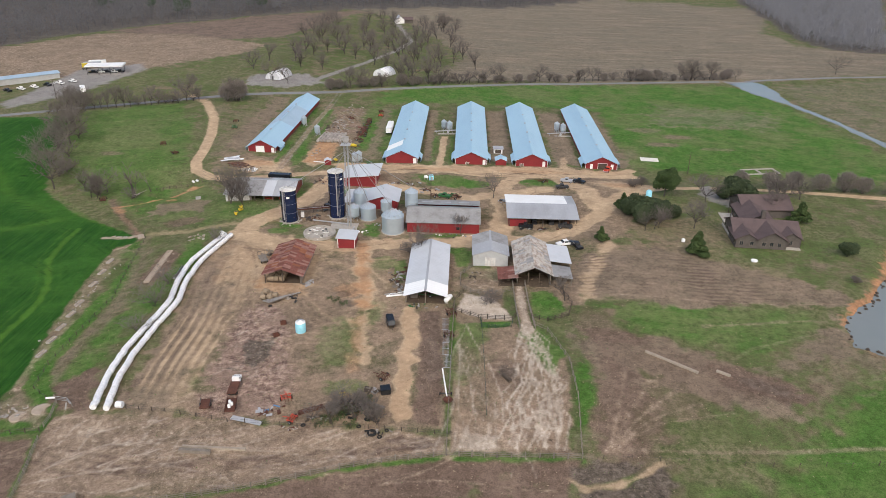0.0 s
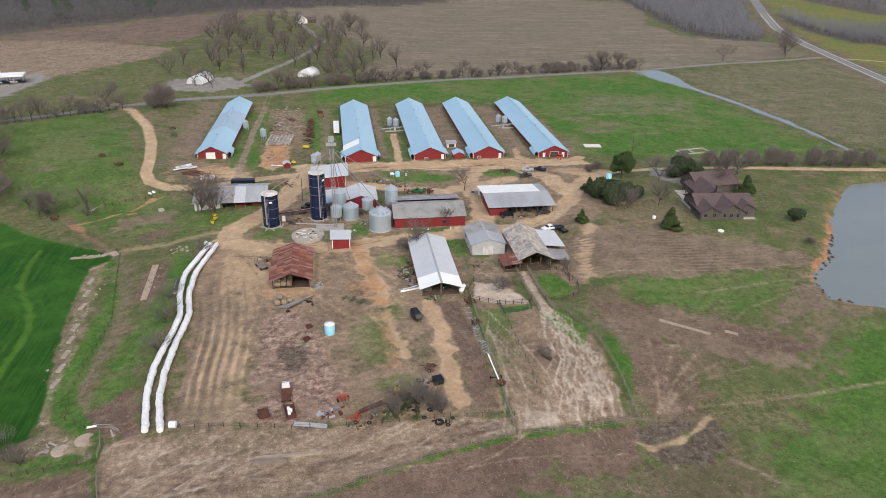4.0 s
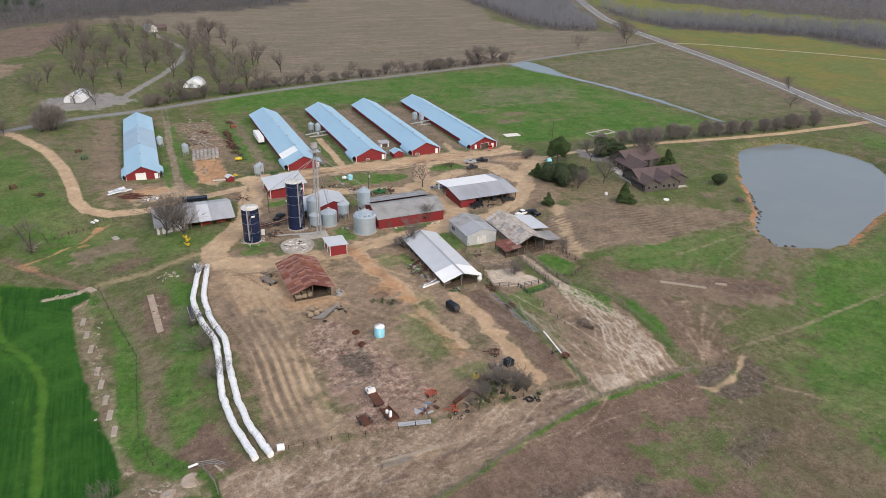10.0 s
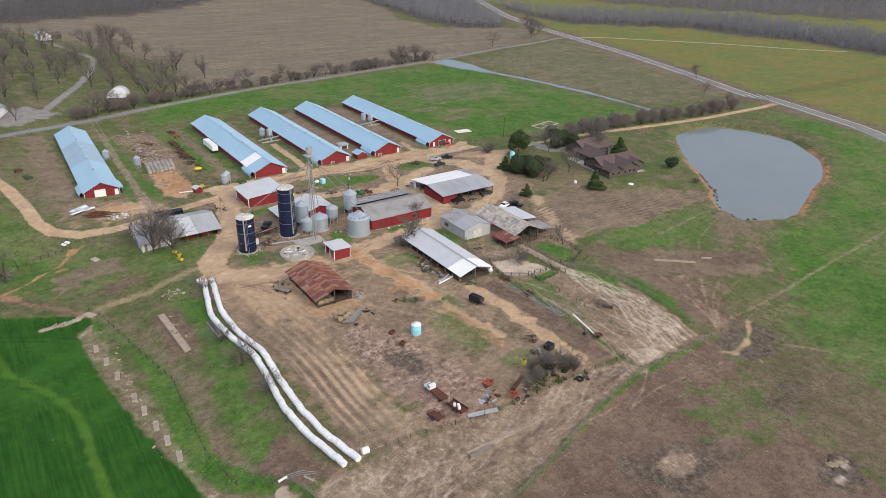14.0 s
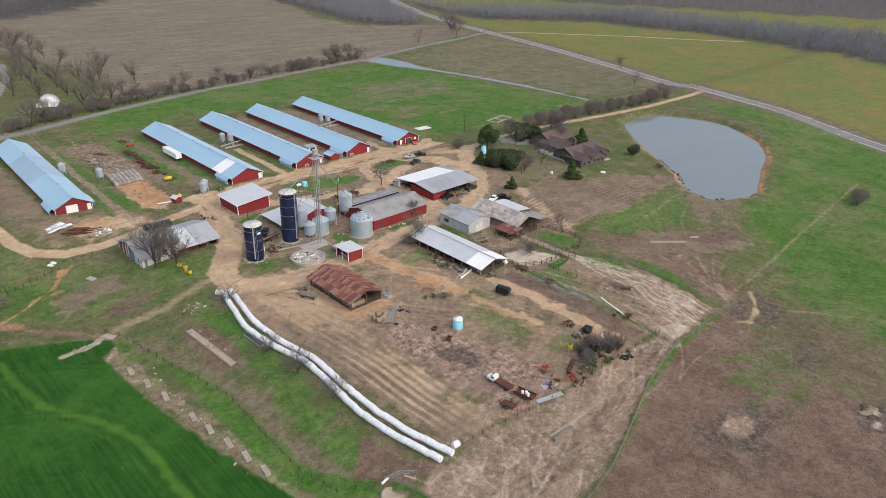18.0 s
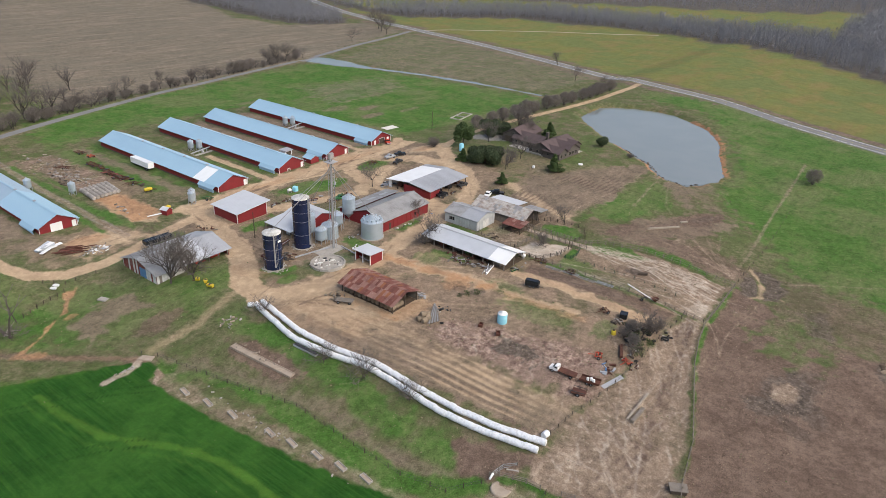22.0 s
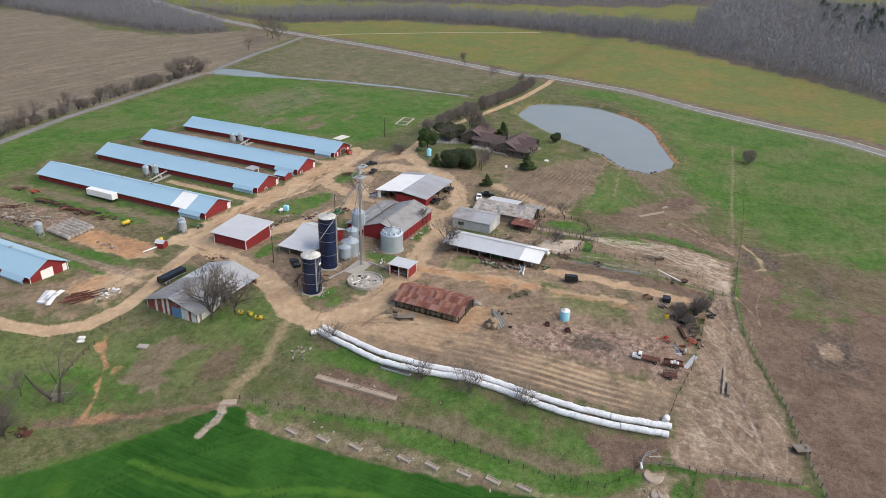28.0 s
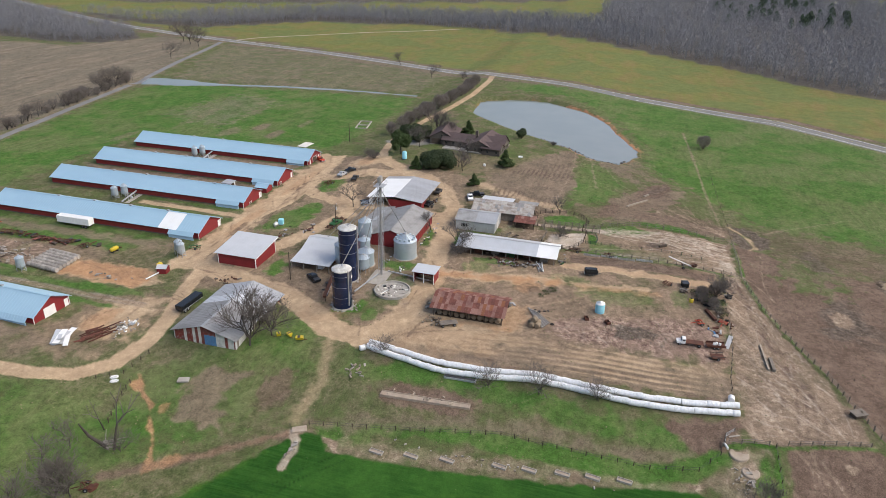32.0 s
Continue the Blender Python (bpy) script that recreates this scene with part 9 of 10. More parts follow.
for key, x, y, s, lab in (("great", -78.5, 217.8, 1.0, "large bare tree beside the equipment barn"), ("great", -73.5, 214.8, 0.75, "bare tree beside the equipment barn"), ("mid", -12.2, 184.4, 0.95, "bare tree at the machine shed end"), ("mid2", -10.4, 182.0, 0.85, "bare tree at the machine shed end"),
                          ("shrub", -14.8, 183, 1.0, "bare brush at the machine shed end"), ("big", 73.6, 204, 0.8, "bare spreading tree before the house"), ("great", 108, 226, 0.85, "tall bare tree behind the house"), ("great", 103, 217.6, 0.62, "bare tree rising behind house roofs"), ("big", 84, 227, 0.8, "bare tree before the garage"), ("big", 118, 231.5, 0.8, "bare tree behind the house"),
                          ("mid2", 0, 196.8, 0.75, "thin bare tree beside red barn"), ("mid", 11, 228.5, 0.95, "bare tree beside the open shed"), ("mid2", 27.4, 158, 0.8, "thin bare tree inside pens"), ("shrub", 8, 155.5, 1.0, "bare shrub in pale pen"), ("mid2", 60.6, 202, 0.85, "pale bare tree before evergreen oak"), ("mid", 62.4, 203.6, 0.8, "bare pale tree before evergreen oak"),
                          ("mid", 57.4, 200.6, 0.7, "bare pale tree before evergreen oak"), ("wispy", -78, 160.5, 1.25, "bare shrub beside bale row"), ("wispy", -76.8, 149, 1.5, "wide bare shrub beside bale row"), ("wispy", -75.6, 137.5, 1.2, "bare shrub beside bale row"), ("wispy", -73.4, 187, 1.1, "bare shrub at the bale row end"),
                          ("snag", -116, 226, 1.35, "dead leaning snag with few limbs"), ("snag", -112, 231.4, 0.75, "dead leaning snag with few limbs"), ("wispy", -128.7, 226.5, 1.4, "dense grey thicket in a hollow"), ("wispy", -115.6, 224.5, 1.1, "grey brush around a fallen tree"), ("mid", -127.5, 230.5, 1.0, "grey bare tree in a hollow"), ("mid2", -131, 225.5, 1.0, "grey bare tree in a hollow"),
                          ("great", -128.5, 225, 0.6, "sprawling grey bare tree in a hollow"), ("mid2", -136, 231, 1.0, "bare tree in a green pasture"), ("mid", -118.6, 233.6, 0.7, "bare thin tree in pasture"), ("mid2", -20.5, 110.2, 0.95, "tangled bare thicket tree over old junk"), ("hedge3", -17.5, 109.4, 0.75, "bare thicket over old junk"), ("hedge3", -23.5, 113.5, 0.45, "bare thicket over old junk"), ("hedge3", -15.4, 108.6, 0.5, "bare thicket along yard fence"), ("wispy", -28.6, 109.4, 0.8, "bare thicket along yard fence"),
                          ("big", -114.5, 341.5, 0.95, "dense round bare tree at the road bend"), ("round2", -113, 342.5, 1.5, "dense round brush at the road bend"), ("round", -118, 341, 1.4, "dense brush at the road bend"), ("big2", -141, 347, 1.0, "bare tree beside country road"), ("mid2", -97, 380, 1.2, "bare tree beside gravel drive"),
                          ("mid", -106, 383, 1.3, "bare tree beside hoop house"), ("big", 303, 490, 1.3, "bare roadside tree near junction"), ("big2", 312, 502, 1.4, "bare roadside tree near junction"), ("big", 296, 478, 1.2, "bare roadside tree near junction"), ("mid", -97.3, 107.4, 0.75, "bare grey tree beside concrete rubble"), ("hedge3", -93.5, 105.8, 0.6, "bare grey brush beside concrete rubble"), ("hedge3", -100.5, 106.4, 0.7, "bare grey brush beside concrete rubble"), ("mid", 244, 269, 1.0, "thin bare tree near highway"), ("mid2", 283, 304, 1.1, "thin bare tree near highway"),
                          ("mid", 238, 462, 1.3, "bare tree beside country road"), ("shrub2", 62, 240, 1.0, "bare brown shrub by the drive"), ("shrub", 66, 243.5, 0.9, "bare brown shrub by the drive"), ("shrub2", 108, 171.2, 0.6, "small bare shrub on pond bank"), ("mid2", 232, 245, 0.8, "thin bare tree near highway")):
    plant_bare(key, x, y, s, lab)
weed = clump_tree(12, [(rr.uniform(-1.6, 1.6), rr.uniform(-1.6, 1.6), rr.uniform(0.3, 1.3), rr.uniform(0.6, 1.1), rr.uniform(0.4, 0.9)) for _ in range(9)], 60, 0.2, M["needle"], 0.6, 0.06)
for x, y, k in ((-19, 112.6, 0.8), (-23.6, 109.6, 0.7), (-16.6, 110.4, 0.6), (-26.6, 108.4, 0.7), (-20.6, 108.0, 0.6), (-18.2, 114.6, 0.7), (-22.4, 111.2, 0.9), (-31.5, 154.4, 0.5), (-29.2, 152.8, 0.5), (-33.5, 155.5, 0.35)):
    plant_green(x, y, weed, "low tangle of green briars and weeds", k, 40 * k, "weed_clump")
for x, y, k in ((-24.5, 110.6, 0.5), (-19.6, 113.4, 0.55), (-15.8, 110.4, 0.42)):
    plant_bare("round", x, y, k, "low round tangle of brown brush over junk", "bush", name="bare_bush")
plant_bare("round", 134.6, 104.8, 1.0, "lone round grey bush in green pasture")
for k in range(15):
    x = 104 + 8.2 * k + rr.uniform(-1.6, 1.6)
    plant_bare(rr.choice(("round", "round2")), x, float(np.interp(x, [q[0] for q in LANE], [q[1] for q in LANE])) + 4.4 + rr.uniform(-0.5, 0.5), rr.uniform(0.85, 1.1), "brownish bare tree in a drive-side row", group="trees along the lane")
# tree belt between crop and pasture
for k in range(18):
    u = k / 17
    x, y = -183 + 34 * u + rr.uniform(-5, 5), 322 - 90 * u + rr.uniform(-4, 4)
    plant_bare(rr.choice(("hedge", "hedge2", "big", "hedge")), x, y, rr.uniform(0.9, 1.4), "bare grey tree in a brushy field belt", group="field belt trees")
# hedgerow along the country road
for k in range(66):
    u = k / 65
    px = -74 + 238 * u + rr.uniform(-2.5, 2.5)
    py = float(np.interp(px, [q[0] for q in NORTH_ROAD], [q[1] for q in NORTH_ROAD])) + 5.5 + rr.uniform(-1.2, 1.8)
    if rr.random() < (0.95 if px < 30 else 0.9):
        plant_bare(rr.choice(("hedge", "round", "hedge3", "mid", "round2")), px, py, rr.uniform(0.55, 1.2) if px < 40 else rr.uniform(0.55, 1.05), "bare grey hedgerow tree along country road", group="hedgerow trees")
for px, s in ((-63, 1.0), (-57, 0.9), (-30, 1.1), (-14, 1.0), (18, 0.9), (44, 0.8), (134, 0.9), (138, 1.15), (150, 1.05)):
    plant_bare("big" if px < 50 else "big2", px, float(np.interp(px, [q[0] for q in NORTH_ROAD], [q[1] for q in NORTH_ROAD])) + 7, s, "tall bare tree standing out of the hedgerow", group="hedgerow trees")
for k in range(22):
    px = -192 + 60 * k / 21
    py = float(np.interp(px, [q[0] for q in NORTH_ROAD], [q[1] for q in NORTH_ROAD])) - 6 + rr.uniform(-1, 1.5)
    plant_bare(rr.choice(("hedge", "hedge2")), px, py, rr.uniform(0.7, 1.2), "bare grey hedgerow tree along country road", group="hedgerow trees")
for i in range(9):
    for j in range(12):
        x, y = -122 + 12.5 * i + 3 * (j % 2) + rr.uniform(-2.5, 2.5) + 1.2 * j, 408 + 17 * j + rr.uniform(-3, 3) + i * 2
        if abs(x - np.interp(y, [392, 440, 480, 520, 560, 610], [-85, -62, -48, -40, -48, -60])) > 5 and rr.random() < (0.62 if x < -20 else 0.3) and math.hypot(x + 60, y - 622) > 16:
            plant_bare(rr.choice(("orchard", "orchard2", "orchard3")), x, y, rr.uniform(0.8, 1.12), "bare spreading orchard tree in dry grass", group="orchard trees")
for x, y in ((-8, 455), (-2, 470), (6, 440), (-20, 575), (-20, 450), (-33, 445), (-36, 396), (-21, 401)):
    plant_bare("orchard3", x, y, rr.uniform(0.95, 1.25), "tall bare spreading tree beside country road", group="orchard trees")
# a fallen dead tree
t = thing("fallen_tree", -116, 227.6, None, 20, "bleached fallen dead tree with broken limbs", "fallen tree")
v, f = [], []
tube_rows(v, f, (0, 0, 0.2), (-1.2, 2.2, 4.0), 0.40, 0.30, 7)
tube_rows(v, f, (-1.2, 2.2, 4.0), (-2.6, 2.8, 8.0), 0.30, 0.12, 7)
part("trunk", mesh_of("trunk", v, f, [M["bark"]]), None, t)
for k in range(9):
    v, f = [], []
    tube_rows(v, f, (0.3 * k - 1, 0.2 * k - 0.5, 0.5), (1.2 + rr.uniform(-2.5, 4), rr.uniform(-4.5, 1.5), 0.4 + rr.uniform(0, 1.6)), 0.13, 0.05, 5)
    part("limb", mesh_of("limb", v, f, [M["pale_bark"]]), None, t)

# ---- woods: too many trees to count ----


def woods(name, poly, step, h, label, seed, twigs, material):
    """A bare winter wood: every tree a stem and a broad rounded crown of fine twigs, thickest along the open edge."""
    r = np.random.RandomState(seed)
    xs, ys = [p[0] for p in poly], [p[1] for p in poly]
    u, v = np.meshgrid(np.arange(min(xs), max(xs), step), np.arange(min(ys), max(ys), step))
    u = u.ravel() + r.uniform(-0.48, 0.48, u.size) * step
    v = v.ravel() + r.uniform(-0.48, 0.48, v.size) * step
    d = inside(u, v, poly)
    far = np.hypot(u, v - 150)
    keep = (d > 0) & (far < 1080) & (r.uniform(size=d.size) < np.where(d < 45, 1.0, 0.62))
    u, v, d = u[keep], v[keep], d[keep]
    g = terrain(u, v)
    n, k = len(u), twigs
    hh = h * r.uniform(0.62, 1.2, n) * (0.82 + 0.18 * smooth(d / 14))
    dirs = r.normal(size=(n, k, 3))
    dirs /= np.linalg.norm(dirs, axis=2)[..., None]
    rad = r.uniform(0.12, 1.0, (n, k, 1)) ** 0.5
    cen = np.stack([u, v, g + hh * 0.5], 1)[:, None, :]
    size = np.stack([hh * r.uniform(0.26, 0.42, n), hh * r.uniform(0.26, 0.42, n), hh * 0.46], 1)[:, None, :]
    base = cen + dirs * size * rad
    way = dirs * 0.25 + r.normal(size=(n, k, 3)) * 0.4 + np.array([0, 0, 0.45])
    way /= np.linalg.norm(way, axis=2)[..., None]
    tip = base + way * (hh * 0.13)[:, None, None] * r.uniform(0.5, 1.4, (n, k, 1))
    side = np.cross(way, dirs + 0.25 * r.normal(size=(n, k, 3)))
    side /= np.linalg.norm(side, axis=2)[..., None] + 1e-6
    w = (hh * 0.0105)[:, None, None] * r.uniform(0.5, 1.5, (n, k, 1))
    vt = np.stack([base - side * w, base + side * w, tip], 2).reshape(-1, 3)
    lean = r.uniform(-0.6, 0.6, (2, n))
    stem = [np.stack([np.stack([u - a, v - b, g - 0.3], 1), np.stack([u + a, v + b, g - 0.3], 1), np.stack([u + lean[0], v + lean[1], g + hh * 0.9], 1)], 1).reshape(-1, 3) for a, b in ((0.2, 0.0), (0.0, 0.2))]
    vt = np.concatenate([vt] + stem)
    q = np.arange(len(vt)).reshape(-1, 3)
    me = bpy.data.meshes.new(name)
    me.vertices.add(len(vt))
    me.vertices.foreach_set("co", vt.ravel())
    me.loops.add(q.size)
    me.loops.foreach_set("vertex_index", q.ravel())
    me.polygons.add(len(q))
    me.polygons.foreach_set("loop_start", np.arange(0, q.size, 3))
    me.polygons.foreach_set("loop_total", np.full(len(q), 3))
    me.update()
    return tagged(part(name, me, M[material]), label, "woods", kind="stuff")


woods("woods_northwest", WOODS["northwest"], 8.0, 15, "dense bare grey-brown winter woods beyond fields", 1, 90, "dark_haze_twig")
woods("woods_north", WOODS["north"], 6.5, 13, "bare winter woods along the highway", 2, 120, "haze_twig")
woods("woods_northeast", WOODS["northeast"], 6.5, 13, "bare winter tree belt beyond olive field", 3, 110, "haze_twig")
woods("woods_east", WOODS["east"], 9.0, 17, "wide bare winter woods beyond olive field", 4, 140, "pale_haze_twig")
woods("woods_far", WOODS["far"], 13, 15, "far bare winter woods", 5, 60, "haze_twig")
# pines standing among the bare woods
rw = random.Random(91)
far_pine = clump_tree(31, [(rw.uniform(-1.0, 1.0), rw.uniform(-1.0, 1.0), 4.5 + 1.0 * k, 3.0 - 0.26 * k, 1.3) for k in range(8)], 40, 0.8, M["needle_far"], 8.0, 0.25)
for box_, wood, n in (((600, 940, -80, 60), "east", 60), ((470, 560, 115, 165), "east", 5), ((-330, -130, 580, 760), "northwest", 40)):
    for k in range(n):
        x, y = rw.uniform(box_[0], box_[1]), rw.uniform(box_[2], box_[3])
        if float(inside(np.array([x]), np.array([y]), WOODS[wood])[0]) > 25:
            plant_green(x, y, far_pine, "green pine rising among bare woods", rw.uniform(1.0, 1.4), rw.uniform(0, 360))

# ---- weeds and tufts: uncountable ----


def tufts(name, count, where, size, material, label, seed):
    r = np.random.RandomState(seed)
    pick = r.choice(len(X), size=count, p=where / where.sum())
    c = np.stack([X[pick] + r.uniform(-0.5, 0.5, count), Y[pick] + r.uniform(-0.5, 0.5, count)], 1)
    z = terrain(c[:, 0], c[:, 1]) - 0.05
    verts, faces = [], []
    for (x, y), zz in zip(c, z):
        for _ in range(3):
            a, s = r.uniform(0, 6.28), size * r.uniform(0.5, 1.4)
            dx, dy = math.cos(a) * s * 0.5, math.sin(a) * s * 0.5
            i = len(verts)
            verts += [(x - dx, y - dy, zz), (x + dx, y + dy, zz), (x + dy * 0.8 + r.uniform(-0.1, 0.1), y - dx * 0.8, zz + s * 0.7)]
            faces.append((i, i + 1, i + 2))
    return tagged(part(name, mesh_of(name, verts, faces), material), label, "grass", kind="stuff")


M["tuft_green"] = leafy("grass_tuft_green", (0.085, 0.125, 0.04), (0.14, 0.16, 0.065), (0.11, 0.135, 0.05))
M["tuft_dry"] = leafy("dry_weed_tuft", (0.22, 0.17, 0.11), (0.34, 0.27, 0.18), (0.28, 0.21, 0.14))
M["dung"] = leafy("dark_dung_and_clods", (0.055, 0.040, 0.029), (0.10, 0.073, 0.052), (0.075, 0.054, 0.04))
central = ((X > -125) & (X < 75) & (Y > 60) & (Y < 262)).astype(float)
open_grass = central * np.clip(1 - sand - pale - crop - grit - bare * 0.5, 0.02, 1)
tufts("grass_tufts", 4500, open_grass * (1 - 0.9 * mud) * (1 - 0.6 * pale), 0.24, M["tuft_green"], "short green grass tufts in the yard", 1)
tufts("dry_tufts", 4000, central * np.clip(0.15 + litter + 0.6 * dead + 0.4 * pale + 0.1 * mud - crop - sand, 0.01, 1), 0.26, M["tuft_dry"], "dry tan weeds and straw litter", 2)
tufts("dung_clods", 560, ((X > -80) & (X < 120) & (Y > 50) & (Y < 158) & ((X > 28) | (Y < 84))) * np.clip(0.8 * mud + 0.35 * lush + 0.04 - sand - path, 0.0, 1) * (inside(X, Y, POND) < -2), 0.24, M["dung"], "dark dung clods scattered over pasture", 3)

# ---- fences ----


def fence(line, label, step=3.0, rails=2, material="wood", post=0.14, h=1.2, rail=0.06, name="fence"):
    t = thing(name, *line[0], None, 0, label, "fence")
    o = t.matrix_basis.translation
    pts = []
    for (ax, ay), (bx, by) in zip(line[:-1], line[1:]):
        n = max(1, int(round(math.hypot(bx - ax, by - ay) / step)))
        pts += [(ax + (bx - ax) * i / n, ay + (by - ay) * i / n) for i in range(n)]
    pts.append(line[-1])
    q = [Vector((x - o.x, y - o.y, ground_z(x, y) - o.z)) for x, y in pts]
    for i, p in enumerate(q):
        j = Vector((0.05 * math.sin(i * 2.7), 0.05 * math.sin(i * 1.9), h * (1 + 0.12 * math.sin(i * 3.3))))
        bar("post", t, M[material], p - Vector((0, 0, 0.3)), p + j, post)
    for a, b in zip(q[:-1], q[1:]):
        for k in range(rails):
            z = h * (k + 0.7) / rails
            bar("rail", t, M[material] if rail > 0.04 else M["steel_dark"], a + Vector((0, 0, z)), b + Vector((0, 0, z)), rail, rail * 0.6)
    return t


M["green_net"] = worn("dull_green_mesh", (0.055, 0.09, 0.06), (0.04, 0.06, 0.04), (0.1, 0.14, 0.1), 1.0, 0.8, 0.0, 0.2, 5.0, 0.5)
fence([(-1.2, 154), (-1.4, 130), (-1.6, 101.5)], "weathered board fence along the yard", 2.6, 3, "wood", 0.16, 1.3, 0.09)
fence(SOUTH_FENCE, "wire fence with grey posts along field", 2.6, 3, "wood", 0.2, 1.3, 0.07)
fence([(24, 101.5), (25.4, 118), (25.2, 131), (21.5, 143), (18.6, 145.4)], "corral fence of grey posts and rails", 2.6, 2, "wood", 0.16, 1.3, 0.08)
fence([(5.6, 148.6), (6, 130), (6.2, 112)], "thin wire fence dividing the corral", 3.0, 2, "green_net", 0.1, 1.1, 0.035)
fence([(17.6, 166), (17.8, 155), (18.6, 143.5)], "grey board fence of a cattle alley", 2.4, 4, "wood", 0.16, 1.4, 0.1)
fence([(14.3, 166), (14.4, 155), (14.9, 143.5)], "grey board fence of a cattle alley", 2.4, 4, "wood", 0.16, 1.4, 0.1)
fence([(18, 149), (22, 147.6), (27.5, 150.5), (29, 156), (27, 163), (24.4, 166)], "dark rail fence round a grass pen", 2.4, 3, "wood_dark", 0.16, 1.3, 0.08)
fence([(1.2, 160.6), (-1.2, 156), (-1.4, 151.6), (5, 147.9), (13.4, 147.6), (14.2, 149)], "dark rail fence round a pale pen", 2.4, 3, "wood_dark", 0.16, 1.3, 0.08)
fence([(3.6, 175.5), (0.2, 170), (0.2, 164), (3, 160.6), (9.5, 160), (14, 162.4)], "grey board fence beside grey shed", 2.2, 3, "wood", 0.14, 1.3, 0.09)
fence([(5.4, 147.2), (5.6, 144), (9, 143.6), (13, 144.6), (13.4, 147.2)], "low green mesh pen", 2.0, 4, "green_net", 0.1, 1.1, 0.07)
fence([(-0.8, 106.2), (-17, 107.2), (-31, 106.9), (-45, 107.4), (-58, 109), (-66, 109.4)], "old wire fence in weeds along yard", 3.2, 2, "wood_dark", 0.12, 1.1, 0.03)
fence([(-98, 193.4), (-93.6, 170), (-90.4, 155), (-91.2, 138), (-91.4, 126), (-89.5, 117), (-84.4, 112.8)], "leaning fence below the green slope", 3.0, 2, "wood_dark", 0.13, 1.1, 0.04)
fence([(-82.4, 112.6), (-81.2, 111.2), (-79.8, 106.4), (-79.6, 103.6)], "grey board fence at field gate", 2.2, 3, "wood", 0.15, 1.2, 0.1)
fence([(-79.8, 102.4), (-88.5, 102.3), (-97, 103)], "leaning wire fence beside concrete rubble", 2.8, 2, "wood_dark", 0.13, 1.1, 0.035)
fence([(-78.6, 100), (-77.4, 95.6), (-76, 91), (-74.6, 84.4)], "grey board fence at field gate", 2.6, 3, "wood", 0.15, 1.2, 0.09)
fence([(-98, 236), (-104, 234.5), (-110, 232)], "short broken fence in pasture", 2.4, 1, "wood_dark", 0.16, 1.2, 0.06)
fence([(-88, 238.5), (-96, 239.2), (-100, 243)], "short wire fence beside drive", 2.6, 2, "wood_dark", 0.13, 1.1, 0.03)
fence([(28, 101.6), (60, 102.2), (95, 104)], "thin wire fence across pasture", 5.0, 1, "wood_dark", 0.1, 1.1, 0.02)


def power_pole(x, y, h, arm, label):
    t = thing("power_pole", x, y, None, 0, label, "power pole", "power poles")
    part("pole", tube((0, 0, -0.5), (0, 0, h), 0.16, 0.1, 8), M["wood_dark"], t)
    if arm:
        bar("cross_arm", t, M["wood"], (-1.1, 0, h - 0.6), (1.1, 0, h - 0.6), 0.12)
        for s in (-0.95, 0, 0.95):
            part("insulator", lathe([(0.06, h - 0.5), (0.08, h - 0.35), (0, h - 0.3)], 8), M["white"], t).matrix_basis = pose(s, 0, 0)
        part("transformer", lathe([(0.28, h - 2.2), (0.28, h - 1.3), (0, h - 1.2)], 12), M["galv"], t).matrix_basis = pose(0.4, 0, 0)
    return t


power_pole(-46, 223.8, 8.5, False, "plain dark wooden pole beside dirt yard")
power_pole(-10.8, 225.4, 9.5, True, "wooden power pole with cross arm and transformer")
power_pole(88, 262, 9.0, False, "thin wooden pole near the drive")
power_pole(-203, 338, 9.5, True, "wooden power pole beside country road")

# ---- tin sheets of the two old barns, laid piece by piece ----


def tin_sheets(t, w, length, eave, ridge, mats, over, cols, rows_up, seed, x_mid=0.0, y_mid=0.0):
    r = random.Random(seed)
    slope = math.atan2(ridge - eave, w / 2)
    run = (w / 2 + over) / math.cos(slope)
    wide, tall = (length + 2 * over) / cols, run / rows_up
    meshes = {}
    for m in set(mats):
        me = bpy.data.meshes.new("tin_sheet")
        bm = slab_quad((0, -0.02, 0), (tall + 0.12, -0.02, 0), (tall + 0.12, wide + 0.03, 0), (0, wide + 0.03, 0), 0.02)
        for k in range(3):
            yy = wide * (k + 0.5) / 3
            slab_quad((0, yy - 0.04, 0.02), (tall + 0.12, yy - 0.04, 0.02), (tall + 0.12, yy + 0.04, 0.02), (0, yy + 0.04, 0.02), 0.025, bm)
        bm.normal_update()
        bm.to_mesh(me)
        bm.free()
        me.materials.append(M[m])
        meshes[m] = me
    for s in (-1, 1):
        for i in range(cols):
            for j in range(rows_up):
                ob = new("tin_sheet", meshes[r.choice(mats)])
                ob.parent = t
                y = y_mid - length / 2 - over + wide * i
                base = pose(x_mid, y if s > 0 else y + wide, ridge + 0.05, 0, 0, 0 if s > 0 else 180) @ pose(0, 0, 0, 0, math.degrees(slope), 0)
                ob.matrix_basis = base @ pose(tall * j - 0.02, r.uniform(-0.02, 0.02), 0.03 - 0.012 * j + r.uniform(0, 0.012), 0, r.uniform(-0.5, 0.4), r.uniform(-0.5, 0.5))


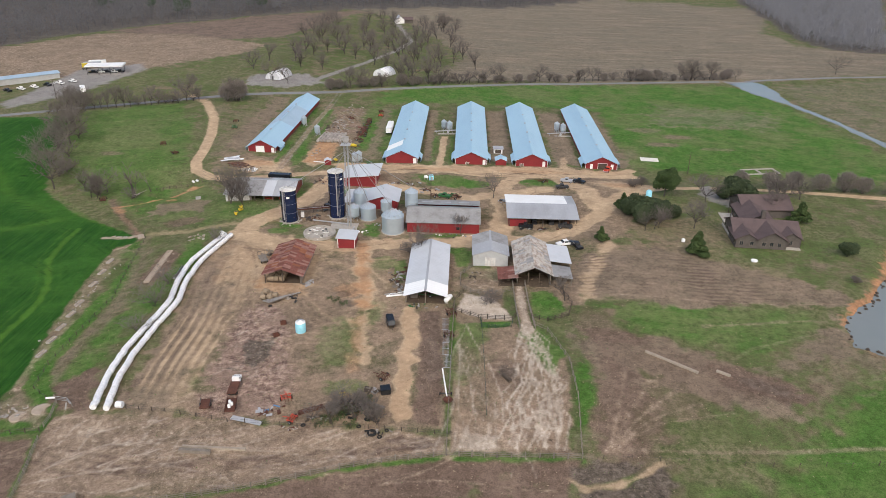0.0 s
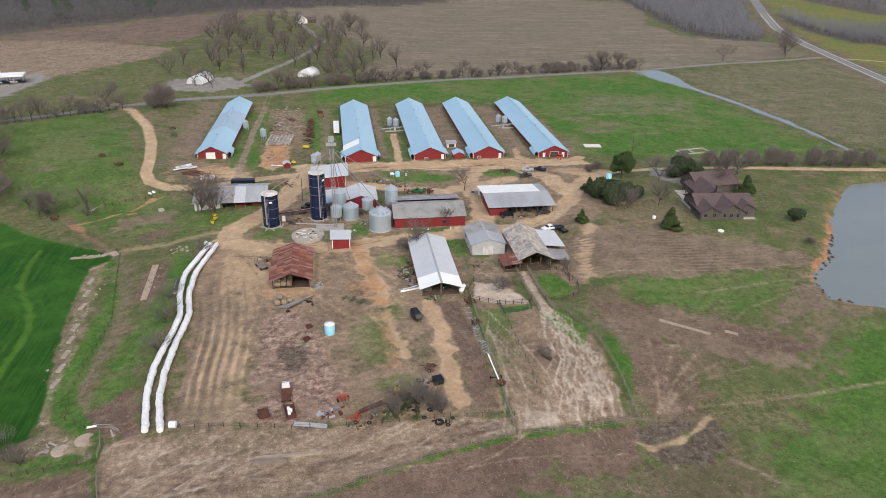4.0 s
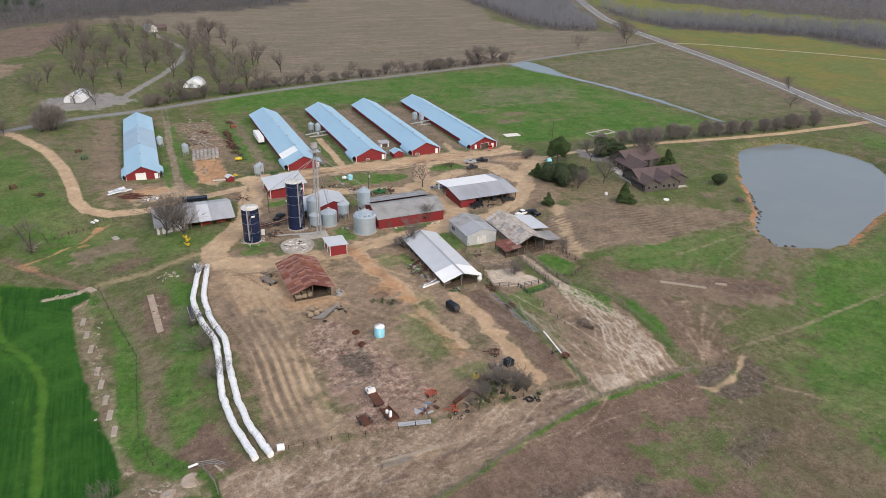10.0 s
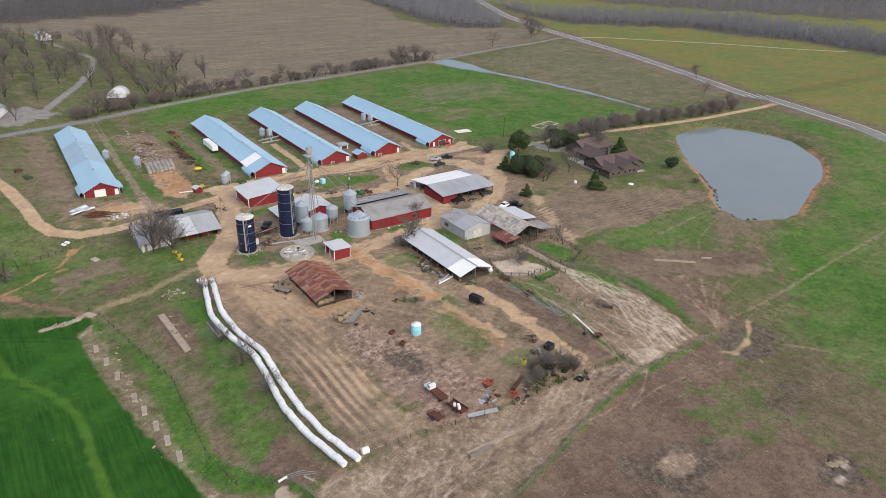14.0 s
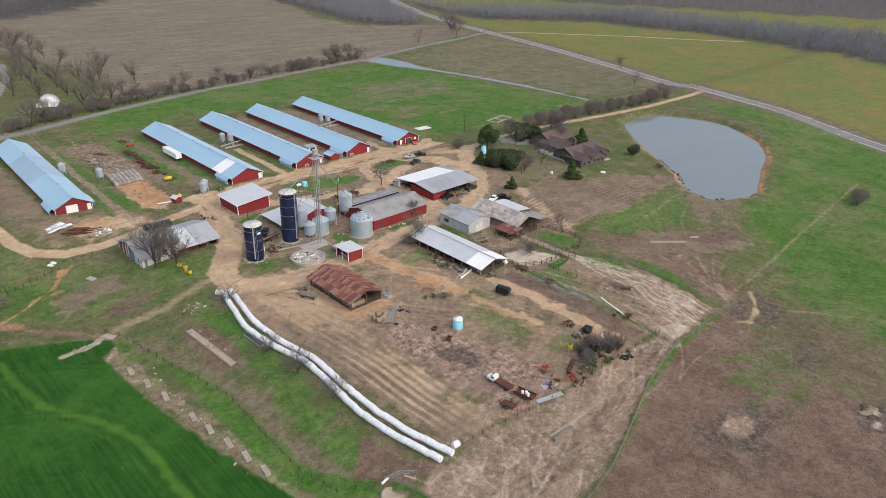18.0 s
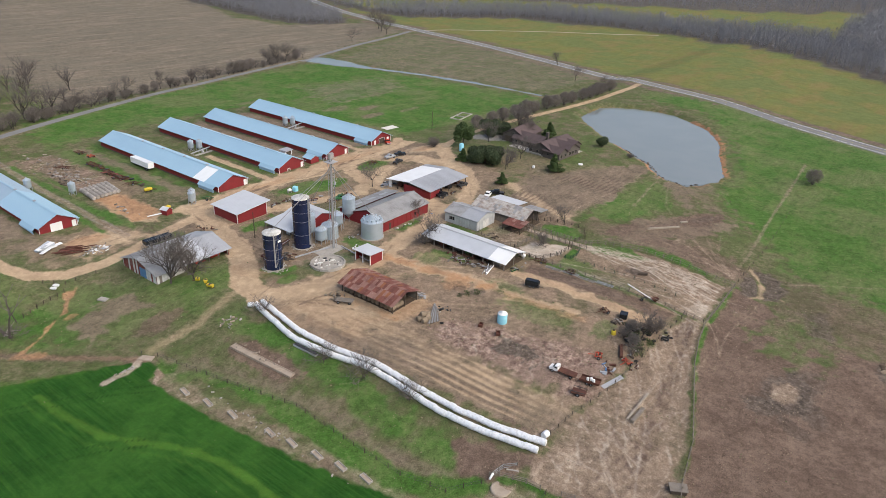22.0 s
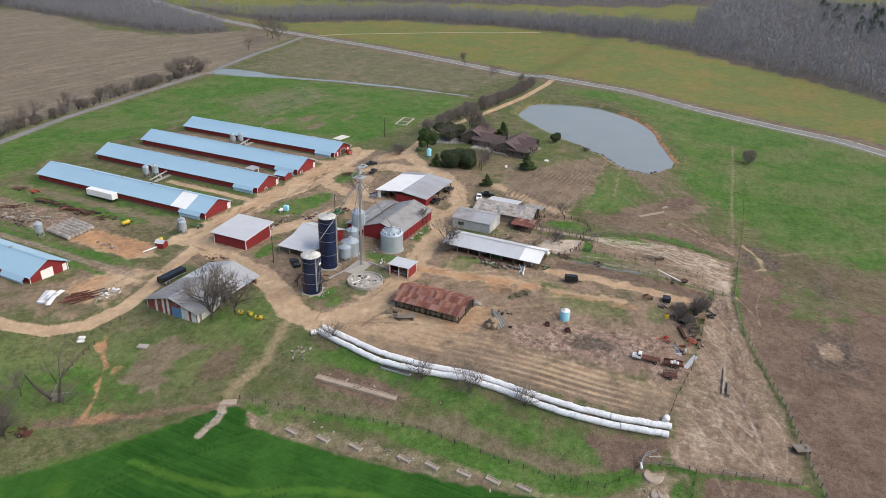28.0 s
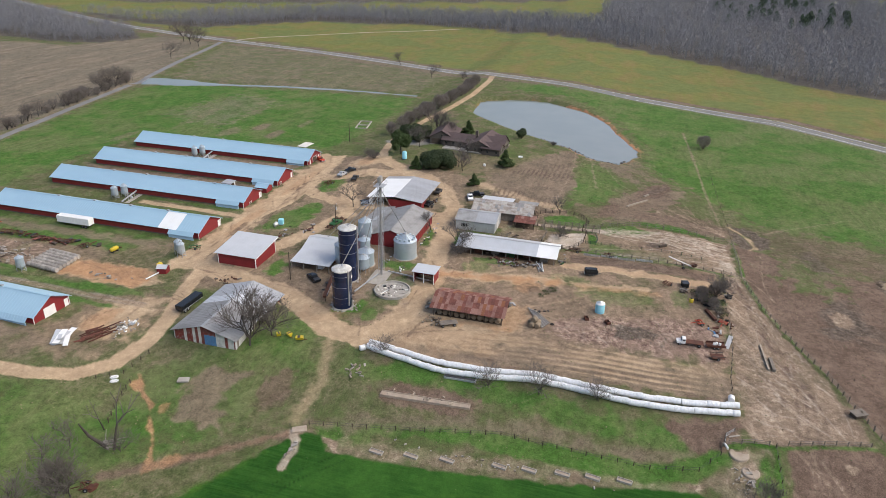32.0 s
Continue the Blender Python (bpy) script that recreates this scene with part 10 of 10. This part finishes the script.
M["rust_orange"] = worn("orange_rusted_tin", (0.25, 0.105, 0.055), (0.17, 0.07, 0.045), (0.36, 0.21, 0.14), 0.5, 0.85, 0.0, 0.2, 2.5, 0.8, vary=0.25)
M["rust_pale"] = worn("pale_rusted_tin", (0.27, 0.15, 0.12), (0.19, 0.09, 0.075), (0.44, 0.34, 0.30), 0.5, 0.8, 0.0, 0.25, 2.5, 0.8, vary=0.25)
M["cream_tin"] = worn("flaking_pale_tin", (0.46, 0.43, 0.39), (0.20, 0.13, 0.10), (0.58, 0.56, 0.53), 0.9, 0.75, 0.0, 0.3, 3.0, 0.8, (1, 0.5, 1), vary=0.3)
tin_sheets(rust_barn, 9.8, 18, 2.7, 4.4, ["rust", "rust", "rust", "rust_pale", "rust_pale", "rust_orange"], 0.7, 22, 3, 1)
tin_sheets(old_barn, 9.0, 20, 3.2, 5.2, ["cream_tin", "cream_tin", "cream_tin", "cream_tin", "galv_old"], 0.6, 22, 3, 2)
r5 = random.Random(5)
for i in range(7):
    for j in range(2):
        m = r5.choice(("rust", "rust_pale", "rust"))
        part("tin_sheet", slab_quad((-9.8 + 2.7 * j, -12.0 + 1.02 * i, 2.2 + 0.36 * j), (-7.0 + 2.7 * j, -12.0 + 1.02 * i, 2.58 + 0.36 * j), (-7.0 + 2.7 * j, -10.95 + 1.02 * i, 2.58 + 0.36 * j), (-9.8 + 2.7 * j, -10.95 + 1.02 * i, 2.2 + 0.36 * j), 0.03), M[m], old_barn)

# ---- road markings ----


def line_marks(name, line, off, wide, dash, gap, material, label):
    v, f = [], []
    for x, y, turn in along(line, dash + gap):
        if not (150 < x < 420 and 0 < y < 720):
            continue
        c, s = math.cos(radians(turn)), math.sin(radians(turn))
        z = ground_z(x, y) + 0.27
        i = len(v)
        for a, b in ((-wide / 2, 0), (wide / 2, 0), (wide / 2, dash), (-wide / 2, dash)):
            v.append((x + (a + off) * c - b * s, y + (a + off) * s + b * c, z))
        f.append((i, i + 1, i + 2, i + 3))
    return tagged(part(name, mesh_of(name, v, f), material), label, "road marking", kind="structure")


M["line_white"] = worn("faded_white_road_paint", (0.75, 0.75, 0.73), (0.6, 0.6, 0.58), (0.8, 0.8, 0.8), 0.8, 0.8, 0.0, 0.2, 3.0, 0.5)
M["line_yellow"] = worn("faded_yellow_road_paint", (0.5, 0.38, 0.08), (0.38, 0.28, 0.07), (0.55, 0.45, 0.15), 0.8, 0.8, 0.0, 0.2, 3.0, 0.5)
line_marks("road_marking_edge_a", HIGHWAY, -3.7, 0.4, 8, 0.0, M["line_white"], "faded white edge line on highway")
line_marks("road_marking_edge_b", HIGHWAY, 3.7, 0.4, 8, 0.0, M["line_white"], "faded white edge line on highway")
line_marks("road_marking_centre", HIGHWAY, 0.0, 0.25, 6, 0.0, M["line_yellow"], "faded yellow centre line on highway")
